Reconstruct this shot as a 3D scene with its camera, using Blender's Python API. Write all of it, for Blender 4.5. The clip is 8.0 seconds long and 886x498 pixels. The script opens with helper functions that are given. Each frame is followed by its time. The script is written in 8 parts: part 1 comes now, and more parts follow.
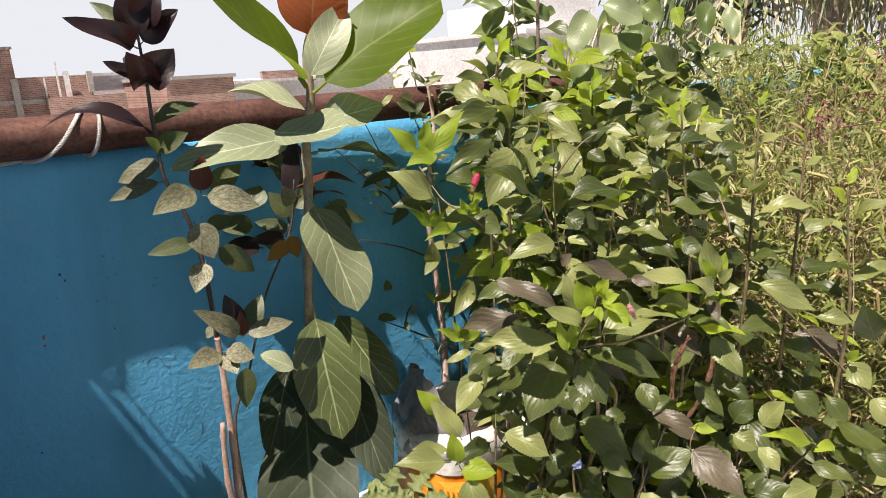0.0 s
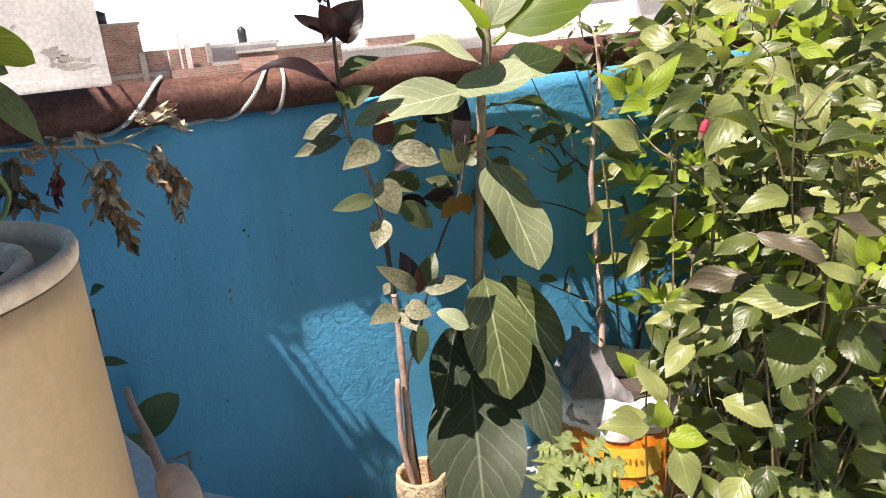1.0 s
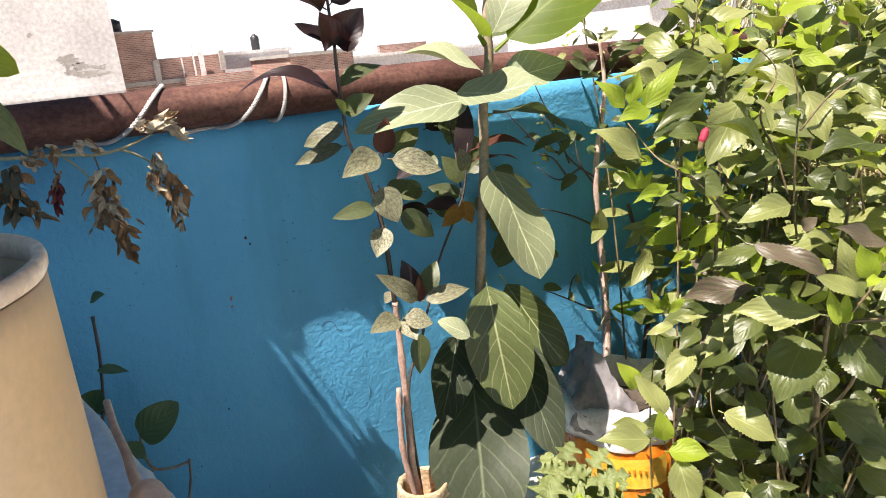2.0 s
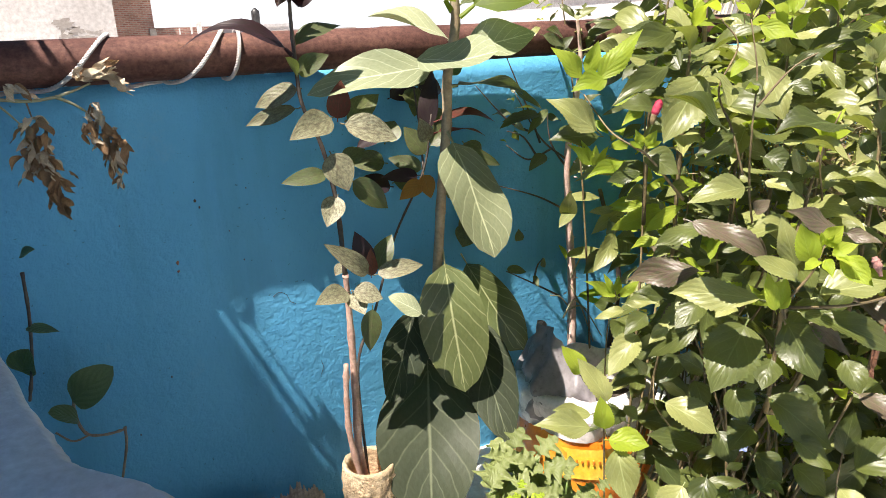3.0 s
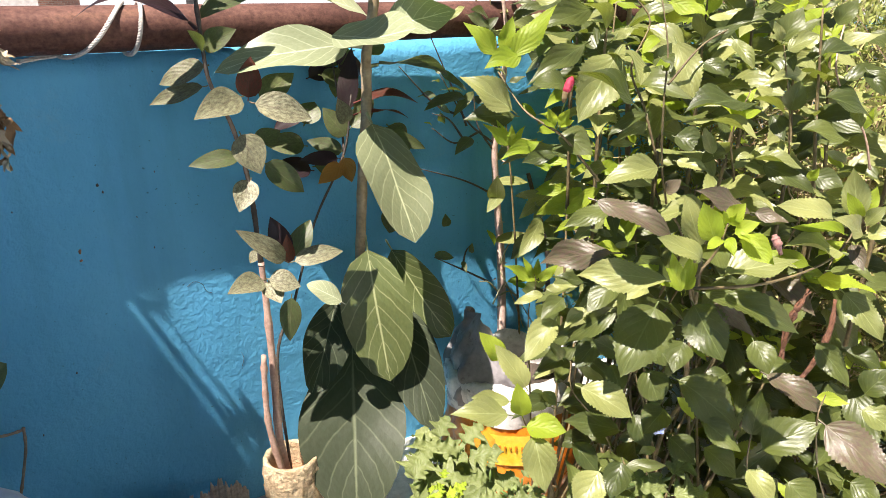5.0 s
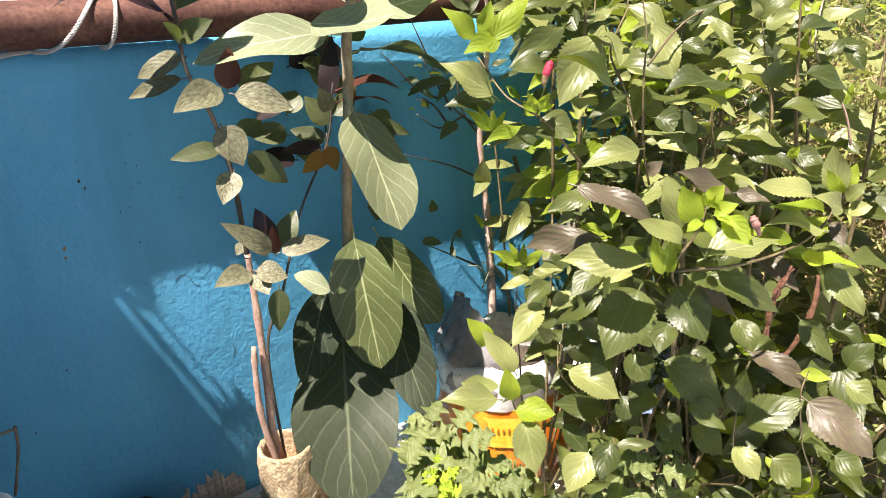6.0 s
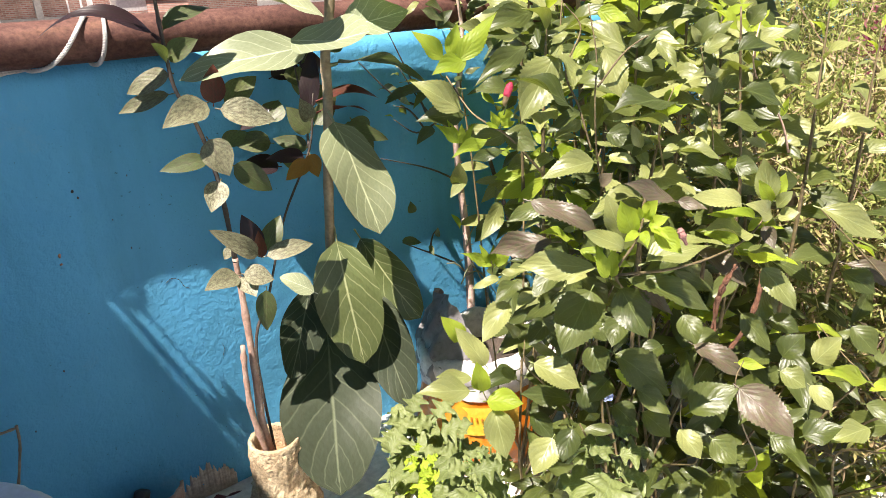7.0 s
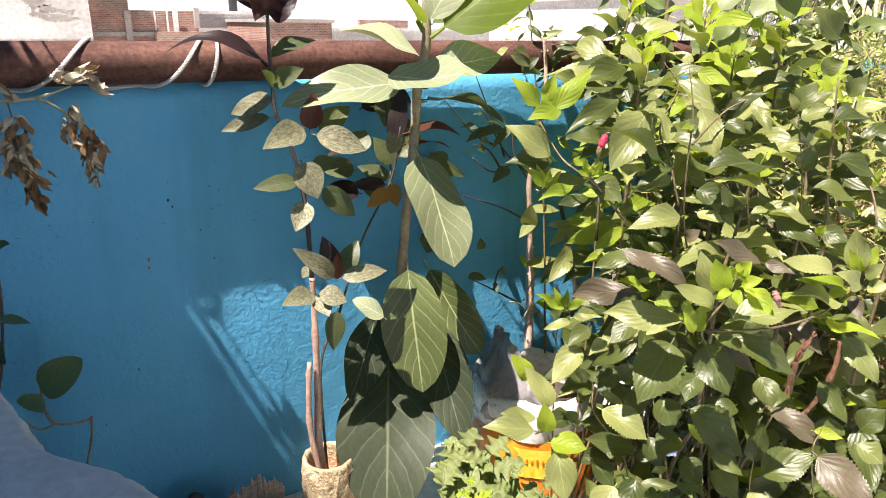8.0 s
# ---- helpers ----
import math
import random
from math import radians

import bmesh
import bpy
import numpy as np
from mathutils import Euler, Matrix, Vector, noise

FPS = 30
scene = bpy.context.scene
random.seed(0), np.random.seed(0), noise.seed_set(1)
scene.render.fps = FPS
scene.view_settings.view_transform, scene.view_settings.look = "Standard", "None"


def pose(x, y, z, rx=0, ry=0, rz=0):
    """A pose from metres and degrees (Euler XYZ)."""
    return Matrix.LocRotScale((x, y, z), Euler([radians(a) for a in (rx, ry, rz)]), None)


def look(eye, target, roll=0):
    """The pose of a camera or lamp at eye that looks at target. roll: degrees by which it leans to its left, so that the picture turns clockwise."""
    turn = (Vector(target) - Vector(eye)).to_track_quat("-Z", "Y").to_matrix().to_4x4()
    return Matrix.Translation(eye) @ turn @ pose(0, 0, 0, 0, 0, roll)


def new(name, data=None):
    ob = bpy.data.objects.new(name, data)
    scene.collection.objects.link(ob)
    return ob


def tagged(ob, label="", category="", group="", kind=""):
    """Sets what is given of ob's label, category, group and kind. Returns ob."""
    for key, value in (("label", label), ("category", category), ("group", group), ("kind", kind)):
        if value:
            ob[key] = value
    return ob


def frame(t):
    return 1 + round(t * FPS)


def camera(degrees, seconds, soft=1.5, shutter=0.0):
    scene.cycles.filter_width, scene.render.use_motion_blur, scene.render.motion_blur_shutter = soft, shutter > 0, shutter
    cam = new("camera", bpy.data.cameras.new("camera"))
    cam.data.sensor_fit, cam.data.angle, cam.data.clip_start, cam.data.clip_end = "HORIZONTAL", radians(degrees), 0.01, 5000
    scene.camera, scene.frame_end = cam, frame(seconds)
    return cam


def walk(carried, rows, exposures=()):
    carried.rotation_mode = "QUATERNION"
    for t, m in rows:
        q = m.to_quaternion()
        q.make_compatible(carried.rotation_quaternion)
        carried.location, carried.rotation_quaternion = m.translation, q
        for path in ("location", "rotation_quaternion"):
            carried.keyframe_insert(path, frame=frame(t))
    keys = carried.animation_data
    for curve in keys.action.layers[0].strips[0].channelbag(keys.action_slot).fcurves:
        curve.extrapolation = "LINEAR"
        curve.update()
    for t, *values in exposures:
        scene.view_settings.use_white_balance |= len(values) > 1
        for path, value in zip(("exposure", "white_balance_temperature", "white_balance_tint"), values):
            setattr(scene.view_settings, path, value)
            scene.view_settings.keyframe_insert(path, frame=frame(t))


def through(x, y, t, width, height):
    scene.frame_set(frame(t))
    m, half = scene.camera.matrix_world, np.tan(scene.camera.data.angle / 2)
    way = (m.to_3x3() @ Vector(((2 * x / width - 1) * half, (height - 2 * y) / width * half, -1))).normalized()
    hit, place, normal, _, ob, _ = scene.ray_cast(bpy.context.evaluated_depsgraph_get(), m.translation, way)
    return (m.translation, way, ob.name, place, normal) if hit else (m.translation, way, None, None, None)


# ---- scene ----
cam = camera(66.0, 8.0, 0.65)
PATH = [
    (0, (-0.258, -0.062, 1.053), (0.933, 1.458, 0.531), -3.2),
    (0.2, (-0.275, -0.04, 1.053), (0.858, 1.519, 0.519), -4.3),
    (0.5, (-0.316, -0.004, 1.052), (0.687, 1.624, 0.466), -5.3),
    (0.7, (-0.338, 0.024, 1.059), (0.597, 1.695, 0.483), -7.1),
    (0.9, (-0.355, 0.035, 1.036), (0.573, 1.706, 0.445), -5.5),
    (1, (-0.358, 0.049, 1.037), (0.58, 1.712, 0.441), -5.2),
    (1.2, (-0.361, 0.068, 1.058), (0.562, 1.757, 0.516), -6.1),
    (1.5, (-0.366, 0.061, 1.028), (0.57, 1.734, 0.457), -4.0),
    (1.7, (-0.356, 0.046, 1.038), (0.557, 1.733, 0.471), -5.4),
    (2.8, (-0.285, 0.051, 1.011), (0.635, 1.715, 0.391), -3.8),
    (3, (-0.262, 0.045, 0.999), (0.657, 1.712, 0.386), -2.3),
    (3.5, (-0.197, 0.051, 0.985), (0.863, 1.625, 0.352), -1.7),
    (3.7, (-0.185, 0.048, 0.972), (0.9, 1.614, 0.363), -2.8),
    (4, (-0.217, 0.058, 0.985), (0.829, 1.63, 0.326), -2.5),
    (4.5, (-0.217, 0.054, 0.987), (0.794, 1.665, 0.37), -2.8),
    (4.8, (-0.222, 0.048, 0.989), (0.797, 1.649, 0.356), -1.4),
    (5, (-0.212, 0.05, 0.982), (0.836, 1.625, 0.332), -1.3),
    (5.2, (-0.193, 0.052, 0.976), (0.921, 1.589, 0.346), -1.3),
    (6.3, (-0.215, 0.039, 1.004), (0.818, 1.594, 0.287), -3.6),
    (6.5, (-0.222, 0.027, 1.023), (0.816, 1.592, 0.334), -4.4),
    (7, (-0.222, -0.012, 1.027), (0.859, 1.507, 0.302), -3.3),
    (7.2, (-0.242, -0.03, 1.032), (0.852, 1.492, 0.335), -1.8),
    (7.5, (-0.24, -0.023, 1.036), (0.817, 1.525, 0.34), -0.9),
    (8, (-0.275, -0.007, 1.038), (0.716, 1.614, 0.413), 0.7),
]
walk(cam, [(t, look(eye, target, roll)) for t, eye, target, roll in PATH], [(0, 0.81, 6550, 15), (0.5, 1.07, 6550, 15), (1, 1.22, 6550, 15), (1.5, 1.34, 6550, 15), (3, 1.41, 6550, 15), (4, 1.49, 6550, 15), (5, 1.47, 6550, 15), (6.5, 1.53, 6550, 15), (8, 1.46, 6550, 15)])

# ---- light ----
SUN_TO = Vector((-0.43, -0.160, 1.0)).normalized()
world = bpy.data.worlds.new("world")
scene.world = world
world.use_nodes = True
wn = world.node_tree.nodes
sky = wn.new("ShaderNodeTexSky")
sky.sky_type, sky.sun_disc = "NISHITA", False
sky.sun_elevation = math.asin(SUN_TO.z)
sky.sun_rotation = math.atan2(SUN_TO.x, SUN_TO.y)
sky.dust_density, sky.air_density, sky.ozone_density = 0.5, 0.9, 1.0
wn["Background"].inputs[1].default_value = 0.029
world.node_tree.links.new(sky.outputs[0], wn["Background"].inputs[0])
sun = new("sun", bpy.data.lights.new("sun", "SUN"))
sun.data.energy, sun.data.angle, sun.data.color = 5.0, radians(0.5), (1.0, 0.93, 0.82)
sun.matrix_world = look(SUN_TO * 20, (0, 0, 0))


# ---- materials ----
def material(name, rough=0.6, metal=0.0, spec=0.5):
    m = bpy.data.materials.new(name)
    m.use_nodes = True
    p = m.node_tree.nodes["Principled BSDF"]
    p.inputs["Roughness"].default_value = rough
    p.inputs["Metallic"].default_value = metal
    p.inputs["Specular IOR Level"].default_value = spec
    return m, m.node_tree.nodes, m.node_tree.links, p


def ramp(nodes, links, fac, *stops):
    r = nodes.new("ShaderNodeValToRGB")
    e = r.color_ramp.elements
    while len(e) < len(stops):
        e.new(0.5)
    for el, (at, col) in zip(e, stops):
        el.position, el.color = at, (*col, 1)
    links.new(fac, r.inputs[0])
    return r.outputs[0]


def noise_tex(nodes, links, scale, detail=6.0, rough=0.6, coord="Object", stretch=None):
    c = nodes.new("ShaderNodeTexCoord")
    n = nodes.new("ShaderNodeTexNoise")
    n.inputs["Scale"].default_value, n.inputs["Detail"].default_value, n.inputs["Roughness"].default_value = scale, detail, rough
    out = c.outputs[coord]
    if stretch:
        mp = nodes.new("ShaderNodeMapping")
        mp.inputs["Scale"].default_value = stretch
        links.new(out, mp.inputs[0])
        out = mp.outputs[0]
    links.new(out, n.inputs["Vector"])
    return n.outputs["Fac"]


def mixed(nodes, links, fac, a, b, how="MIX"):
    m = nodes.new("ShaderNodeMix")
    m.data_type, m.blend_type = "RGBA", how
    for socket, v in ((m.inputs[0], fac), (m.inputs[6], a), (m.inputs[7], b)):
        if hasattr(v, "links"):
            links.new(v, socket)
        elif isinstance(v, tuple):
            socket.default_value = (*v, 1)
        else:
            socket.default_value = v
    return m.outputs[2]


def maths(nodes, links, op, a, b=0.0, c=0.0):
    m = nodes.new("ShaderNodeMath")
    m.operation = op
    for socket, v in zip(m.inputs, (a, b, c)):
        if hasattr(v, "links"):
            links.new(v, socket)
        else:
            socket.default_value = v
    return m.outputs[0]


def bump(nodes, links, p, height, strength=0.3, distance=0.01, normal=None):
    b = nodes.new("ShaderNodeBump")
    b.inputs["Strength"].default_value, b.inputs["Distance"].default_value = strength, distance
    links.new(height, b.inputs["Height"])
    if normal:
        links.new(normal, b.inputs["Normal"])
    links.new(b.outputs[0], p.inputs["Normal"])
    return b.outputs[0]


def mottled(name, a, b, scale=8.0, fine=90.0, rough=0.7, relief=0.3, metal=0.0, depth=0.004, spec=0.5, grit=0.28):
    """A plain surface with stains at one scale and grain at another."""
    m, n, l, p = material(name, rough, metal, spec)
    big, small = noise_tex(n, l, scale), noise_tex(n, l, fine)
    col = mixed(n, l, ramp(n, l, big, (0.35, (0, 0, 0)), (0.65, (1, 1, 1))), a, b)
    dark = ramp(n, l, small, (0.3, (1 - grit,) * 3), (0.7, (1 + grit * 0.43,) * 3))
    l.new(mixed(n, l, 1.0, col, dark, "MULTIPLY"), p.inputs["Base Color"])
    l.new(ramp(n, l, small, (0.3, (rough * 0.8,) * 3), (0.7, (min(1, rough * 1.15),) * 3)), p.inputs["Roughness"])
    bump(n, l, p, small, relief, depth)
    return m


def wall_paint():
    m, n, l, p = material("blue_wall_paint", 0.62, 0, 0.22)
    big, mid = noise_tex(n, l, 2.6, 8), noise_tex(n, l, 22, 6)
    col = mixed(n, l, ramp(n, l, big, (0.3, (0, 0, 0)), (0.7, (1, 1, 1))), (0.083, 0.352, 0.608), (0.121, 0.432, 0.706))
    wear = ramp(n, l, noise_tex(n, l, 7.5, 12, 0.75), (0.60, (0, 0, 0)), (0.70, (1, 1, 1)))
    col = mixed(n, l, maths(n, l, "MULTIPLY", wear, 0.16), col, (0.30, 0.46, 0.52))
    streak = ramp(n, l, noise_tex(n, l, 9, 6, 0.6, "Object", (1, 1, 0.12)), (0.5, (1, 1, 1)), (0.78, (0.80, 0.80, 0.78)))
    col = mixed(n, l, 1.0, col, streak, "MULTIPLY")
    speck = ramp(n, l, noise_tex(n, l, 130, 2, 0.5), (0.70, (1, 1, 1)), (0.76, (0.55, 0.52, 0.5)))
    l.new(mixed(n, l, 1.0, col, speck, "MULTIPLY"), p.inputs["Base Color"])
    rough_plaster = noise_tex(n, l, 105, 5, 0.62)
    lumps = noise_tex(n, l, 38, 4, 0.55)
    b1 = bump(n, l, p, lumps, 0.5, 0.0045)
    bump(n, l, p, rough_plaster, 0.8, 0.003, b1)
    return m


def rust():
    m, n, l, p = material("rusty_steel", 0.75, 0.25, 0.3)
    big, small = noise_tex(n, l, 14, 8, 0.65, "Object", (0.35, 1, 1)), noise_tex(n, l, 120, 6, 0.7)
    col = ramp(n, l, big, (0.25, (0.05, 0.024, 0.022)), (0.45, (0.105, 0.050, 0.042)), (0.6, (0.17, 0.088, 0.072)), (0.78, (0.27, 0.15, 0.095)))
    dark = ramp(n, l, small, (0.3, (0.5, 0.45, 0.45)), (0.62, (1.1, 1.05, 1.0)), (0.75, (1.5, 1.3, 1.0)))
    l.new(mixed(n, l, 1.0, col, dark, "MULTIPLY"), p.inputs["Base Color"])
    bump(n, l, p, small, 0.45, 0.002)
    return m


def leaf_mat(name, low, high, vein, ribs=7.0, slope=0.45, gloss=0.42, through=0.25, glow=None, blotch=None, ribbed=0.35, strong=0.8, spec=0.4):
    """A blade with a pale midrib and side veins that run outwards and forwards."""
    m, n, l, p = material(name, gloss, 0, spec)
    uv = n.new("ShaderNodeUVMap")
    sep = n.new("ShaderNodeSeparateXYZ")
    l.new(uv.outputs[0], sep.inputs[0])
    u = sep.outputs[0]
    a = maths(n, l, "MULTIPLY", maths(n, l, "ABSOLUTE", maths(n, l, "SUBTRACT", sep.outputs[1], 0.5)), 2.0)
    warp = maths(n, l, "MULTIPLY", maths(n, l, "SUBTRACT", noise_tex(n, l, 3.0, 2, 0.5, "UV"), 0.5), 0.10)
    s = maths(n, l, "SUBTRACT", maths(n, l, "ADD", u, warp), maths(n, l, "MULTIPLY", a, slope))
    f = maths(n, l, "ABSOLUTE", maths(n, l, "SUBTRACT", maths(n, l, "FRACT", maths(n, l, "MULTIPLY", s, ribs)), 0.5))
    side = ramp(n, l, f, (0.0, (1, 1, 1)), (0.075, (0, 0, 0)))
    mid = ramp(n, l, a, (0.010, (1, 1, 1)), (0.045, (0, 0, 0)))
    both = maths(n, l, "MAXIMUM", maths(n, l, "MULTIPLY", side, 0.55), mid)
    info = n.new("ShaderNodeObjectInfo")
    patchy = noise_tex(n, l, 5.0, 5, 0.6)
    tone = maths(n, l, "ADD", maths(n, l, "MULTIPLY", info.outputs["Random"], 0.7), maths(n, l, "MULTIPLY", patchy, 0.45))
    col = mixed(n, l, ramp(n, l, tone, (0.15, (0, 0, 0)), (0.95, (1, 1, 1))), low, high)
    if blotch:
        mask = ramp(n, l, noise_tex(n, l, 9.0, 8, 0.75, "UV"), (0.43, (0, 0, 0)), (0.58, (1, 1, 1)))
        col = mixed(n, l, maths(n, l, "MULTIPLY", mask, 0.85), col, blotch)
    col = mixed(n, l, maths(n, l, "MULTIPLY", both, strong), col, vein)
    grain = ramp(n, l, noise_tex(n, l, 26, 4, 0.6, "UV"), (0.3, (0.82, 0.84, 0.82)), (0.7, (1.1, 1.08, 1.1)))
    col = mixed(n, l, 1.0, col, grain, "MULTIPLY")
    l.new(col, p.inputs["Base Color"])
    cells = maths(n, l, "ADD", maths(n, l, "SUBTRACT", maths(n, l, "MULTIPLY", f, 1.3), maths(n, l, "MULTIPLY", mid, 0.5)), maths(n, l, "MULTIPLY", noise_tex(n, l, 9, 4, 0.65, "UV"), 0.8))
    bump(n, l, p, cells, ribbed, 0.004)
    t = n.new("ShaderNodeBsdfTranslucent")
    l.new(mixed(n, l, 0.75, col, glow or high), t.inputs[0])
    mix = n.new("ShaderNodeMixShader")
    mix.inputs[0].default_value = through
    l.new(p.outputs[0], mix.inputs[1])
    l.new(t.outputs[0], mix.inputs[2])
    l.new(mix.outputs[0], n["Material Output"].inputs[0])
    return m


def stuff_mat(name, *stops, through=0.25, rough=0.55):
    """Many small blades in one mesh, each of its own tone."""
    m, n, l, p = material(name, rough, 0, 0.3)
    g = n.new("ShaderNodeNewGeometry")
    col = ramp(n, l, g.outputs["Random Per Island"], *stops)
    grain = ramp(n, l, noise_tex(n, l, 60, 3), (0.3, (0.75, 0.75, 0.75)), (0.7, (1.15, 1.15, 1.1)))
    col = mixed(n, l, 1.0, col, grain, "MULTIPLY")
    l.new(col, p.inputs["Base Color"])
    t = n.new("ShaderNodeBsdfTranslucent")
    l.new(col, t.inputs[0])
    mix = n.new("ShaderNodeMixShader")
    mix.inputs[0].default_value = through
    l.new(p.outputs[0], mix.inputs[1])
    l.new(t.outputs[0], mix.inputs[2])
    l.new(mix.outputs[0], n["Material Output"].inputs[0])
    return m


def brickwork(name, scale, brick_a, brick_b, joint):
    m, n, l, p = material(name, 0.85, 0, 0.2)
    c = n.new("ShaderNodeTexCoord")
    mp = n.new("ShaderNodeMapping")
    mp.inputs["Rotation"].default_value = (radians(90), 0, 0)
    l.new(c.outputs["Object"], mp.inputs[0])
    b = n.new("ShaderNodeTexBrick")
    b.inputs["Color1"].default_value, b.inputs["Color2"].default_value, b.inputs["Mortar"].default_value = (*brick_a, 1), (*brick_b, 1), (*joint, 1)
    b.inputs["Scale"].default_value = scale
    b.inputs["Mortar Size"].default_value, b.inputs["Bias"].default_value = 0.018, 0.0
    b.inputs["Brick Width"].default_value, b.inputs["Row Height"].default_value = 0.23, 0.076
    l.new(mp.outputs[0], b.inputs["Vector"])
    stain = ramp(n, l, noise_tex(n, l, 2.6, 10, 0.75), (0.3, (0.6, 0.58, 0.58)), (0.7, (1.3, 1.26, 1.22)))
    l.new(mixed(n, l, 1.0, b.outputs[0], stain, "MULTIPLY"), p.inputs["Base Color"])
    bump(n, l, p, b.outputs[1], 0.4, -0.01)
    return m


BLUE = wall_paint()
RUST = rust()
CONCRETE = mottled("terrace_concrete", (0.60, 0.575, 0.53), (0.70, 0.675, 0.63), 3, 60, 0.85, 0.4)
GROUND = mottled("dusty_ground", (0.30, 0.26, 0.21), (0.40, 0.36, 0.30), 0.08, 2, 0.9, 0.2)
ROPE = mottled("white_cotton_rope", (0.46, 0.42, 0.40), (0.62, 0.58, 0.55), 40, 300, 0.9, 0.3)
BARK = mottled("grey_brown_bark", (0.20, 0.14, 0.10), (0.34, 0.26, 0.20), 30, 180, 0.8, 0.5)
BARK_PINK = mottled("pinkish_cane", (0.44, 0.27, 0.21), (0.58, 0.40, 0.32), 25, 160, 0.7, 0.5)
CANE = mottled("pale_pink_cane", (0.60, 0.40, 0.33), (0.72, 0.54, 0.46), 25, 160, 0.7, 0.5)
BARK_DARK = mottled("dark_stem", (0.035, 0.028, 0.025), (0.09, 0.07, 0.055), 40, 160, 0.6, 0.4)
STEM_PALE = mottled("pale_green_stem", (0.30, 0.30, 0.17), (0.42, 0.40, 0.25), 30, 150, 0.6, 0.3)
STEM_TAN = mottled("tan_ficus_bark", (0.27, 0.20, 0.12), (0.42, 0.34, 0.23), 26, 150, 0.7, 0.35)
HIB_STEM = mottled("olive_brown_twig", (0.105, 0.075, 0.036), (0.23, 0.175, 0.085), 40, 160, 0.65, 0.4)
DRY_BARK = mottled("red_brown_dead_wood", (0.07, 0.028, 0.016), (0.22, 0.095, 0.05), 60, 220, 0.85, 0.8)
STEM_GREEN = mottled("green_stem", (0.10, 0.16, 0.04), (0.17, 0.24, 0.07), 30, 150, 0.5, 0.3)
CREAM = mottled("cream_plastic", (0.60, 0.395, 0.215), (0.67, 0.465, 0.27), 4, 160, 0.5, 0.06, grit=0.10)
CREAM_RIM = mottled("scuffed_cream_rim", (0.60, 0.45, 0.33), (0.80, 0.66, 0.52), 22, 120, 0.8, 0.5)
# dark brown holds the shade inside the drum and its inner pot
SHADED_POT = mottled("dark_brown_plastic", (0.040, 0.028, 0.024), (0.085, 0.062, 0.052), 12, 90, 0.7, 0.3)
SOIL = mottled("dry_soil", (0.045, 0.032, 0.024), (0.11, 0.08, 0.06), 25, 130, 0.95, 0.9, 0, 0.01)
POT = mottled("sandy_cement", (0.44, 0.31, 0.18), (0.66, 0.52, 0.34), 40, 150, 0.9, 0.9, 0, 0.008, grit=0.4)
TERRA = mottled("terracotta", (0.42, 0.17, 0.08), (0.52, 0.26, 0.14), 20, 130, 0.85, 0.4)
BAG_ORANGE = mottled("orange_sack_film", (0.62, 0.15, 0.012), (0.80, 0.30, 0.025), 9, 60, 0.32, 0.3)
BAG_YELLOW = mottled("yellow_print", (0.85, 0.46, 0.03), (0.88, 0.58, 0.10), 14, 60, 0.35, 0.2)
BAG_WHITE = mottled("white_sack_film", (0.62, 0.58, 0.57), (0.78, 0.75, 0.74), 9, 60, 0.3, 0.3)
BAG_GREY = mottled("grey_sack_lining", (0.19, 0.175, 0.185), (0.31, 0.29, 0.30), 9, 60, 0.32, 0.3)
HOSE = mottled("dusty_cream_hose", (0.42, 0.31, 0.24), (0.55, 0.43, 0.35), 20, 120, 0.6, 0.2)
DRY = mottled("withered_leaf", (0.18, 0.088, 0.040), (0.48, 0.30, 0.15), 26, 120, 0.85, 0.6)
# pale dry-leaf tone, with the cream of sunlit leaves put into the colour
DRY_PALE = mottled("bleached_leaf", (0.42, 0.31, 0.19), (0.74, 0.64, 0.48), 26, 120, 0.85, 0.5)
VINE_GREY = mottled("grey_green_withered_leaf", (0.06, 0.055, 0.035), (0.17, 0.15, 0.09), 26, 120, 0.85, 0.5)
DRY_RED = mottled("dark_red_withered_leaf", (0.08, 0.012, 0.014), (0.20, 0.035, 0.03), 22, 120, 0.7, 0.4)
PLASTER_WHITE = mottled("stained_white_plaster", (0.62, 0.60, 0.60), (0.80, 0.78, 0.78), 0.7, 14, 0.85, 0.2)
PLASTER_GREY = mottled("raw_cement_plaster", (0.36, 0.33, 0.31), (0.47, 0.44, 0.42), 1.2, 20, 0.9, 0.2)
BRICK = brickwork("red_brickwork", 2.3, (0.30, 0.13, 0.105), (0.47, 0.26, 0.21), (0.40, 0.34, 0.31))
LEDGE = mottled("whitewashed_blue_grey", (0.60, 0.635, 0.70), (0.73, 0.76, 0.80), 6, 90, 0.8, 0.4, grit=0.18)
BLACK = mottled("black_plastic", (0.02, 0.02, 0.022), (0.04, 0.04, 0.042), 3, 40, 0.45, 0.1)
CALYX = mottled("brownish_calyx", (0.13, 0.10, 0.04), (0.22, 0.15, 0.07), 60, 200, 0.6, 0.3)
BUD_DRY = mottled("faded_pink_bud", (0.30, 0.14, 0.12), (0.44, 0.22, 0.19), 70, 220, 0.8, 0.5)
PINK_FLOWER = mottled("magenta_petals", (0.30, 0.012, 0.030), (0.46, 0.035, 0.085), 60, 200, 0.6, 0.4)

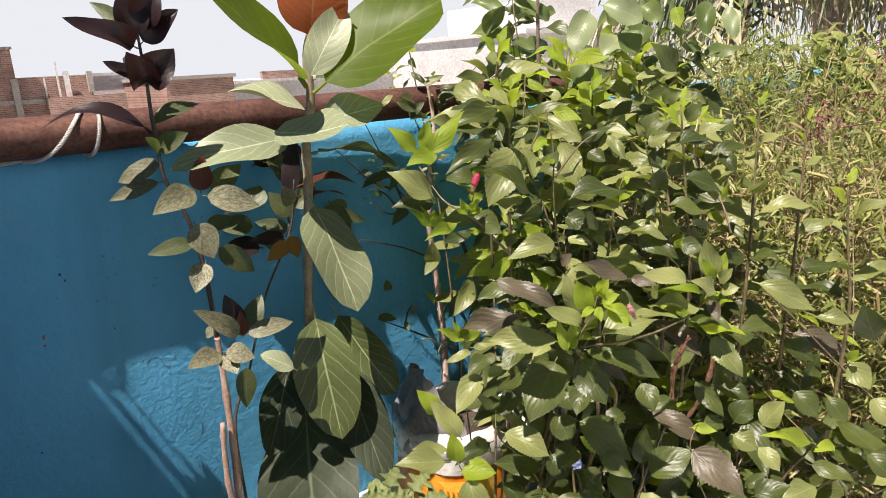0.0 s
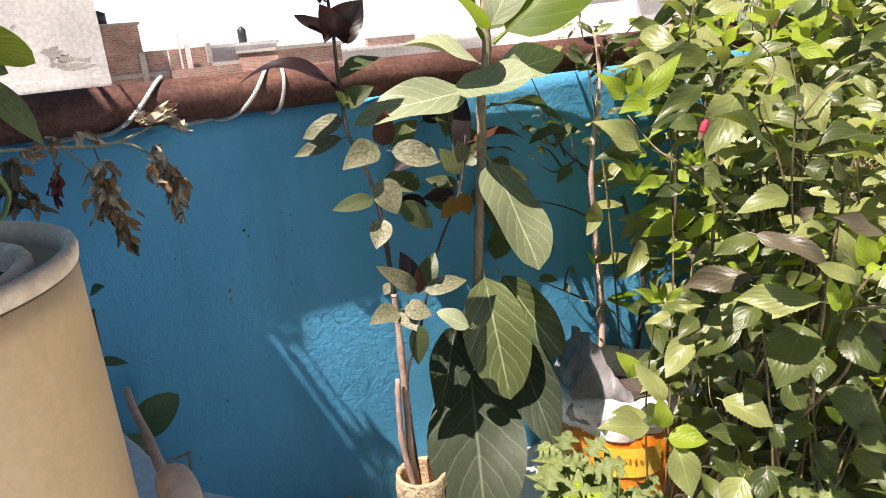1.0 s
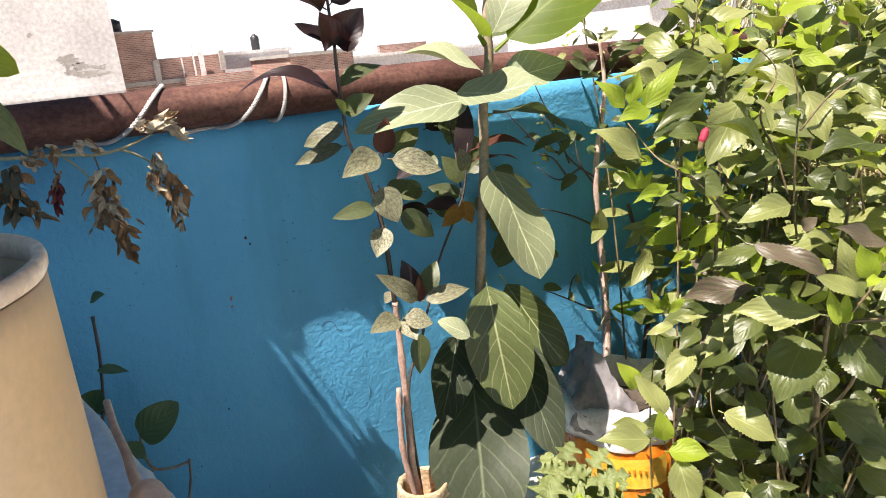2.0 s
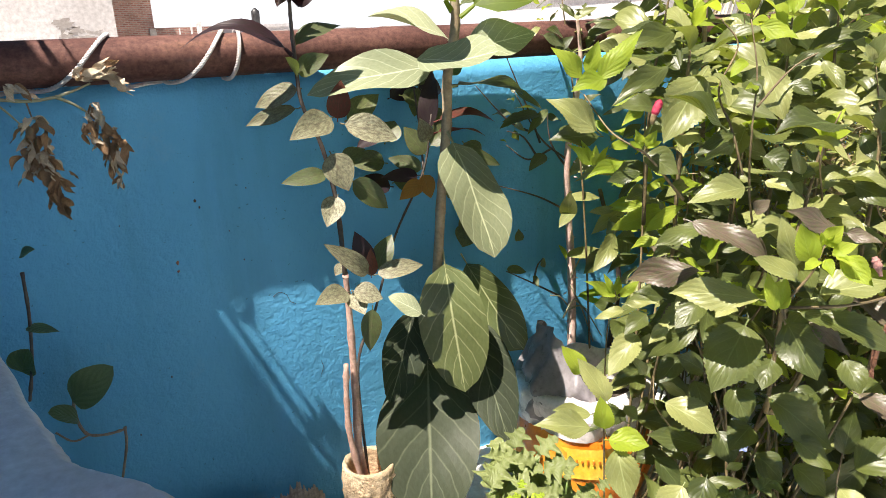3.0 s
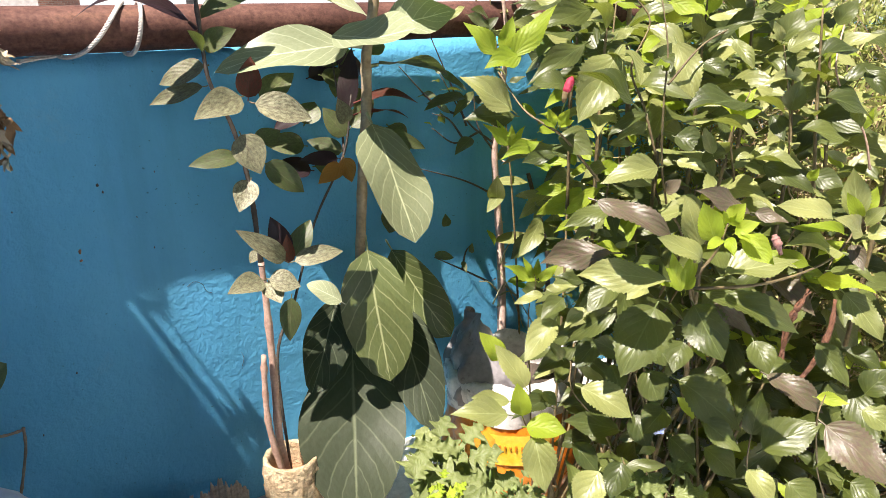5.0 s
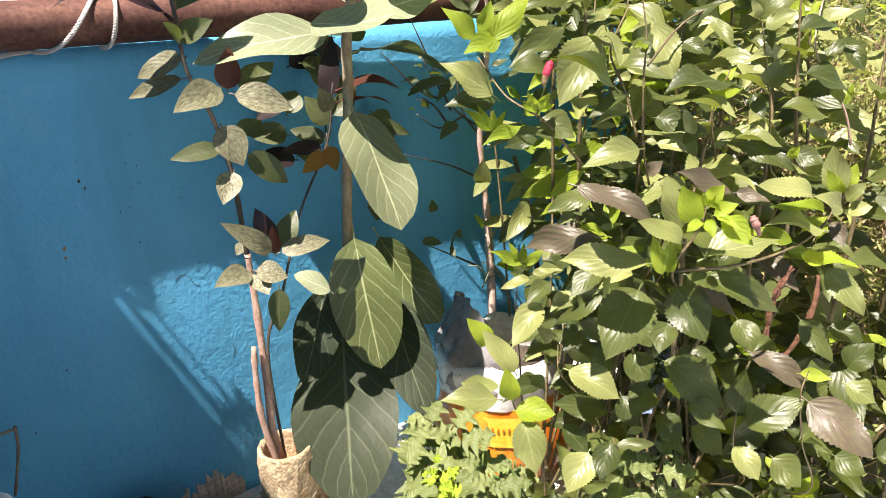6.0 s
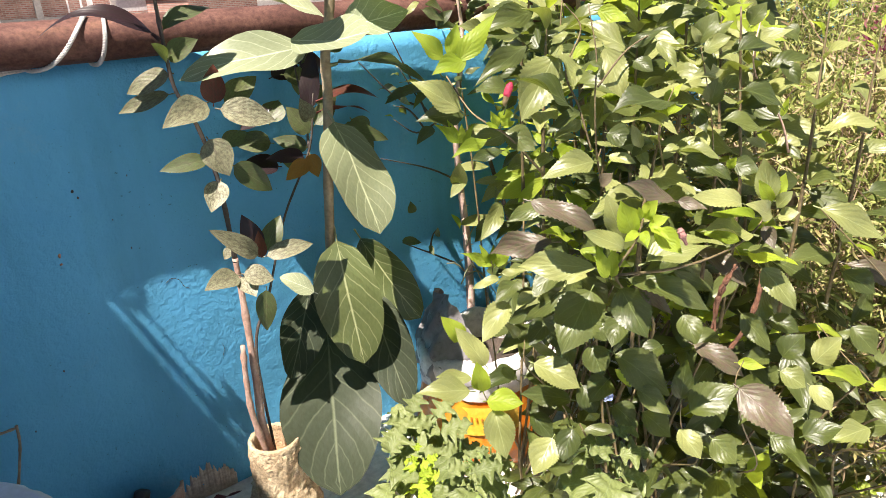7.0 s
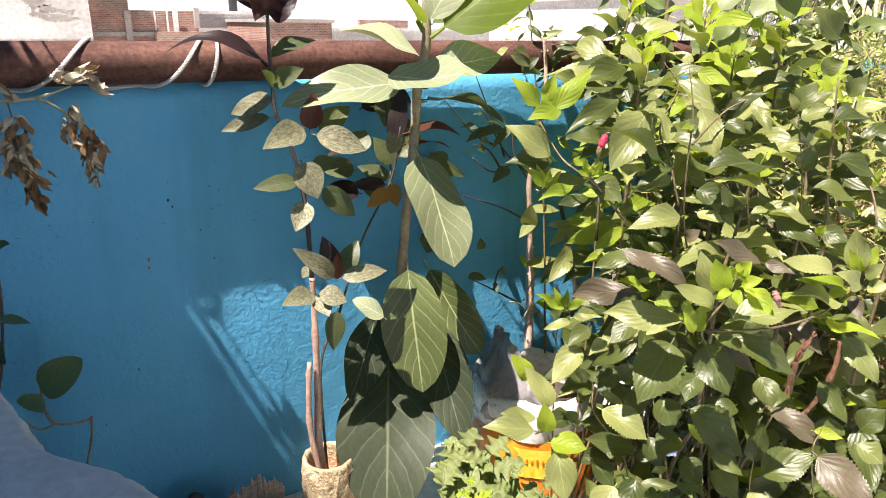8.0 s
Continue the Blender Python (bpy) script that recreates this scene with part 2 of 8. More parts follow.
FICUS = leaf_mat("ficus_leaf", (0.058, 0.078, 0.026), (0.108, 0.130, 0.048), (0.40, 0.42, 0.22), 6.5, 0.35, 0.32, 0.12, (0.20, 0.28, 0.05), ribbed=0.16, spec=0.6)
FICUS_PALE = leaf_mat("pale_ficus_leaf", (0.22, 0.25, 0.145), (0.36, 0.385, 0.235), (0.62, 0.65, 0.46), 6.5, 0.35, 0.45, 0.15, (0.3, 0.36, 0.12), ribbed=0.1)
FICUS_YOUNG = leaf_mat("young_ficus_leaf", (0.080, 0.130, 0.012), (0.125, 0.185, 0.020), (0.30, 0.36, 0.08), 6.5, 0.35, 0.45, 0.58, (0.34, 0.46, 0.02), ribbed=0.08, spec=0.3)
FICUS_RED = leaf_mat("orange_bud_leaf", (0.42, 0.10, 0.03), (0.55, 0.16, 0.05), (0.6, 0.3, 0.12), 9, 0.35, 0.4, 0.4, (0.75, 0.18, 0.04), ribbed=0.12)
# paler ficus copy: the sun's silvery sheen is put into its colour
FICUS_SUNLIT = leaf_mat("silvery_ficus_leaf", (0.100, 0.118, 0.058), (0.160, 0.178, 0.098), (0.42, 0.44, 0.27), 6.5, 0.35, 0.34, 0.12, (0.22, 0.29, 0.07), ribbed=0.16, spec=0.6)
# dark grey ficus copy: shade and sky sheen are put into its colour
FICUS_SHADED = leaf_mat("greyed_ficus_leaf", (0.032, 0.041, 0.025), (0.054, 0.064, 0.041), (0.15, 0.17, 0.105), 6.5, 0.35, 0.50, 0.10, (0.20, 0.26, 0.07), ribbed=0.30, spec=0.14)
CROTON = leaf_mat("greyed_purple_leaf", (0.17, 0.175, 0.095), (0.345, 0.335, 0.215), (0.10, 0.06, 0.05), 6, 0.5, 0.5, 0.12, (0.3, 0.32, 0.1), (0.090, 0.078, 0.052), 0.16, 0.4)
CROTON_GREEN = leaf_mat("olive_leaf", (0.055, 0.080, 0.030), (0.12, 0.145, 0.05), (0.2, 0.22, 0.1), 6, 0.5, 0.45, 0.2, (0.3, 0.4, 0.06), (0.06, 0.055, 0.03), 0.1, 0.35)
CROTON_DARK = leaf_mat("dark_purple_leaf", (0.013, 0.007, 0.010), (0.030, 0.015, 0.018), (0.030, 0.014, 0.016), 7, 0.5, 0.36, 0.08, (0.2, 0.03, 0.03), (0.022, 0.016, 0.014), 0.08, 0.2, 0.35)
CROTON_RED = leaf_mat("maroon_leaf", (0.080, 0.020, 0.015), (0.135, 0.042, 0.026), (0.22, 0.05, 0.05), 7, 0.5, 0.5, 0.2, (0.38, 0.07, 0.03), (0.05, 0.035, 0.02), 0.08, 0.35, 0.25)
ORANGE_LEAF = leaf_mat("turning_orange_leaf", (0.34, 0.13, 0.03), (0.40, 0.22, 0.04), (0.3, 0.2, 0.06), 6, 0.5, 0.5, 0.3, (0.6, 0.25, 0.03))
# deep green, darkened so that the bush's shade sits in the colour
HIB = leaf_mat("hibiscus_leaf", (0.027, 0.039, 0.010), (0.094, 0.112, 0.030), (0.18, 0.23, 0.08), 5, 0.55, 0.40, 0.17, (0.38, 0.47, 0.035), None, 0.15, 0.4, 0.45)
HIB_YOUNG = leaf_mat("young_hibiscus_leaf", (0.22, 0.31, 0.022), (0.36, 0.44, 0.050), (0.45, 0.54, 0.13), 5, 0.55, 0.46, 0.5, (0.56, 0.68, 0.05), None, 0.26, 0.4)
HIB_BRONZE = leaf_mat("bronzed_hibiscus_leaf", (0.075, 0.076, 0.038), (0.130, 0.120, 0.068), (0.19, 0.15, 0.10), 5, 0.55, 0.42, 0.14, (0.3, 0.2, 0.06), (0.108, 0.068, 0.058), 0.18, 0.4, 0.45)
# lighter copy of the hibiscus leaf, with sunlight put into its colour
HIB_SUNLIT = leaf_mat("pale_hibiscus_leaf", (0.138, 0.157, 0.050), (0.265, 0.276, 0.100), (0.40, 0.45, 0.20), 5, 0.55, 0.40, 0.19, (0.42, 0.51, 0.045), None, 0.16, 0.45, 0.5)
MANGO = leaf_mat("long_green_leaf", (0.070, 0.105, 0.030), (0.16, 0.20, 0.065), (0.30, 0.38, 0.17), 9, 0.35, 0.40, 0.25, (0.38, 0.48, 0.05), None, 0.08, 0.35)
MANGO_PALE = leaf_mat("pale_long_leaf", (0.19, 0.23, 0.11), (0.28, 0.32, 0.17), (0.42, 0.46, 0.26), 11, 0.35, 0.40, 0.25, (0.38, 0.48, 0.10), None, 0.08, 0.5)
LOBED = leaf_mat("lobed_leaf", (0.108, 0.135, 0.044), (0.200, 0.232, 0.082), (0.22, 0.27, 0.13), 5, 0.8, 0.5, 0.2, (0.26, 0.38, 0.05), None, 0.3, 0.4)
LOBED_MID = leaf_mat("fresh_lobed_leaf", (0.13, 0.18, 0.055), (0.22, 0.28, 0.09), (0.28, 0.34, 0.15), 5, 0.8, 0.5, 0.25, (0.35, 0.48, 0.06), None, 0.3, 0.4)
LOBED_LIME = leaf_mat("lime_lobed_leaf", (0.34, 0.46, 0.04), (0.44, 0.56, 0.06), (0.5, 0.6, 0.15), 5, 0.8, 0.5, 0.35, (0.55, 0.7, 0.05), None, 0.6, 0.4)
POTHOS = leaf_mat("pothos_leaf", (0.075, 0.120, 0.055), (0.115, 0.165, 0.080), (0.12, 0.2, 0.07), 5, 0.6, 0.3, 0.15, (0.2, 0.35, 0.05), None, 0.3, 0.5)
YELLOWING = leaf_mat("yellow_green_leaf", (0.29, 0.32, 0.025), (0.38, 0.39, 0.045), (0.42, 0.46, 0.12), 9, 0.4, 0.4, 0.5, (0.5, 0.58, 0.04))


# ---- meshes ----
def mesh_of(bm, name, smooth=True):
    bm.normal_update()
    me = bpy.data.meshes.new(name)
    bm.to_mesh(me)
    bm.free()
    if smooth:
        for f in me.polygons:
            f.use_smooth = True
    return me


def thing(name, label, category, at=(0, 0, 0), group="", kind=""):
    ob = new(name)
    ob.location = at
    ob.empty_display_size = 0.05
    return tagged(ob, label, category, group, kind)


def part(name, bm, mat, parent, label="", smooth=True):
    """Links a bmesh, given in world places, as one mesh object under parent."""
    me = mesh_of(bm, name, smooth) if isinstance(bm, bmesh.types.BMesh) else bm
    if mat and not me.materials:
        me.materials.append(mat)
    ob = new(name, me)
    if parent is not None:
        ob.parent = parent
        ob.matrix_parent_inverse = base_of(parent).inverted()
    if label:
        ob["label"] = label
    return ob


def base_of(ob):
    m = ob.matrix_basis.copy()
    while ob.parent:
        m = ob.parent.matrix_basis @ ob.matrix_parent_inverse @ m
        ob = ob.parent
    return m


def solid(name, bm, mat, label, category="", kind="structure", smooth=False):
    ob = part(name, bm, mat, None, "", smooth)
    return tagged(ob, label, category, "", kind)


def box(lo, hi, bevel=0.0, bm=None):
    bm = bm or bmesh.new()
    got = bmesh.ops.create_cube(bm, size=1.0)["verts"]
    lo, hi = Vector(lo), Vector(hi)
    for v in got:
        v.co = (lo + hi) / 2 + Vector(c * s for c, s in zip(v.co, hi - lo))
    if bevel:
        edges = list({e for v in got for e in v.link_edges})
        bmesh.ops.bevel(bm, geom=edges, offset=bevel, segments=2, affect="EDGES", profile=0.5)
    return bm


def smooth_line(points, steps=6):
    """Points along a Catmull-Rom line through points (tuples of equal length)."""
    p = [np.array(q, float) for q in points]
    p = [2 * p[0] - p[1], *p, 2 * p[-1] - p[-2]]
    out = []
    for i in range(1, len(p) - 2):
        a, b, c, d = p[i - 1 : i + 3]
        for k in range(steps):
            t = k / steps
            out.append(0.5 * (2 * b + (c - a) * t + (2 * a - 5 * b + 4 * c - d) * t * t + (3 * b - a - 3 * c + d) * t**3))
    return out + [p[-2]]


def tube(points, sides=7, bm=None, steps=6, knots=0.0, seed=0):
    """A tapered stem through points (x, y, z, radius), with nodes where knots > 0."""
    bm = bm or bmesh.new()
    rng = random.Random(seed)
    line = smooth_line(points, steps) if steps > 1 else [np.array(q, float) for q in points]
    rings, last = [], None
    for i, q in enumerate(line):
        ahead = Vector(line[min(i + 1, len(line) - 1)][:3]) - Vector(line[max(i - 1, 0)][:3])
        ahead = ahead.normalized() if ahead.length > 1e-7 else Vector((0, 0, 1))
        side = (last or Vector((1, 0.13, 0.07))) 
        side = side - ahead * side.dot(ahead)
        if side.length < 1e-4:
            side = ahead.orthogonal()
        side.normalize()
        last = side
        up = ahead.cross(side)
        r = q[3] * (1 + (knots * rng.random() if i % 4 == 0 else -knots * 0.3 * rng.random()))
        rings.append([bm.verts.new(Vector(q[:3]) + (side * math.cos(2 * math.pi * k / sides) + up * math.sin(2 * math.pi * k / sides)) * r) for k in range(sides)])
    for a, b in zip(rings, rings[1:]):
        for k in range(sides):
            bm.faces.new((a[k], a[(k + 1) % sides], b[(k + 1) % sides], b[k]))
    bm.faces.new(rings[0][::-1])
    bm.faces.new(rings[-1])
    return bm


def lathe(profile, centre=(0, 0, 0), sides=40, bm=None, wobble=0.0, seed=0):
    """A turned shape: profile of (radius, height) from outside bottom to inside."""
    bm = bm or bmesh.new()
    c = Vector(centre)
    rings = []
    for i, (r, z) in enumerate(profile):
        ring = []
        for k in range(sides):
            a = 2 * math.pi * k / sides
            w = 1 + wobble * noise.noise(Vector((math.cos(a) * 2 + seed, math.sin(a) * 2, z * 25)))
            ring.append(bm.verts.new(c + Vector((r * w * math.cos(a), r * w * math.sin(a), z))))
        rings.append(ring)
    for a, b in zip(rings, rings[1:]):
        for k in range(sides):
            bm.faces.new((a[k], a[(k + 1) % sides], b[(k + 1) % sides], b[k]))
    return bm


BLADES = {}


def width_at(kind, u):
    if kind == "elliptic":
        return max(0.0, math.sin(math.pi * u**0.92)) ** 0.58
    if kind == "ovate":
        return 2.08 * u**0.62 * (1 - u) ** 1.05
    if kind == "toothed":
        return 3.2 * u**0.8 * (1 - u) ** 1.22
    if kind == "round":
        return max(0.0, math.sin(math.pi * u**0.75)) ** 0.6
    if kind == "cordate":
        return max(0.0, math.sin(math.pi * u**0.62)) ** 0.62 * (1 - 0.25 * u)
    if kind == "lance":
        return max(0.0, math.sin(math.pi * u**0.8)) ** 1.1
    return 1.75 * u**0.55 * (1 - u) ** 0.85


def blade(kind, bend, fold, mat, teeth=0.0, stalk=0.0, seed=0, wave=0.05, nu=12, lobes=0.0):
    """A leaf of unit length along y and unit width along x, its face towards z. One mesh for all alike."""
    key = (kind, round(bend, 2), round(fold, 2), mat.name, teeth, stalk, seed, wave, nu, lobes)
    if key in BLADES:
        return BLADES[key]
    rng = random.Random(repr(key[:3]) + str(seed))
    ph, skew = rng.random() * 6.28, (rng.random() - 0.5) * 0.16
    verts, uvs, faces = [], [], []
    across = (-1, -0.55, 0, 0.55, 1)
    if teeth:
        nu = 34
    if lobes:
        nu = 22
    for i in range(nu + 1):
        u = i / nu
        w = width_at(kind, u)
        y = stalk + (1 - stalk) * u
        for v in across:
            edge = 1.0
            if teeth and 0.2 < u < 0.97:
                edge += (teeth if i % 2 else -teeth) * (abs(v) > 0.9)
            if lobes and 0.05 < u < 0.97:
                edge += 1.35 * lobes * math.sin(u * 16 + (0.6 if v > 0 else 0)) * (abs(v) > 0.5) * abs(v) ** 1.5
            x = v * w * 0.5 * edge + skew * u * u * 0.5
            up = fold * abs(v) * w * 0.5 + wave * math.sin(5.5 * u + ph + (1.7 if v > 0 else 0)) * abs(v) * w + 0.010 * math.sin(9 * u + 2 * ph - 2 * v) * w
            lift = lobes * 0.25 * math.sin(u * 21 + 2 * v) * abs(v)
            if abs(bend) > 0.02:
                th = bend * y
                c = (math.sin(th) / bend, -(1 - math.cos(th)) / bend)
                n = (math.sin(th), math.cos(th))
            else:
                c, n = (y, 0), (0, 1)
            verts.append((x, c[0] + n[0] * (up + lift), c[1] + n[1] * (up + lift)))
            uvs.append((u, v * 0.5 + 0.5))
    k = len(across)
    for i in range(nu):
        for j in range(k - 1):
            a = i * k + j
            faces.append((a, a + 1, a + k + 1, a + k))
    if stalk:
        first = len(verts)
        for y, r in ((0, 0.022), (stalk * 1.04, 0.016)):
            th = bend * y
            z0 = -(1 - math.cos(th)) / bend if abs(bend) > 0.02 else 0
            for a in (0, 2.1, 4.2):
                verts.append((r * math.cos(a), y, z0 + r * math.sin(a) - 0.004))
                uvs.append((0.5, 0.5))
        for j in range(3):
            faces.append((first + j, first + (j + 1) % 3, first + 3 + (j + 1) % 3, first + 3 + j))
    me = bpy.data.meshes.new("leaf")
    me.from_pydata(verts, [], faces)
    layer = me.uv_layers.new(name="UVMap")
    for lp in me.loops:
        layer.data[lp.index].uv = uvs[lp.vertex_index]
    for f in me.polygons:
        f.use_smooth = True
    me.materials.append(mat)
    BLADES[key] = me
    return me


def leaf(plant, mat, base, tip, width, face, kind="ovate", bend=0.3, fold=0.25, teeth=0.0, stalk=0.0, seed=0, wave=0.05, lobes=0.0, name="leaf"):
    """One leaf from base to tip (metres), its upper side towards face; bend: how far it droops, in radians."""
    b, t = Vector(base), Vector(tip)
    y = t - b
    length = y.length
    y.normalize()
    z = Vector(face)
    z = z - y * z.dot(y)
    if z.length < 1e-3:
        z = y.orthogonal()
    z.normalize()
    chord = 1.0
    if abs(bend) > 0.02:
        # the blade's chord leans down by half the bend: turn it back up
        chord = abs(2 * math.sin(bend / 2) / bend)
        lean = bend / 2
        y, z = y * math.cos(lean) + z * math.sin(lean), z * math.cos(lean) - y * math.sin(lean)
    x = y.cross(z)
    s = length / chord
    m = Matrix.Translation(b) @ Matrix((x, y, z)).transposed().to_4x4() @ Matrix.Diagonal((width, s, s, 1))
    ob = new(name, blade(kind, round(bend * 10) / 10, round(fold * width / s * 20) / 20, mat, teeth, stalk, seed % 4, wave, lobes=lobes))
    ob.parent = plant
    ob.matrix_parent_inverse = base_of(plant).inverted()
    ob.matrix_basis = m
    return ob


# ---- pale haze low over the horizon ----
def haze_ring():
    bm = bmesh.new()
    n, rows = 96, []
    for z in (-7.0, 30.0, 70.0, 110.0, 150.0):
        rows.append([bm.verts.new((360 * math.cos(2 * math.pi * k / n), 360 * math.sin(2 * math.pi * k / n), z)) for k in range(n)])
    for a, b in zip(rows, rows[1:]):
        for k in range(n):
            bm.faces.new((a[(k + 1) % n], a[k], b[k], b[(k + 1) % n]))
    return bm


def haze():
    m = bpy.data.materials.new("white_haze")
    m.use_nodes = True
    n, l = m.node_tree.nodes, m.node_tree.links
    n.remove(n["Principled BSDF"])
    e, t, mix = n.new("ShaderNodeEmission"), n.new("ShaderNodeBsdfTransparent"), n.new("ShaderNodeMixShader")
    e.inputs[0].default_value, e.inputs[1].default_value = (0.91, 0.96, 1.0, 1), 0.51
    sep, c = n.new("ShaderNodeSeparateXYZ"), n.new("ShaderNodeTexCoord")
    l.new(c.outputs["Object"], sep.inputs[0])
    l.new(ramp(n, l, maths(n, l, "DIVIDE", sep.outputs[2], 150.0), (0.40, (0, 0, 0)), (1.0, (1, 1, 1))), mix.inputs[0])
    l.new(e.outputs[0], mix.inputs[1])
    l.new(t.outputs[0], mix.inputs[2])
    l.new(mix.outputs[0], n["Material Output"].inputs[0])
    return m


solid("backdrop", haze_ring(), haze(), "white hazy sky low over the horizon", "sky", smooth=True)

# ---- terrace ----
WALL_Y, WALL_TOP = 1.30, 0.935
solid("floor", box((-0.8, -2.6, -0.15), (5.2, 1.42, 0.0)), CONCRETE, "dusty grey concrete terrace floor", "floor")
solid("ground", box((-400, -400, -7.2), (400, 400, -7.0)), GROUND, "dusty ground far below the terrace", "ground")


def wall_face(x, z):
    i = (x + 0.8) / 6.0 * 150
    return WALL_Y + 0.004 * noise.noise(Vector((i * 0.23, z * 4, 1.7))) + 0.002 * noise.noise(Vector((i * 0.9, z * 16, 5)))


def plaster_wall():
    """The blue parapet: a slab with a slightly uneven face."""
    bm = bmesh.new()
    x0, x1, nx, nz = -0.8, 5.2, 150, 26
    rows = []
    for j in range(nz + 1):
        z = WALL_TOP * j / nz
        rows.append([bm.verts.new((x0 + (x1 - x0) * i / nx, wall_face(x0 + (x1 - x0) * i / nx, z), z)) for i in range(nx + 1)])
    back = [[bm.verts.new((x0 + (x1 - x0) * i / nx, WALL_Y + 0.12, z)) for i in range(nx + 1)] for z in (0, WALL_TOP)]
    for a, b in zip(rows, rows[1:]):
        for i in range(nx):
            bm.faces.new((a[i], a[i + 1], b[i + 1], b[i]))
    for i in range(nx):
        bm.faces.new((rows[-1][i], rows[-1][i + 1], back[1][i + 1], back[1][i]))
        bm.faces.new((back[0][i + 1], back[0][i], back[1][i], back[1][i + 1]))
    return bm


wall = solid("wall_north", plaster_wall(), BLUE, "blue painted rough plaster parapet wall with small chips", "wall", smooth=True)
solid("wall_west", box((-0.92, -2.6, 0), (-0.80, 0.12, 0.93)), BLUE, "plain blue parapet wall at the side", "wall")
# unseen pillar, added to cast the slanting shadow on the blue wall
solid("pillar", box((-0.92, 0.12, 0), (-0.784, 1.42, 2.2), 0.01), BLUE, "unseen blue pillar added in the corner to shade the wall", "pillar")
solid("wall_south", box((-0.92, -2.72, 0), (5.2, -2.6, 0.93)), BLUE, "plain blue parapet wall behind", "wall")
solid("wall_east", box((5.2, -2.72, 0), (5.32, 1.42, 0.93)), BLUE, "plain blue parapet wall at the far end", "wall")


def chip(name, at, size, mat, seed):
    bm = bmesh.new()
    rng = random.Random(seed)
    ring = []
    for k in range(9):
        a = 2 * math.pi * k / 9
        r = 0.6 + 0.5 * rng.random()
        ring.append(bm.verts.new((at[0] + 0.6 * size[0] * r * math.cos(a), wall_face(*at) - 0.0008, at[1] + 0.6 * size[1] * r * math.sin(a))))
    bm.faces.new(ring[::-1])
    out = bmesh.ops.extrude_face_region(bm, geom=bm.faces[:])
    for v in out["geom"]:
        if isinstance(v, bmesh.types.BMVert):
            v.co.y += 0.012
    return part(name, bm, mat, wall)


def crack(points, r):
    line = smooth_line([(x, z) for x, z in points], 5)
    bm = tube([(x, wall_face(x, z) - 0.0002, z, r) for x, z in line], 5, None, 1)
    return part("crack", bm, BARK_DARK, wall)


crack(((0.045, 0.513), (0.058, 0.520), (0.072, 0.512), (0.078, 0.497), (0.088, 0.490)), 0.0005)
crack(((0.128, 0.352), (0.131, 0.338), (0.126, 0.322)), 0.0004)
CHIP_RED = mottled("bare_brick_spot", (0.42, 0.18, 0.11), (0.46, 0.22, 0.14), 60, 200, 0.9, 0.3)
chip("paint_chip", (-0.117, 0.616), (0.005, 0.008), CHIP_RED, 1)
chip("paint_chip", (-0.118, 0.600), (0.004, 0.005), CHIP_RED, 2)
for i, (x, z, s) in enumerate(((-0.072, 0.725, 0.004), (-0.066, 0.712, 0.003), (-0.20, 0.70, 0.002), (-0.02, 0.66, 0.002), (0.02, 0.735, 0.002), (-0.30, 0.52, 0.002), (-0.16, 0.40, 0.003), (0.0, 0.60, 0.0022), (-0.23, 0.30, 0.0025))):
    chip("dark_spot", (x, z), (s, s * 1.6), BARK_DARK, 10 + i)


def ledge():
    """A rough plastered block whose outer edge runs askew."""
    bm = bmesh.new()
    outline = smooth_line([(-0.16, -0.2), (-0.185, 0.3), (-0.2, 0.52), (-0.23, 0.61), (-0.245, 0.644), (-0.268, 0.676), (-0.296, 0.708), (-0.31, 0.732), (-0.325, 0.783), (-0.349, 0.882), (-0.399, 1.12)], 7)
    edge = [(x + 0.004 * noise.noise(Vector((i * 0.37, 0, 0))), y) for i, (x, y) in enumerate(outline)]
    inner = [(-0.80, y) for x, y in edge]
    cols = []
    for (x, y), (xi, _) in zip(edge, inner):
        col = [bm.verts.new((x + 0.004, y, 0.0)), bm.verts.new((x + 0.004, y, 0.605)), bm.verts.new((x - 0.008, y - 0.003, 0.617))]
        for k in range(1, 9):
            q = x + (xi - x) * k / 8
            col.append(bm.verts.new((q, y, 0.617 + 0.006 * noise.noise(Vector((q * 9, y * 9, 0))))))
        col.append(bm.verts.new((xi, y, 0)))
        cols.append(col)
    for a, b in zip(cols, cols[1:]):
        for k in range(len(a) - 1):
            bm.faces.new((a[k], b[k], b[k + 1], a[k + 1]))
    bm.faces.new(cols[0])
    bm.faces.new(cols[-1][::-1])
    return bm


solid("ledge", ledge(), LEDGE, "pale blue plastered masonry ledge with a rough edge", "ledge", smooth=True)

# rusty pipe lying along the top of the wall
PIPE_Z, PIPE_R = 0.972, 0.035


def pipe_y(x):
    return 1.262 - 0.0175 * (x - 0.1 + math.sqrt((x - 0.1) ** 2 + 0.01))


def pipe_mesh():
    bm = bmesh.new()
    n, sides = 120, 28
    rings = []
    for i in range(n + 1):
        x = -0.76 + 2.5 * i / n
        rings.append([bm.verts.new((x, pipe_y(x) + (PIPE_R + 0.0008 * noise.noise(Vector((x * 9, k * 0.7, 0)))) * math.cos(2 * math.pi * k / sides), PIPE_Z + (PIPE_R + 0.0008 * noise.noise(Vector((x * 9, k * 0.7, 3)))) * math.sin(2 * math.pi * k / sides))) for k in range(sides)])
    for a, b in zip(rings, rings[1:]):
        for k in range(sides):
            bm.faces.new((a[k], b[k], b[(k + 1) % sides], a[(k + 1) % sides]))
    bm.faces.new(rings[0])
    bm.faces.new(rings[-1][::-1])
    return bm


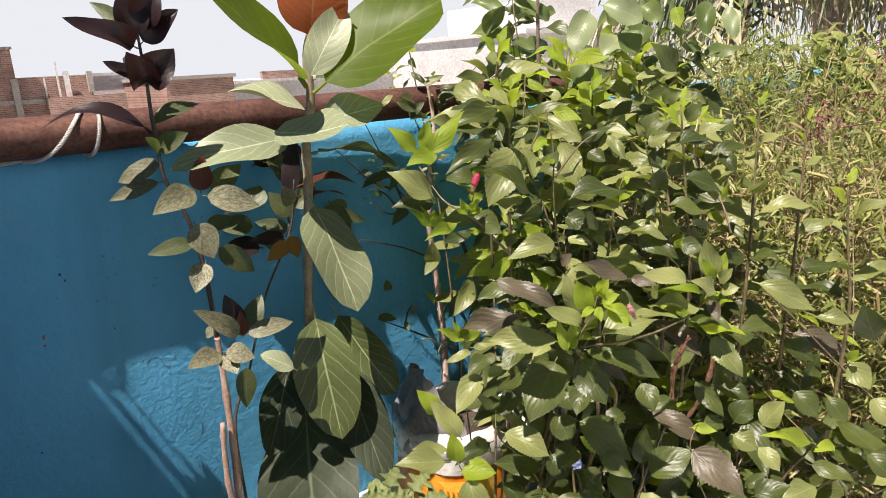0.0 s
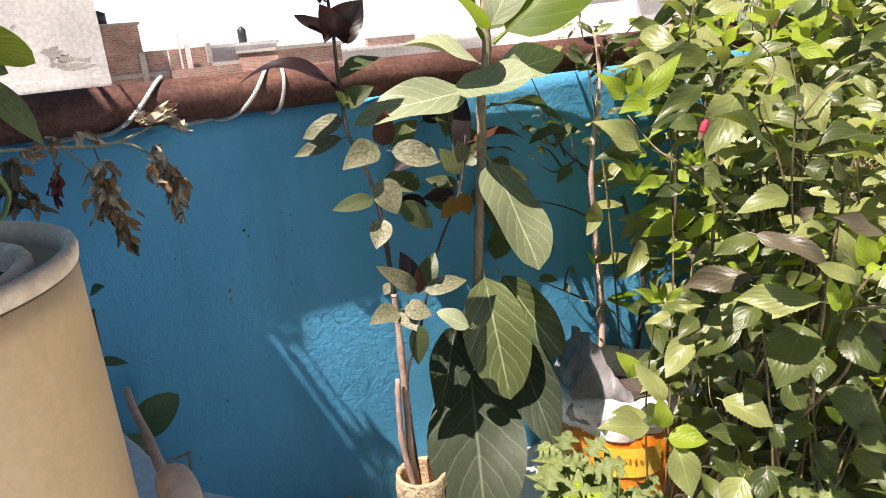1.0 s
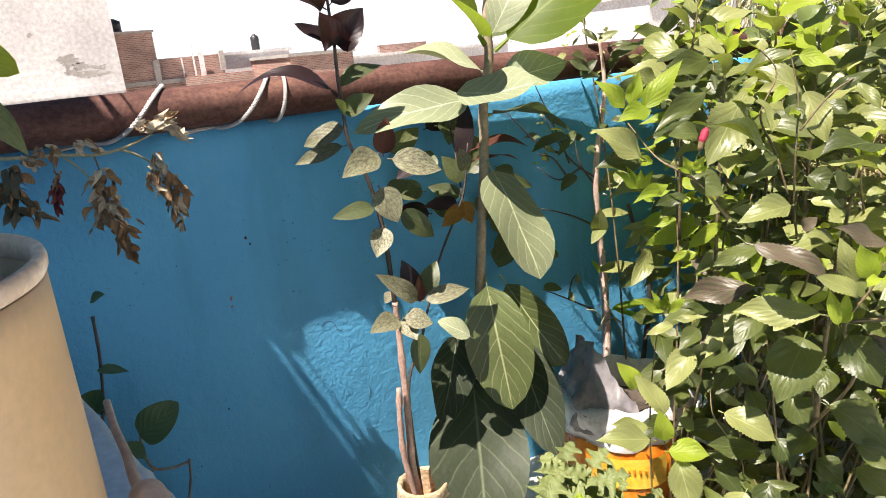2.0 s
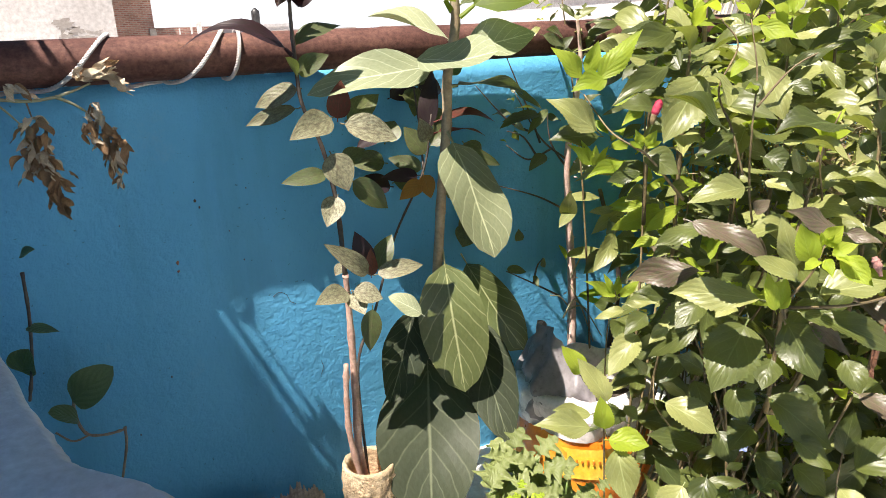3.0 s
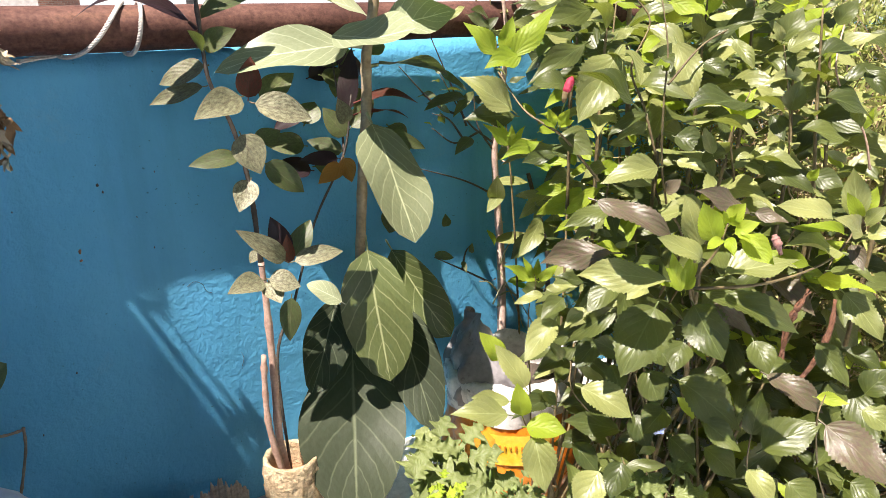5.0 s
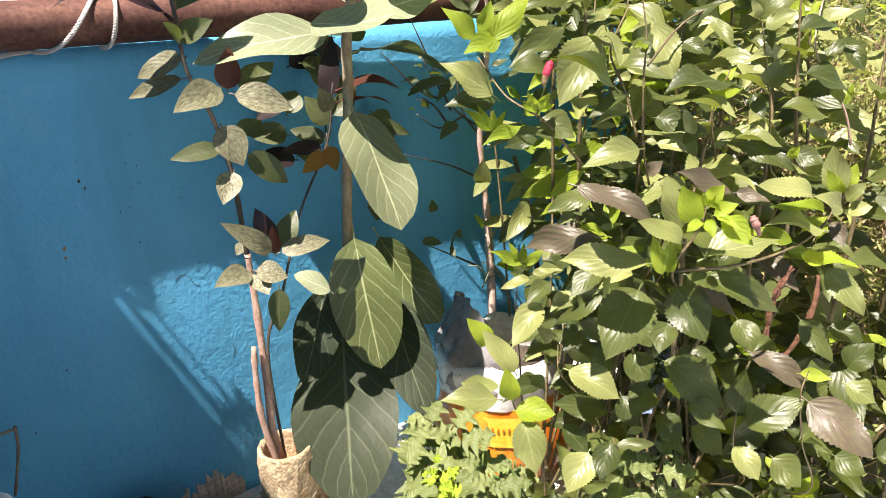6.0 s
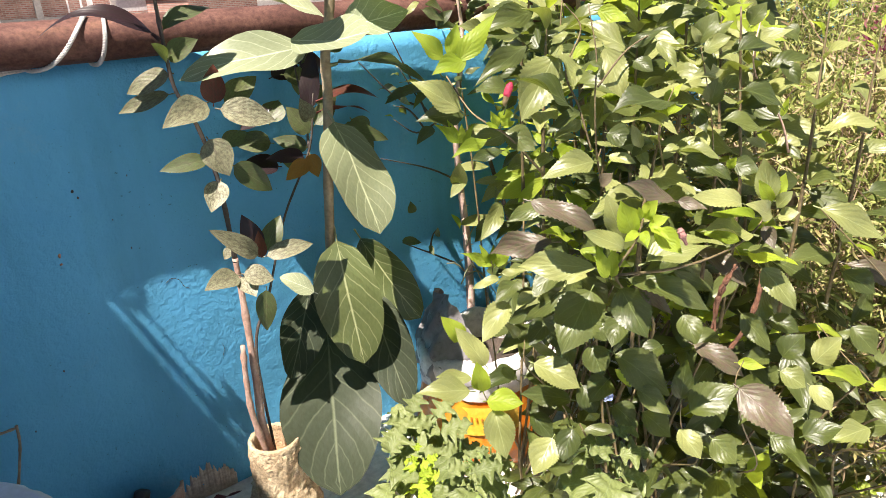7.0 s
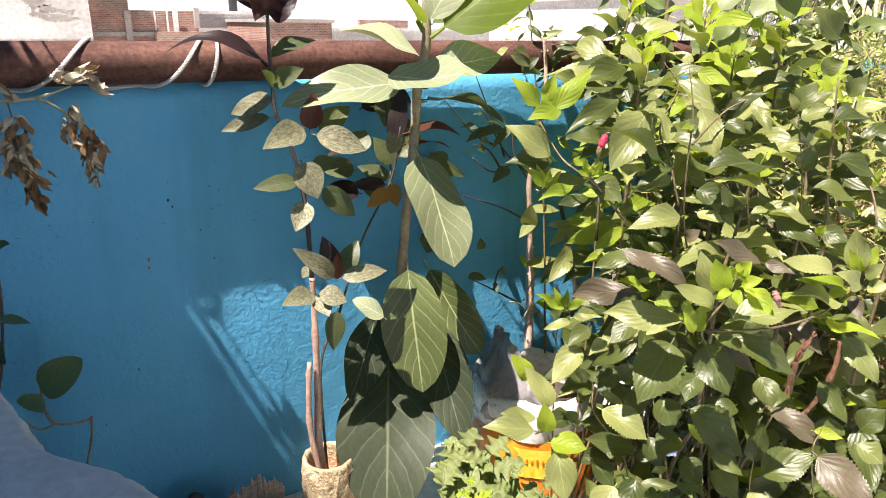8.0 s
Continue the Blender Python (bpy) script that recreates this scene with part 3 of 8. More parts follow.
pipe = thing("pipe", "rusty brown steel pipe tied along the blue parapet", "pipe", (0.2, pipe_y(0.2), PIPE_Z - PIPE_R))
part("pipe_tube", pipe_mesh(), RUST, pipe)
for x in (-0.6, 0.95):
    bracket = box((x - 0.012, pipe_y(x) + 0.02, PIPE_Z - 0.07), (x + 0.012, WALL_Y + 0.03, PIPE_Z - 0.045), 0.002)
    box((x - 0.012, pipe_y(x) - 0.03, PIPE_Z - PIPE_R - 0.006), (x + 0.012, pipe_y(x) + 0.06, PIPE_Z - PIPE_R), 0.002, bracket)
    part("bracket", bracket, RUST, pipe, "", False)


def rope(top, lean, tail):
    """Twisted strands wound round the pipe from under it, up over the top and down behind."""
    r = 0.0042
    ob = thing("rope", "twisted white cotton rope tied round the rusty pipe", "rope", (top, pipe_y(top), PIPE_Z - 0.05), "ropes round the pipe")
    path = []
    for k in range(30):
        a = radians(-110 + 290 * k / 29)
        x = top - lean * max(0.0, 1 - k / 20) ** 1.3
        # front of the pipe is towards -y
        path.append((x, pipe_y(x) - (PIPE_R + r) * math.cos(a), PIPE_Z + (PIPE_R + r) * math.sin(a)))
    if tail:
        path = [(path[0][0] - 0.05, pipe_y(top) + 0.022, PIPE_Z - 0.043)] + path
    fine = smooth_line(path, 6)
    for s in range(3):
        pts = []
        for i, q in enumerate(fine):
            a = i * 0.55 + s * 2.094
            pts.append((q[0] + 0.0017 * math.cos(a), q[1] + 0.0012 * math.sin(a), q[2] + 0.0017 * math.sin(a), 0.0020))
        part("strand", tube(pts, 6, None, 1), ROPE, ob)
    return ob


rope(-0.168, 0.125, True)
rope(0.006, 0.105, True)
rope(0.030, 0.03, False)

# ---- neighbourhood beyond the wall ----


FAR = Vector((0.10, 0.0, -0.29))


def building(name, label, pieces, at):
    at = Vector(at) + Vector((FAR.x, FAR.y, 0))
    ob, first = thing(name, label, "building", at), None
    for pname, lo, hi, mat in pieces:
        low = Vector(lo) + FAR if lo[2] > -7 else Vector(lo) + Vector((FAR.x, FAR.y, 0))
        made = part(pname, box(low, Vector(hi) + FAR, 0.0), mat, first if pname in ("window", "coping", "band", "patch", "cornice") else ob, "", False)
        first = first or made
    return ob


def round_tank(name, label, at, r, h, mat):
    at = Vector(at) + FAR
    ob = thing(name, label, "water tank", at)
    part("body", lathe([(r * 0.98, 0), (r, h * 0.1), (r, h * 0.3), (r * 1.03, h * 0.33), (r, h * 0.36), (r, h * 0.6), (r * 1.03, h * 0.63), (r, h * 0.66), (r, h * 0.85), (r * 0.5, h * 0.97), (r * 0.3, h)], at, 24), mat, ob)
    part("lid", lathe([(r * 0.34, h * 0.97), (r * 0.34, h * 1.04), (0.01, h * 1.06)], at, 20), mat, ob)


white = building("apartment_building", "white plastered house with grey stains and a parapet", [
    ("wall", (-6.0, 14.0, -7), (0.885, 20, 3.6), PLASTER_WHITE), ("cornice", (-6.1, 13.9, 3.6), (0.985, 20.1, 3.75), PLASTER_WHITE),
    ("plinth_band", (-6.0, 13.985, 1.02), (0.885, 14.0, 1.16), PLASTER_WHITE)], (-2.5, 17, -7))
for i, (x, z, w, h) in enumerate(((0.05, 1.60, 0.20, 0.13), (0.24, 1.50, 0.18, 0.08), (0.38, 1.35, 0.26, 0.07), (0.10, 1.42, 0.16, 0.05), (0.55, 1.46, 0.14, 0.06), (-0.42, 2.08, 0.05, 0.05), (-1.3, 2.0, 0.06, 0.4))):
    bm = bmesh.new()
    ring = []
    for a in range(44):
        t = 2 * math.pi * a / 44
        r = 0.75 + 0.75 * noise.noise(Vector((math.cos(t) * 2.6, math.sin(t) * 2.6, i * 3.1)))
        ring.append(bm.verts.new((FAR.x + x + w * r * math.cos(t), 13.997, FAR.z + z + h * r * math.sin(t))))
    bm.faces.new(ring[::-1])
    out = bmesh.ops.extrude_face_region(bm, geom=bm.faces[:])
    for v in out["geom"]:
        if isinstance(v, bmesh.types.BMVert):
            v.co.y += 0.01
    part("peeled_patch", bm, PLASTER_GREY, white, "", False)
building("brick_house", "unplastered red brick house with grey concrete columns", [
    ("wall", (0.80, 14.6, -7), (1.60, 19, 2.02), BRICK), ("column", (1.50, 14.5, -7), (1.61, 14.6, 1.50), PLASTER_GREY),
    ("coping", (0.78, 14.55, 2.02), (1.63, 19, 2.06), PLASTER_GREY), ("parapet", (1.61, 14.62, -7), (2.84, 14.85, 1.52), BRICK),
    ("band", (0.80, 14.56, 1.05), (2.84, 14.6, 1.13), PLASTER_GREY), ("low_wall", (2.0, 14.3, -7), (3.34, 14.5, 1.14), BRICK),
    ("post", (2.02, 14.5, 1.0), (2.045, 14.53, 1.50), PLASTER_WHITE), ("post", (2.24, 14.5, 1.0), (2.27, 14.53, 1.78), PLASTER_WHITE),
    ("post", (2.36, 14.5, 1.0), (2.45, 14.56, 1.60), PLASTER_WHITE), ("corner_post", (2.76, 14.5, 1.2), (2.85, 14.6, 1.58), PLASTER_GREY)], (1.8, 16, -7))
building("white_house", "pale house with a flat roof and parapet", [
    ("wall", (3.3, 17.0, -7), (5.0, 22, 1.50), PLASTER_WHITE),
    ("coping", (3.25, 16.95, 1.50), (5.05, 22, 1.57), PLASTER_WHITE)], (4, 19, -7))
round_tank("water_tank", "black plastic water tank on a flat roof", (1.02, 15.2, 2.06), 0.13, 0.26, BLACK)
round_tank("water_tank", "black plastic water tank on a flat roof", (4.30, 17.4, 1.57), 0.10, 0.36, BLACK)
building("brick_outhouse", "low red brick rooftop room with plaster remains", [
    ("wall", (4.02, 14.0, -7), (5.40, 17, 1.33), BRICK), ("coping", (3.98, 13.95, 1.33), (5.45, 17, 1.40), PLASTER_GREY)], (4.7, 15.5, -7))
building("apartment_building", "low white house with a brick parapet", [
    ("wall", (6.4, 17.0, -7), (11.5, 24, 1.15), PLASTER_WHITE),
    ("coping", (6.3, 16.9, 1.15), (11.6, 24, 1.22), PLASTER_WHITE), ("parapet", (7.4, 16.95, 1.22), (8.8, 17.1, 1.42), BRICK)], (9, 20, -7))
building("apartment_building", "white house with a low roof room", [
    ("wall", (13.0, 13.0, -7), (19, 20, 2.0), PLASTER_WHITE), ("roof_room", (14.5, 14, 2.0), (17, 18, 3.0), PLASTER_WHITE), ("coping", (12.9, 12.9, 2.0), (19.1, 20.1, 2.12), PLASTER_WHITE)], (16, 17, -7))

# ---- by the ledge ----
drum = thing("planter_drum", "cream plastic planter drum with a thick scuffed double rim", "planter", (-0.459, 0.4245, 0.617))
DC = (-0.459, 0.4245, 0.637)
part("body", lathe([(0.0000, -0.0204), (0.0995, -0.0204), (0.1027, -0.0139), (0.1035, 0.1608), (0.1043, 0.2969), (0.1043, 0.3109), (0.1003, 0.3109), (0.0995, 0.2841), (0.0988, 0.1286)], DC, 64, None, 0.008, 3), CREAM, drum)
part("rim", lathe([(0.1044, 0.3120), (0.1057, 0.3141), (0.1060, 0.3184), (0.1049, 0.3216), (0.1013, 0.3216), (0.0997, 0.3184), (0.0997, 0.3098)], DC, 64, None, 0.012, 3), CREAM_RIM, drum, "scuffed greyish rim")
INNER = (DC[0] - 0.001, DC[1] - 0.011, DC[2])
part("inner_pot", lathe([(0.0843, 0.1286), (0.0843, 0.2887), (0.0850, 0.3060), (0.0785, 0.3060), (0.0771, 0.2780), (0.0760, 0.1608), (0.0010, 0.1600)], INNER, 48, None, 0.012, 5), SHADED_POT, drum, "inner pot coloured dark for the shade inside the drum")
part("inner_rim", lathe([(0.0850, 0.3040), (0.0868, 0.3100), (0.0868, 0.3165), (0.0850, 0.3190), (0.0805, 0.3190), (0.0785, 0.3160), (0.0780, 0.3060)], INNER, 48, None, 0.014, 6), CREAM_RIM, drum, "whitish rim of the inner pot")
part("soil", lathe([(0.0985, 0.222), (0.0711, 0.220), (0.0395, 0.222), (0.0008, 0.224)], DC, 32, None, 0.1, 2), SOIL, drum)
hose = thing("hose", "dusty pinkish hose hanging down the cream drum with a nozzle", "hose", (-0.33, 0.5, 0.6))


# ---- ficus plant against the wall ----
ficus = thing("rubber_plant", "tall ficus plant with large pale-veined oval leaves by the blue wall", "plant", (0.27, 1.12, 0.0))
part('stem', tube([(0.280, 1.210, 0.000, 0.0110), (0.331, 1.195, 0.342, 0.0100), (0.319, 1.120, 0.590, 0.0095), (0.322, 1.100, 0.727, 0.0090), (0.337, 1.100, 0.841, 0.0090), (0.342, 1.100, 0.922, 0.0090), (0.361, 1.100, 1.005, 0.0085), (0.361, 1.100, 1.077, 0.0080), (0.377, 1.100, 1.136, 0.0060), (0.386, 1.100, 1.175, 0.0030)], 9, knots=0.1), STEM_TAN, ficus)
leaf(ficus, FICUS_SUNLIT, (0.317, 1.063, 0.832), (0.308, 0.915, 0.646), 0.115, (0.004, -0.781, 0.625), bend=0.4, fold=0.12, seed=1, kind='elliptic', stalk=0.1, wave=0.05)
leaf(ficus, FICUS, (0.327, 1.115, 0.606), (0.319, 1.030, 0.343), 0.129, (-0.477, -0.542, 0.692), bend=0.35, fold=0.2, seed=2, kind='elliptic', stalk=0.1)
leaf(ficus, FICUS, (0.397, 1.167, 0.569), (0.469, 1.054, 0.382), 0.095, (-0.638, -0.742, 0.206), bend=0.5, fold=0.35, seed=3, kind='elliptic', stalk=0.1, wave=0.05)
leaf(ficus, FICUS_SHADED, (0.286, 1.167, 0.484), (0.185, 1.084, 0.338), 0.088, (-0.046, -0.855, 0.517), bend=0.4, fold=0.6, seed=1, kind='elliptic', stalk=0.1, wave=0.09)
leaf(ficus, FICUS_SHADED, (0.316, 1.174, 0.395), (0.215, 0.993, 0.106), 0.197, (-0.450, -0.678, 0.582), bend=0.3, fold=0.2, seed=2, kind='elliptic', stalk=0.1, wave=0.06)
leaf(ficus, FICUS_SHADED, (0.398, 1.146, 0.460), (0.372, 0.973, 0.248), 0.100, (-0.433, -0.671, 0.601), bend=0.35, fold=0.4, seed=3, kind='elliptic', stalk=0.1, wave=0.08)
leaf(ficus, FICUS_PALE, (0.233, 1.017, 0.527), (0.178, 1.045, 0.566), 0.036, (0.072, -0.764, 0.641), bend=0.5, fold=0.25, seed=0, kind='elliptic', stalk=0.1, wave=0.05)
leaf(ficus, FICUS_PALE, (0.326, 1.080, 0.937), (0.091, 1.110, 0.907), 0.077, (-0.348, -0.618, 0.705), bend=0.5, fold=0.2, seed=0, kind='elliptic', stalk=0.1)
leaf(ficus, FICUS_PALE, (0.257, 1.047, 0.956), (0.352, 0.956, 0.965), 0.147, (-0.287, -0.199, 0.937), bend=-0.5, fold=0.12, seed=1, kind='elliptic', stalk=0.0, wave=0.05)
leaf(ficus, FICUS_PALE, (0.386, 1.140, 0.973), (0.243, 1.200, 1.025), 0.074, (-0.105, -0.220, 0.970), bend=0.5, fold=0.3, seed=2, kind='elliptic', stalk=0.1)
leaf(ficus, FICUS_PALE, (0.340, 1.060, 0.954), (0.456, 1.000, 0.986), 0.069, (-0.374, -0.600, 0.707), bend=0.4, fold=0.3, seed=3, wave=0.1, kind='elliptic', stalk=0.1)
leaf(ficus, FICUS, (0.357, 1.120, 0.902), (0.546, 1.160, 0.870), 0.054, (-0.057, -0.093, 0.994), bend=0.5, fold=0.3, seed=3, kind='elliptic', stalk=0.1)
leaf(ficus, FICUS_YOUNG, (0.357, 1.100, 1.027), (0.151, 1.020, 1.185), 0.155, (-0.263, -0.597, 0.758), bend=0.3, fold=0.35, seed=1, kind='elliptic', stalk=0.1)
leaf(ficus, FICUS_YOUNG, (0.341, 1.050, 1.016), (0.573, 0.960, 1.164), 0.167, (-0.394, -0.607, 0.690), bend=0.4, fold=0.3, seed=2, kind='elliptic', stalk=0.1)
leaf(ficus, FICUS_RED, (0.369, 1.090, 1.116), (0.379, 1.060, 1.236), 0.123, (-0.469, -0.872, 0.137), bend=0.2, fold=0.3, seed=2, kind='elliptic')
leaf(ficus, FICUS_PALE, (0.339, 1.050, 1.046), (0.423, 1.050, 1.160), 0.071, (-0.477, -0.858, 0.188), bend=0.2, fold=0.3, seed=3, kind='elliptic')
leaf(ficus, FICUS, (0.379, 1.130, 1.037), (0.524, 1.160, 1.040), 0.054, (-0.196, -0.343, 0.919), bend=0.4, fold=0.3, seed=3, kind='elliptic', stalk=0.1)


# ---- purple-leaved plant in the cement pot ----
croton = thing("potted_plant", "spindly plant with greyish purple leaves in a sandy pot", "plant", (0.14, 1.10, 0.0))
part('stem', tube([(0.135, 1.105, 0.160, 0.0084), (0.122, 1.100, 0.261, 0.0078), (0.125, 1.100, 0.388, 0.0070), (0.126, 1.100, 0.530, 0.0062), (0.125, 1.100, 0.602, 0.0052)], 8, knots=0.22), BARK_PINK, croton)
part('stem', tube([(0.125, 1.100, 0.595, 0.0046), (0.124, 1.110, 0.729, 0.0042), (0.111, 1.120, 0.823, 0.0038), (0.085, 1.120, 0.893, 0.0035), (0.081, 1.120, 0.949, 0.0034), (0.080, 1.120, 1.015, 0.0032), (0.081, 1.120, 1.055, 0.0029), (0.079, 1.120, 1.116, 0.0024), (0.080, 1.120, 1.176, 0.0020)], 8, knots=0.25), BARK_DARK, croton)
part('stem', tube([(0.125, 1.090, 0.160, 0.0064), (0.104, 1.090, 0.287, 0.0062), (0.103, 1.090, 0.366, 0.0056), (0.108, 1.090, 0.439, 0.0050)], 8, knots=0.35), BARK_PINK, croton)
part('stem', tube([(0.140, 1.110, 0.180, 0.0032), (0.141, 1.120, 0.408, 0.0032), (0.186, 1.130, 0.504, 0.0028), (0.242, 1.140, 0.640, 0.0024), (0.313, 1.150, 0.753, 0.0024), (0.334, 1.150, 0.853, 0.0016)], 6, knots=0.2), BARK_DARK, croton)
leaf(croton, CROTON, (0.090, 1.130, 0.918), (0.025, 1.180, 0.891), 0.060, (-0.293, -0.752, 0.590), kind='ovate', stalk=0.08, bend=0.3, seed=1)
leaf(croton, CROTON, (0.085, 1.130, 0.888), (0.008, 1.190, 0.860), 0.042, (-0.265, -0.788, 0.557), kind='ovate', stalk=0.08, bend=0.3, seed=2)
leaf(croton, CROTON, (0.126, 1.090, 0.873), (0.033, 1.040, 0.852), 0.067, (-0.256, -0.861, 0.439), kind='ovate', stalk=0.08, bend=0.3, seed=0)
leaf(croton, CROTON, (0.119, 1.050, 0.867), (0.206, 1.030, 0.834), 0.068, (-0.354, -0.743, 0.568), kind='ovate', stalk=0.08, bend=0.4, seed=3)
leaf(croton, CROTON_RED, (0.130, 1.090, 0.864), (0.138, 1.080, 0.930), 0.055, (-0.319, -0.932, 0.173), kind='ovate', stalk=0.08, bend=0.2, seed=1)
leaf(croton, CROTON_GREEN, (0.154, 1.120, 0.859), (0.228, 1.140, 0.897), 0.061, (-0.322, -0.847, 0.423), kind='ovate', stalk=0.08, bend=0.2, seed=1)
leaf(croton, CROTON_DARK, (0.077, 1.120, 0.970), (-0.082, 1.150, 0.985), 0.052, (-0.087, -0.385, 0.919), kind='ovate', stalk=0.08, bend=1.7, seed=2, fold=0.1)
leaf(croton, CROTON_GREEN, (0.078, 1.120, 0.978), (0.174, 1.140, 1.009), 0.051, (-0.146, -0.455, 0.878), kind='ovate', stalk=0.08, bend=1.2, seed=1, fold=0.1)
leaf(croton, CROTON_GREEN, (0.076, 1.110, 0.942), (0.119, 1.070, 0.967), 0.049, (-0.272, -0.887, 0.373), kind='ovate', stalk=0.08, bend=0.4, seed=3)
leaf(croton, CROTON_GREEN, (0.080, 1.110, 0.940), (0.047, 1.060, 0.968), 0.033, (-0.247, -0.894, 0.373), kind='ovate', stalk=0.08, bend=0.3, seed=0)
leaf(croton, CROTON_GREEN, (0.117, 1.110, 0.777), (0.034, 1.110, 0.772), 0.049, (-0.552, -0.649, 0.523), kind='ovate', stalk=0.08, bend=0.3, seed=2)
leaf(croton, CROTON, (0.102, 1.060, 0.825), (0.121, 1.040, 0.761), 0.073, (-0.276, -0.829, 0.486), kind='ovate', stalk=0.08, bend=0.3, seed=1)
leaf(croton, CROTON_GREEN, (0.140, 1.120, 0.791), (0.195, 1.140, 0.808), 0.044, (-0.298, -0.829, 0.473), kind='ovate', stalk=0.08, bend=0.3, seed=1)
leaf(croton, CROTON_GREEN, (0.129, 1.055, 0.778), (0.193, 1.055, 0.718), 0.061, (-0.304, -0.803, 0.513), kind='ovate', stalk=0.08, bend=0.3, seed=3)
leaf(croton, CROTON, (0.129, 1.110, 0.742), (0.095, 1.090, 0.695), 0.058, (-0.257, -0.810, 0.527), kind='ovate', stalk=0.08, bend=0.3, seed=2)
leaf(croton, CROTON, (0.127, 1.110, 0.620), (0.109, 1.110, 0.601), 0.027, (-0.247, -0.772, 0.586), kind='ovate', stalk=0.08, bend=0.2, seed=2)
leaf(croton, CROTON, (0.165, 1.080, 0.598), (0.077, 1.060, 0.675), 0.053, (-0.259, -0.774, 0.578), kind='ovate', stalk=0.08, bend=0.3, seed=0)
leaf(croton, CROTON, (0.162, 1.065, 0.603), (0.254, 1.055, 0.606), 0.053, (-0.339, -0.658, 0.673), kind='ovate', stalk=0.08, bend=0.4, seed=1)
leaf(croton, CROTON_DARK, (0.168, 1.090, 0.600), (0.152, 1.110, 0.673), 0.055, (-0.298, -0.823, 0.483), kind='ovate', stalk=0.08, bend=0.2, seed=1)
leaf(croton, CROTON_GREEN, (0.176, 1.090, 0.598), (0.221, 1.110, 0.656), 0.056, (-0.323, -0.812, 0.486), kind='ovate', stalk=0.08, bend=0.2, seed=2)
leaf(croton, CROTON_RED, (0.165, 1.080, 0.593), (0.163, 1.070, 0.651), 0.032, (-0.322, -0.862, 0.392), kind='ovate', stalk=0.08, bend=0.2, seed=2)
leaf(croton, CROTON, (0.124, 1.080, 0.577), (0.050, 1.050, 0.581), 0.058, (-0.269, -0.672, 0.690), kind='ovate', stalk=0.08, bend=0.3, seed=3)
leaf(croton, CROTON, (0.118, 1.060, 0.587), (0.167, 1.040, 0.568), 0.056, (-0.302, -0.659, 0.689), kind='ovate', stalk=0.08, bend=0.4, seed=0)
leaf(croton, CROTON, (0.127, 1.080, 0.577), (0.129, 1.030, 0.551), 0.054, (-0.277, -0.698, 0.661), kind='ovate', stalk=0.08, bend=0.4, seed=2)
leaf(croton, CROTON_GREEN, (0.176, 1.110, 0.529), (0.162, 1.110, 0.442), 0.055, (-0.283, -0.773, 0.568), kind='ovate', stalk=0.08, bend=0.3, seed=1)
leaf(croton, CROTON_DARK, (0.077, 1.120, 1.103), (-0.030, 1.090, 1.150), 0.059, (-0.213, -0.932, 0.294), kind='ovate', stalk=0.08, bend=0.5, seed=1, fold=0.55, wave=0.2)
leaf(croton, CROTON_DARK, (0.077, 1.120, 1.116), (0.068, 1.120, 1.201), 0.074, (-0.255, -0.956, 0.144), kind='ovate', stalk=0.08, bend=0.2, seed=2, fold=0.55, wave=0.2)
leaf(croton, CROTON_DARK, (0.080, 1.120, 1.109), (0.143, 1.100, 1.159), 0.059, (-0.276, -0.916, 0.291), kind='ovate', stalk=0.08, bend=0.5, seed=3, fold=0.55, wave=0.2)
leaf(croton, CROTON_DARK, (0.082, 1.120, 1.125), (0.112, 1.100, 1.208), 0.070, (-0.275, -0.951, 0.138), kind='ovate', stalk=0.08, bend=0.2, seed=3, fold=0.55, wave=0.2)
leaf(croton, CROTON_GREEN, (0.083, 1.130, 1.126), (0.029, 1.170, 1.178), 0.040, (-0.230, -0.932, 0.280), kind='ovate', stalk=0.08, bend=0.5, seed=0)
leaf(croton, CROTON_DARK, (0.076, 1.110, 1.046), (0.118, 1.070, 1.098), 0.082, (-0.276, -0.938, 0.209), kind='ovate', stalk=0.08, bend=0.3, seed=1, fold=0.55, wave=0.2)
leaf(croton, CROTON_DARK, (0.076, 1.110, 1.046), (0.043, 1.060, 1.098), 0.069, (-0.249, -0.946, 0.208), kind='ovate', stalk=0.08, bend=0.3, seed=2, fold=0.55, wave=0.2)
leaf(croton, CROTON_DARK, (0.080, 1.120, 1.050), (0.020, 1.120, 1.086), 0.040, (-0.226, -0.915, 0.335), kind='ovate', stalk=0.08, bend=0.5, seed=0, fold=0.55, wave=0.2)
leaf(croton, CROTON_DARK, (0.306, 1.150, 0.744), (0.226, 1.150, 0.751), 0.042, (-0.349, -0.793, 0.499), kind='ovate', stalk=0.08, bend=0.3, seed=1)
leaf(croton, CROTON_GREEN, (0.320, 1.160, 0.751), (0.260, 1.190, 0.775), 0.049, (-0.359, -0.796, 0.487), kind='ovate', stalk=0.08, bend=0.3, seed=2)
leaf(croton, ORANGE_LEAF, (0.306, 1.140, 0.736), (0.247, 1.120, 0.711), 0.047, (-0.378, -0.827, 0.416), kind='ovate', stalk=0.08, bend=0.3, seed=2)
leaf(croton, ORANGE_LEAF, (0.307, 1.140, 0.750), (0.310, 1.120, 0.705), 0.045, (-0.399, -0.820, 0.411), kind='ovate', stalk=0.08, bend=0.3, seed=1)
leaf(croton, CROTON_GREEN, (0.326, 1.160, 0.776), (0.290, 1.180, 0.831), 0.059, (-0.376, -0.802, 0.464), kind='ovate', stalk=0.08, bend=0.3, seed=1)
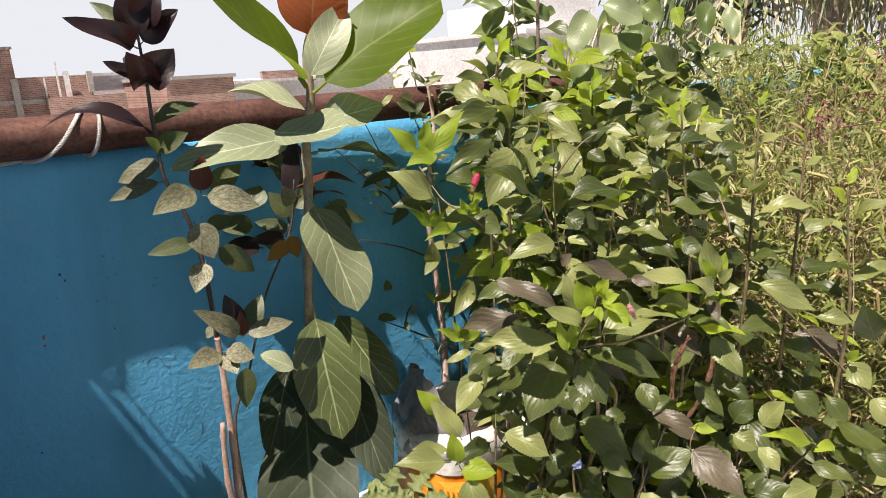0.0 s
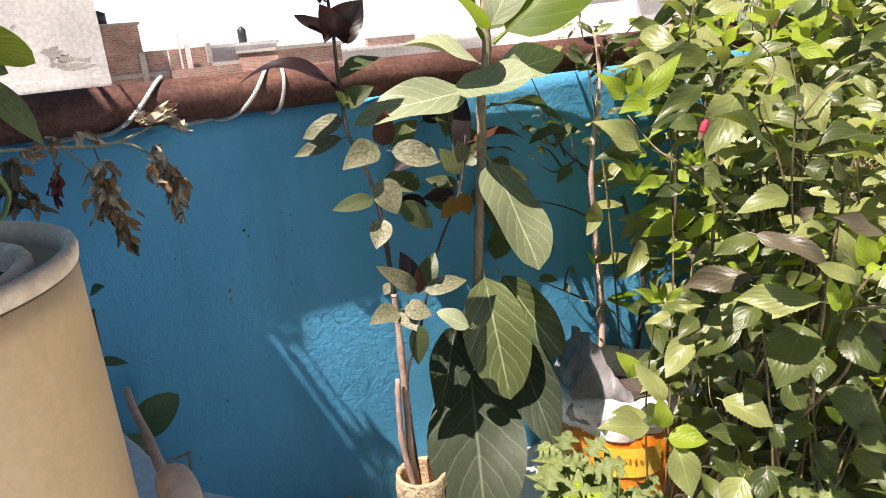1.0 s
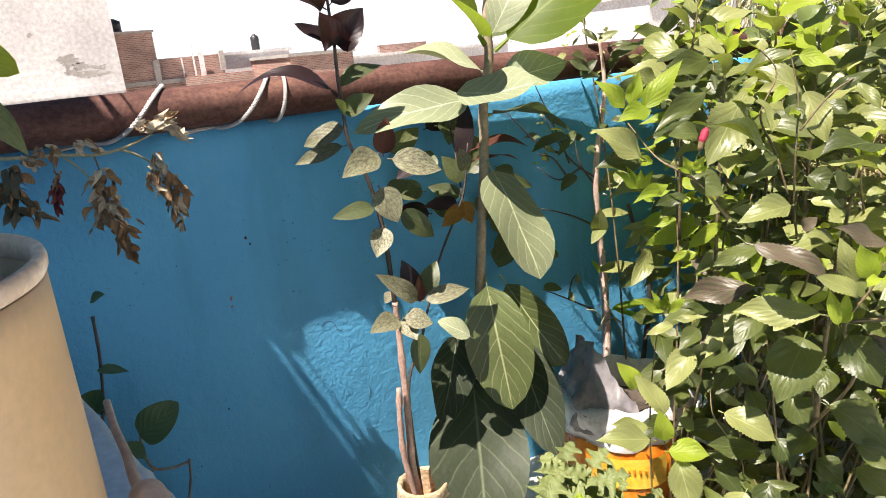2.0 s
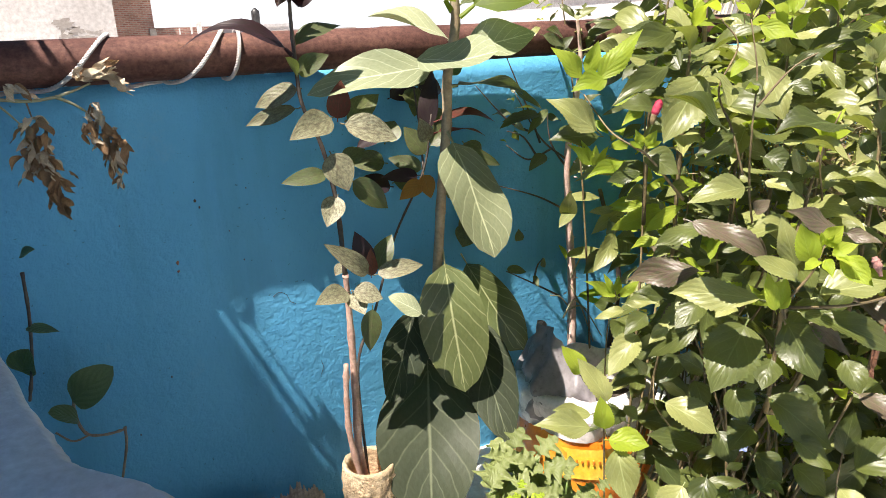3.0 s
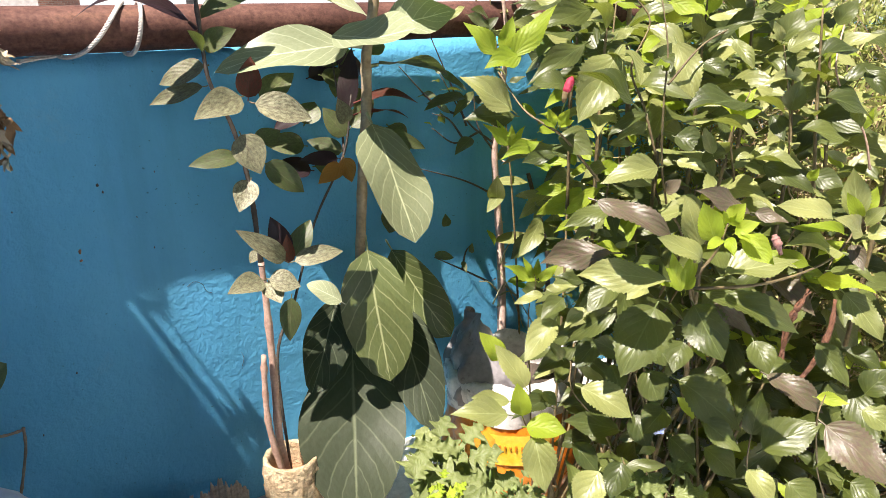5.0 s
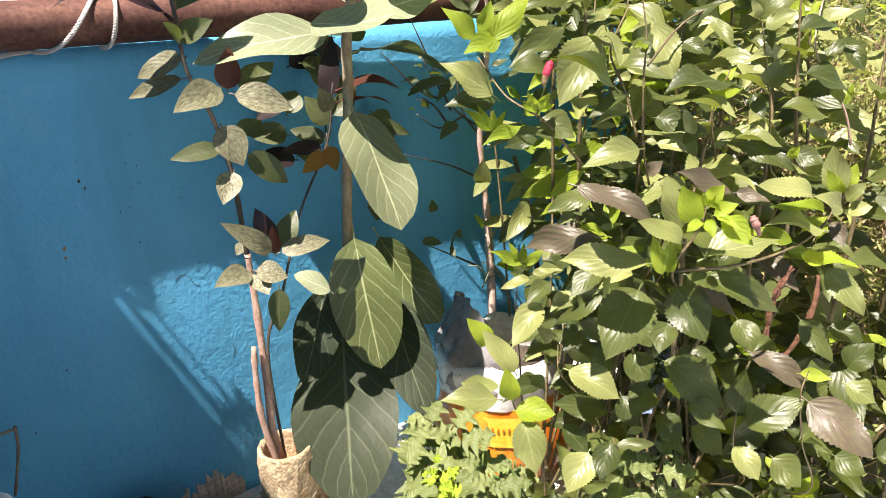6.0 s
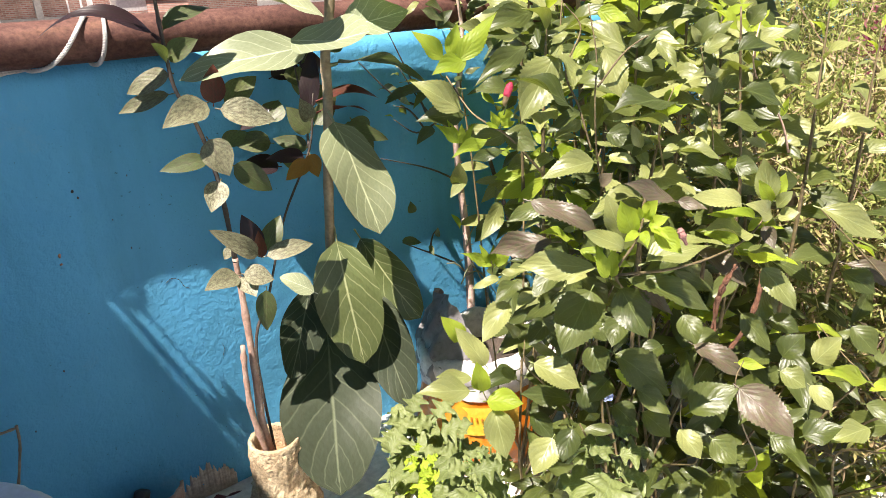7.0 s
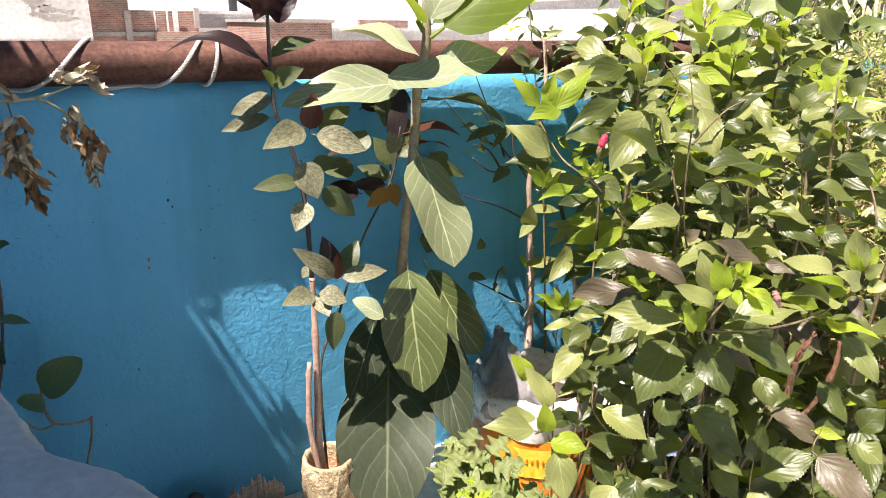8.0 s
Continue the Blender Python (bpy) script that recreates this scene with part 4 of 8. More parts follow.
leaf(croton, CROTON_GREEN, (0.326, 1.150, 0.793), (0.379, 1.150, 0.833), 0.054, (-0.408, -0.790, 0.458), kind='ovate', stalk=0.08, bend=0.3, seed=3)
leaf(croton, CROTON, (0.314, 1.130, 0.806), (0.285, 1.100, 0.856), 0.044, (-0.389, -0.803, 0.451), kind='ovate', stalk=0.08, bend=0.3, seed=1)
leaf(croton, CROTON_RED, (0.333, 1.140, 0.839), (0.465, 1.140, 0.828), 0.060, (-0.185, -0.329, 0.926), kind='ovate', stalk=0.08, bend=0.9, seed=1)
leaf(croton, CROTON_RED, (0.331, 1.140, 0.819), (0.444, 1.140, 0.802), 0.024, (-0.113, -0.205, 0.972), kind='ovate', stalk=0.08, bend=0.9, seed=2)
leaf(croton, CROTON_DARK, (0.324, 1.160, 0.813), (0.357, 1.180, 0.931), 0.054, (-0.404, -0.812, 0.422), kind='ovate', stalk=0.08, bend=0.3, seed=2)
leaf(croton, CROTON_GREEN, (0.401, 1.200, 0.776), (0.517, 1.200, 0.729), 0.053, (-0.442, -0.755, 0.484), kind='ovate', stalk=0.08, bend=0.4, seed=3)
# leaves hidden behind the ficus, added to shade the wall beyond it
leaf(croton, CROTON_GREEN, (0.449, 1.262, 0.749), (0.514, 1.262, 0.688), 0.099, (-0.433, -0.753, 0.495), kind='ovate', stalk=0.08, bend=0.2, seed=0)
leaf(croton, CROTON_GREEN, (0.441, 1.262, 0.685), (0.503, 1.262, 0.623), 0.097, (-0.419, -0.739, 0.527), kind='ovate', stalk=0.08, bend=0.2, seed=1)
leaf(croton, CROTON_GREEN, (0.452, 1.262, 0.719), (0.425, 1.262, 0.661), 0.086, (-0.408, -0.756, 0.511), kind='ovate', stalk=0.08, bend=0.2, seed=2)
leaf(croton, CROTON_GREEN, (0.459, 1.262, 0.633), (0.504, 1.262, 0.559), 0.092, (-0.415, -0.723, 0.553), kind='ovate', stalk=0.08, bend=0.2, seed=3)
leaf(croton, CROTON_GREEN, (0.465, 1.262, 0.776), (0.502, 1.262, 0.726), 0.077, (-0.438, -0.761, 0.479), kind='ovate', stalk=0.08, bend=0.2, seed=4)
leaf(croton, CROTON_GREEN, (0.482, 1.262, 0.598), (0.460, 1.262, 0.545), 0.079, (-0.407, -0.718, 0.564), kind='ovate', stalk=0.08, bend=0.2, seed=5)

# back leaves near the wall, placed so that they shade it as well
leaf(croton, CROTON_DARK, (0.283, 1.228, 0.825), (0.223, 1.248, 0.789), 0.056, (-0.39, -0.70, 0.63), kind='ovate', stalk=0.08, bend=0.3, seed=0)
leaf(croton, CROTON_GREEN, (0.287, 1.250, 0.754), (0.207, 1.270, 0.766), 0.065, (-0.08, -0.70, 0.36), kind='ovate', stalk=0.08, bend=0.3, seed=1)
leaf(croton, CROTON_GREEN, (0.354, 1.233, 0.900), (0.350, 1.253, 0.838), 0.056, (-0.02, -0.70, 0.54), kind='ovate', stalk=0.08, bend=0.3, seed=2)
leaf(croton, CROTON_DARK, (0.294, 1.245, 0.707), (0.217, 1.265, 0.718), 0.073, (-0.04, -0.70, 0.67), kind='ovate', stalk=0.08, bend=0.3, seed=3)
leaf(croton, CROTON_GREEN, (0.311, 1.231, 0.884), (0.386, 1.251, 0.858), 0.057, (-0.33, -0.70, 0.39), kind='ovate', stalk=0.08, bend=0.3, seed=4)
leaf(croton, CROTON_GREEN, (0.414, 1.237, 0.800), (0.391, 1.257, 0.856), 0.063, (-0.22, -0.70, 0.53), kind='ovate', stalk=0.08, bend=0.3, seed=5)
leaf(croton, CROTON_DARK, (0.345, 1.239, 0.908), (0.418, 1.259, 0.880), 0.075, (-0.06, -0.70, 0.37), kind='ovate', stalk=0.08, bend=0.3, seed=6)
leaf(croton, CROTON_GREEN, (0.395, 1.247, 0.922), (0.324, 1.267, 0.896), 0.059, (0.02, -0.70, 0.53), kind='ovate', stalk=0.08, bend=0.3, seed=7)
leaf(croton, CROTON_GREEN, (0.291, 1.245, 0.715), (0.353, 1.265, 0.711), 0.071, (-0.19, -0.70, 0.36), kind='ovate', stalk=0.08, bend=0.3, seed=8)
leaf(croton, CROTON_DARK, (0.293, 1.246, 0.877), (0.365, 1.266, 0.893), 0.056, (-0.04, -0.70, 0.43), kind='ovate', stalk=0.08, bend=0.3, seed=9)
leaf(croton, CROTON_GREEN, (0.399, 1.233, 0.926), (0.466, 1.253, 0.925), 0.057, (-0.10, -0.70, 0.31), kind='ovate', stalk=0.08, bend=0.3, seed=10)
leaf(croton, CROTON_GREEN, (0.276, 1.236, 0.794), (0.309, 1.256, 0.834), 0.072, (-0.24, -0.70, 0.68), kind='ovate', stalk=0.08, bend=0.3, seed=11)
part('stem', tube([(0.315, 1.155, 0.755, 0.0026), (0.335, 1.20, 0.82, 0.0022), (0.335, 1.225, 0.93, 0.0014)], 6, knots=0.2), BARK_DARK, croton)

cement_pot = thing("cement_pot", "small sandy cement pot with a rough shaggy surface", "plant pot", (0.14, 1.10, 0.0))


def shaggy_pot(cx, cy):
    """A turned pot whose outside is pressed into small curled lumps."""
    bm = bmesh.new()
    prof = smooth_line([(0.066, 0.0), (0.072, 0.03), (0.070, 0.065), (0.058, 0.10), (0.051, 0.125), (0.050, 0.16), (0.051, 0.20), (0.051, 0.214), (0.048, 0.221), (0.042, 0.219), (0.0385, 0.205), (0.037, 0.15)], 4)
    n, rings = 90, []
    for j, (r, z) in enumerate(prof):
        ring = []
        for k in range(n):
            a = 2 * math.pi * k / n
            q = Vector((math.cos(a) * r, math.sin(a) * r, z))
            lump = 0.0085 * abs(noise.noise(q * 80)) + 0.0036 * noise.noise(q * 190) + 0.0015 * noise.noise(q * 40)
            w = r + (lump if j < 25 else 0.3 * lump)
            ring.append(bm.verts.new((cx + w * math.cos(a), cy + w * math.sin(a), z + (0.5 if j < 25 else 0.15) * lump)))
        rings.append(ring)
    for a, b in zip(rings, rings[1:]):
        for k in range(n):
            bm.faces.new((a[k], a[(k + 1) % n], b[(k + 1) % n], b[k]))
    bm.faces.new(rings[0][::-1])
    return bm


part("body", shaggy_pot(0.14, 1.10), POT, cement_pot)
part("soil", lathe([(0.0385, 0.165), (0.02, 0.172), (0.001, 0.172)], (0.14, 1.10, 0.0), 20, None, 0.1, 4), TERRA, cement_pot, "reddish brick soil in the pot")


# ---- hibiscus bushes ----
hibiscus = thing("hibiscus_bush", "dense hibiscus bush with toothed glossy green and bronzed leaves", "shrub", (0.55, 0.60, 0.0))
hibiscus_tall = thing("hibiscus_bush", "taller hibiscus with bright young leaves and a closed red bud", "shrub", (0.62, 0.86, 0.0))
hibiscus_side = thing("hibiscus_bush", "hibiscus bush with dark inner leaves beside the herbs", "shrub", (0.95, 0.50, 0.0))
hibiscus_low = thing("hibiscus_bush", "low leafy hibiscus in the shade of taller shoots", "shrub", (0.60, 0.62, 0.0))
hibiscus_back = thing("hibiscus_bush", "hibiscus shoots crowding against the blue wall", "shrub", (0.95, 1.00, 0.0))
sapling = thing("sapling", "leafy sapling with long smooth green leaves above the hibiscus", "tree", (0.98, 1.05, 0.0))


def hib(plant, mat, base, tip, width, face, bend=0.4, fold=0.3, seed=0, kind="toothed", teeth=0.055):
    """One toothed hibiscus leaf on its stalk."""
    return leaf(plant, mat, base, tip, width, face, kind, bend, fold, teeth, 0.1, seed, 0.13)


part('branch', tube([(0.660, 0.720, 0.000, 0.0048), (0.600, 0.647, 0.319, 0.0040), (0.460, 0.479, 0.581, 0.0021), (0.343, 0.423, 0.687, 0.0017), (0.255, 0.377, 0.759, 0.0014), (0.258, 0.359, 0.797, 0.0011), (0.262, 0.354, 0.821, 0.0007)], 6, knots=0.2), HIB_STEM, hibiscus)
part('branch', tube([(0.255, 0.377, 0.759, 0.0015), (0.329, 0.357, 0.752, 0.0014), (0.413, 0.352, 0.752, 0.0012), (0.469, 0.357, 0.762, 0.0010), (0.509, 0.366, 0.786, 0.0008)], 6, knots=0.2), HIB_STEM, hibiscus)
part('branch', tube([(0.740, 0.920, 0.000, 0.0039), (0.674, 0.800, 0.364, 0.0032), (0.530, 0.593, 0.663, 0.0017), (0.435, 0.547, 0.767, 0.0015), (0.399, 0.530, 0.822, 0.0013), (0.381, 0.520, 0.891, 0.0011), (0.386, 0.524, 0.942, 0.0009), (0.384, 0.536, 0.997, 0.0007)], 6, knots=0.2), HIB_STEM, hibiscus_tall)
part('branch', tube([(0.395, 0.536, 0.831, 0.0015), (0.387, 0.550, 0.882, 0.0014), (0.384, 0.569, 0.923, 0.0012), (0.402, 0.563, 0.969, 0.0010), (0.385, 0.574, 0.998, 0.0008)], 6, knots=0.2), HIB_STEM, hibiscus_tall)
part('branch', tube([(0.389, 0.612, 0.789, 0.0020), (0.337, 0.619, 0.845, 0.0017), (0.316, 0.627, 0.861, 0.0015), (0.311, 0.662, 0.877, 0.0012), (0.315, 0.713, 0.915, 0.0010)], 6, knots=0.2), HIB_STEM, hibiscus_tall)
part('branch', tube([(0.321, 0.616, 0.858, 0.0010), (0.315, 0.602, 0.878, 0.0009), (0.309, 0.589, 0.896, 0.0008)], 6, knots=0.2), STEM_GREEN, hibiscus_tall)
part('branch', tube([(0.860, 0.840, 0.000, 0.0030), (0.801, 0.722, 0.378, 0.0025), (0.662, 0.516, 0.688, 0.0013), (0.576, 0.483, 0.778, 0.0011), (0.525, 0.464, 0.866, 0.0008), (0.486, 0.459, 0.945, 0.0006)], 6, knots=0.2), HIB_STEM, hibiscus_tall)
part('branch', tube([(0.379, 0.515, 0.909, 0.0013), (0.409, 0.499, 0.948, 0.0010), (0.449, 0.481, 0.969, 0.0007)], 6, knots=0.2), HIB_STEM, hibiscus_tall)
part('branch', tube([(0.487, 0.496, 0.789, 0.0013), (0.460, 0.489, 0.851, 0.0010), (0.468, 0.478, 0.900, 0.0007)], 6, knots=0.2), HIB_STEM, hibiscus_tall)
part('branch', tube([(0.662, 0.433, 0.795, 0.0015), (0.643, 0.439, 0.841, 0.0013), (0.609, 0.464, 0.909, 0.0010), (0.656, 0.486, 0.976, 0.0008)], 6, knots=0.2), BARK_PINK, hibiscus_tall)
part('branch', tube([(0.520, 0.800, 0.000, 0.0030), (0.493, 0.780, 0.179, 0.0025), (0.381, 0.655, 0.325, 0.0013), (0.327, 0.629, 0.422, 0.0011), (0.280, 0.613, 0.494, 0.0008), (0.275, 0.622, 0.538, 0.0006)], 6, knots=0.2), HIB_STEM, hibiscus)
part('branch', tube([(0.560, 0.740, 0.000, 0.0028), (0.553, 0.736, 0.204, 0.0023), (0.456, 0.623, 0.371, 0.0012), (0.379, 0.590, 0.475, 0.0010), (0.312, 0.565, 0.552, 0.0008), (0.324, 0.581, 0.580, 0.0006)], 6, knots=0.2), HIB_STEM, hibiscus)
part('branch', tube([(0.640, 0.620, 0.000, 0.0030), (0.629, 0.582, 0.197, 0.0025), (0.529, 0.442, 0.357, 0.0013), (0.432, 0.401, 0.471, 0.0011), (0.374, 0.373, 0.554, 0.0008), (0.394, 0.380, 0.606, 0.0006)], 6, knots=0.2), HIB_STEM, hibiscus)
part('branch', tube([(0.700, 0.560, 0.000, 0.0028), (0.675, 0.517, 0.203, 0.0023), (0.564, 0.373, 0.370, 0.0012), (0.446, 0.336, 0.520, 0.0010), (0.382, 0.316, 0.614, 0.0008), (0.412, 0.326, 0.626, 0.0006)], 6, knots=0.2), HIB_STEM, hibiscus)
part('branch', tube([(0.560, 0.900, 0.000, 0.0021), (0.520, 0.873, 0.309, 0.0017), (0.396, 0.742, 0.561, 0.0009), (0.383, 0.713, 0.623, 0.0006), (0.377, 0.716, 0.653, 0.0004)], 6, knots=0.2), HIB_STEM, hibiscus_tall)


def shoot(plant, top, lean, tall, size, n, mats, seed):
    """An upright shoot: narrow toothed leaves spiral up it, long below, short and pale at its tip."""
    rng = random.Random(seed)
    b = Vector(top)
    a = b - Vector((lean[0], lean[1], 1.0)).normalized() * tall
    part("branch", tube([(a.x + 0.02, a.y + 0.02, a.z - 0.22, 0.0030), (*a, 0.0026), (*a.lerp(b, 0.5), 0.0020), (*b, 0.0012)], 6, knots=0.2), HIB_STEM, plant)
    for i in range(n):
        u = i / (n - 1)
        p = b.lerp(a, u)
        turn = i * 2.4 + rng.uniform(-0.3, 0.3)
        s = size * (0.42 + 0.75 * min(1, u * 1.7)) * rng.uniform(0.85, 1.15)
        way = Vector((math.cos(turn), math.sin(turn), 1.1 - 1.0 * min(1, 1.6 * u) + rng.uniform(-0.15, 0.15))).normalized()
        face = Vector((-0.35, -0.35, 1.0)) - 0.5 * Vector((way.x, way.y, 0))
        hib(plant, HIB_YOUNG if u < 0.25 else rng.choice(mats), p, p + way * s, s * rng.uniform(0.36, 0.46), face, rng.choice((0.5, 0.8, 1.1)), 0.3, i)


hib(hibiscus_tall, HIB_SUNLIT, (0.337, 0.703, 0.864), (0.278, 0.743, 0.911), 0.041, (-0.23, -0.87, 0.44), 0.5, 0.3, 1)
hib(hibiscus_tall, HIB_YOUNG, (0.319, 0.717, 0.931), (0.283, 0.740, 0.974), 0.027, (-0.25, -0.92, 0.29), 0.3, 0.3, 2)
hib(hibiscus_tall, HIB_YOUNG, (0.329, 0.724, 0.932), (0.339, 0.717, 0.979), 0.025, (-0.65, -0.76, 0.03), 0.2, 0.3, 3)
hib(hibiscus_tall, HIB_YOUNG, (0.314, 0.693, 0.927), (0.364, 0.667, 0.990), 0.034, (-0.75, -0.55, 0.36), 0.3, 0.3, 4)
hib(hibiscus_tall, HIB_YOUNG, (0.332, 0.685, 0.936), (0.279, 0.695, 0.922), 0.032, (-0.31, -0.68, 0.66), 0.5, 0.3, 5)
hib(hibiscus_tall, HIB, (0.445, 0.690, 0.947), (0.357, 0.709, 0.896), 0.033, (-0.49, -0.60, 0.63), 0.3, 0.3, 6)
hib(hibiscus_tall, HIB, (0.479, 0.710, 0.987), (0.386, 0.741, 0.958), 0.039, (-0.42, -0.66, 0.62), 0.3, 0.3, 7)
hib(hibiscus_tall, HIB, (0.457, 0.698, 0.955), (0.385, 0.727, 0.953), 0.039, (-0.10, -0.17, 0.98), 0.4, 0.3, 0)
hib(hibiscus_tall, HIB, (0.352, 0.716, 0.859), (0.282, 0.743, 0.858), 0.037, (-0.28, -0.71, 0.65), 0.5, 0.3, 1)
hib(hibiscus_tall, HIB_SUNLIT, (0.428, 0.624, 0.942), (0.367, 0.630, 0.858), 0.068, (-0.60, -0.70, 0.38), 0.2, 0.3, 2)
hib(hibiscus_tall, HIB, (0.331, 0.610, 0.906), (0.288, 0.621, 0.909), 0.032, (-0.15, -0.75, 0.64), 0.4, 0.3, 3)
hib(hibiscus_tall, HIB, (0.366, 0.538, 0.882), (0.304, 0.578, 0.923), 0.042, (0.27, -0.45, 0.85), 0.7, 0.3, 4)
hib(hibiscus_tall, HIB_SUNLIT, (0.378, 0.570, 0.946), (0.368, 0.541, 0.907), 0.043, (0.09, -0.81, 0.58), 0.3, 0.3, 5)
hib(hibiscus_tall, HIB_YOUNG, (0.311, 0.605, 0.862), (0.296, 0.605, 0.885), 0.013, (-0.44, -0.86, -0.26), 0.2, 0.3, 6)
hib(hibiscus_tall, HIB_YOUNG, (0.312, 0.604, 0.862), (0.316, 0.591, 0.884), 0.015, (-0.83, -0.53, -0.17), 0.2, 0.3, 7)
hib(hibiscus_tall, HIB_YOUNG, (0.310, 0.605, 0.861), (0.288, 0.605, 0.872), 0.011, (0.23, -0.86, 0.46), 0.3, 0.3, 0)
hib(hibiscus_tall, HIB_YOUNG, (0.313, 0.603, 0.862), (0.318, 0.585, 0.871), 0.011, (-0.88, 0.03, 0.46), 0.3, 0.3, 1)
hib(hibiscus_tall, HIB_YOUNG, (0.335, 0.712, 0.821), (0.301, 0.729, 0.854), 0.016, (-0.13, -0.93, 0.34), 0.3, 0.3, 2)
hib(hibiscus_tall, HIB_YOUNG, (0.335, 0.712, 0.821), (0.317, 0.720, 0.858), 0.013, (-0.49, -0.87, -0.05), 0.2, 0.3, 3)
hib(hibiscus_tall, HIB_YOUNG, (0.335, 0.712, 0.821), (0.332, 0.707, 0.852), 0.013, (-0.63, -0.76, -0.17), 0.2, 0.3, 4)
hib(hibiscus_tall, HIB_YOUNG, (0.336, 0.711, 0.821), (0.345, 0.698, 0.850), 0.013, (-0.90, -0.43, 0.08), 0.3, 0.3, 5)
hib(hibiscus_tall, HIB_YOUNG, (0.357, 0.677, 0.833), (0.298, 0.689, 0.813), 0.019, (-0.37, -0.60, 0.71), 0.5, 0.3, 6)
hib(hibiscus_tall, HIB, (0.344, 0.641, 0.848), (0.365, 0.599, 0.826), 0.040, (-0.51, -0.58, 0.63), 0.5, 0.3, 7)
hib(hibiscus_tall, HIB, (0.355, 0.648, 0.821), (0.306, 0.658, 0.814), 0.024, (-0.25, -0.64, 0.73), 0.5, 0.3, 0)
hib(hibiscus_tall, HIB_SUNLIT, (0.400, 0.528, 0.819), (0.327, 0.552, 0.806), 0.039, (-0.33, -0.58, 0.74), 0.4, 0.3, 1)
hib(hibiscus_tall, HIB, (0.390, 0.546, 0.878), (0.336, 0.554, 0.857), 0.022, (-0.37, -0.56, 0.74), 0.6, 0.3, 2)
hib(hibiscus_tall, HIB_SUNLIT, (0.394, 0.546, 0.867), (0.346, 0.552, 0.850), 0.022, (-0.34, -0.55, 0.76), 0.4, 0.3, 3)
hib(hibiscus_tall, HIB_SUNLIT, (0.428, 0.607, 0.964), (0.395, 0.605, 0.950), 0.015, (-0.28, -0.56, 0.78), 0.3, 0.3, 4)
hib(hibiscus_tall, HIB_YOUNG, (0.399, 0.546, 0.955), (0.367, 0.543, 0.939), 0.017, (-0.32, -0.52, 0.79), 0.3, 0.3, 5)
hib(hibiscus_tall, HIB, (0.385, 0.535, 0.936), (0.381, 0.513, 0.922), 0.028, (-0.60, -0.34, 0.72), 0.5, 0.3, 6)
hib(hibiscus_tall, HIB, (0.389, 0.541, 0.924), (0.396, 0.527, 0.950), 0.021, (-0.95, -0.30, 0.11), 0.4, 0.3, 7)
hib(hibiscus_tall, HIB_YOUNG, (0.386, 0.520, 0.930), (0.360, 0.517, 0.928), 0.011, (0.00, -0.57, 0.82), 0.4, 0.3, 0)
hib(hibiscus_tall, HIB, (0.475, 0.738, 0.988), (0.414, 0.758, 0.984), 0.047, (-0.12, -0.16, 0.98), 0.5, 0.3, 1)
hib(hibiscus_tall, HIB_SUNLIT, (0.439, 0.774, 0.955), (0.397, 0.789, 0.970), 0.031, (-0.14, -0.87, 0.47), 0.4, 0.3, 2)
hib(hibiscus_tall, HIB, (0.429, 0.713, 0.914), (0.395, 0.724, 0.932), 0.023, (-0.08, -0.91, 0.41), 0.4, 0.3, 3)
hib(hibiscus_tall, HIB_YOUNG, (0.396, 0.538, 0.990), (0.415, 0.501, 0.976), 0.024, (-0.65, -0.53, 0.55), 0.5, 0.3, 4)
hib(hibiscus_tall, HIB_SUNLIT, (0.404, 0.531, 0.955), (0.410, 0.501, 0.892), 0.042, (-0.79, -0.58, 0.20), 0.25, 0.3, 5)
hib(hibiscus_tall, HIB, (0.413, 0.508, 0.947), (0.450, 0.474, 0.970), 0.018, (-0.73, -0.42, 0.54), 0.4, 0.3, 6)
hib(hibiscus_tall, HIB_SUNLIT, (0.481, 0.517, 0.953), (0.480, 0.485, 0.920), 0.022, (-0.68, -0.52, 0.51), 0.4, 0.3, 7)
hib(hibiscus_tall, HIB, (0.445, 0.449, 0.885), (0.366, 0.482, 0.884), 0.052, (-0.08, -0.15, 0.98), 0.9, 0.3, 0)
hib(hibiscus_tall, HIB_SUNLIT, (0.373, 0.486, 0.875), (0.417, 0.432, 0.859), 0.043, (-0.03, -0.30, 0.95), 0.9, 0.3, 1)
hib(hibiscus_tall, HIB_YOUNG, (0.428, 0.474, 0.887), (0.425, 0.452, 0.875), 0.014, (-0.65, -0.31, 0.70), 0.4, 0.3, 2)
hib(hibiscus_tall, HIB, (0.493, 0.467, 0.944), (0.506, 0.455, 0.982), 0.031, (-0.92, -0.32, 0.22), 0.4, 0.3, 3)
hib(hibiscus_tall, HIB, (0.505, 0.472, 0.945), (0.530, 0.447, 0.970), 0.022, (-0.81, -0.32, 0.49), 0.5, 0.3, 4)
hib(hibiscus_tall, HIB_SUNLIT, (0.494, 0.467, 0.947), (0.478, 0.468, 0.969), 0.014, (-0.41, -0.88, -0.25), 0.3, 0.3, 5)
hib(hibiscus_tall, HIB_SUNLIT, (0.485, 0.457, 0.938), (0.503, 0.433, 0.955), 0.027, (-0.83, -0.27, 0.50), 0.6, 0.3, 6)
hib(hibiscus_tall, HIB, (0.573, 0.471, 0.928), (0.606, 0.431, 0.931), 0.051, (-0.20, -0.08, 0.98), 0.9, 0.3, 7)
hib(hibiscus_tall, HIB, (0.507, 0.469, 0.942), (0.495, 0.449, 0.918), 0.016, (-0.67, -0.35, 0.65), 0.4, 0.3, 0)
hib(hibiscus_tall, HIB_SUNLIT, (0.534, 0.453, 0.915), (0.473, 0.470, 0.904), 0.019, (-0.30, -0.58, 0.76), 0.5, 0.3, 1)
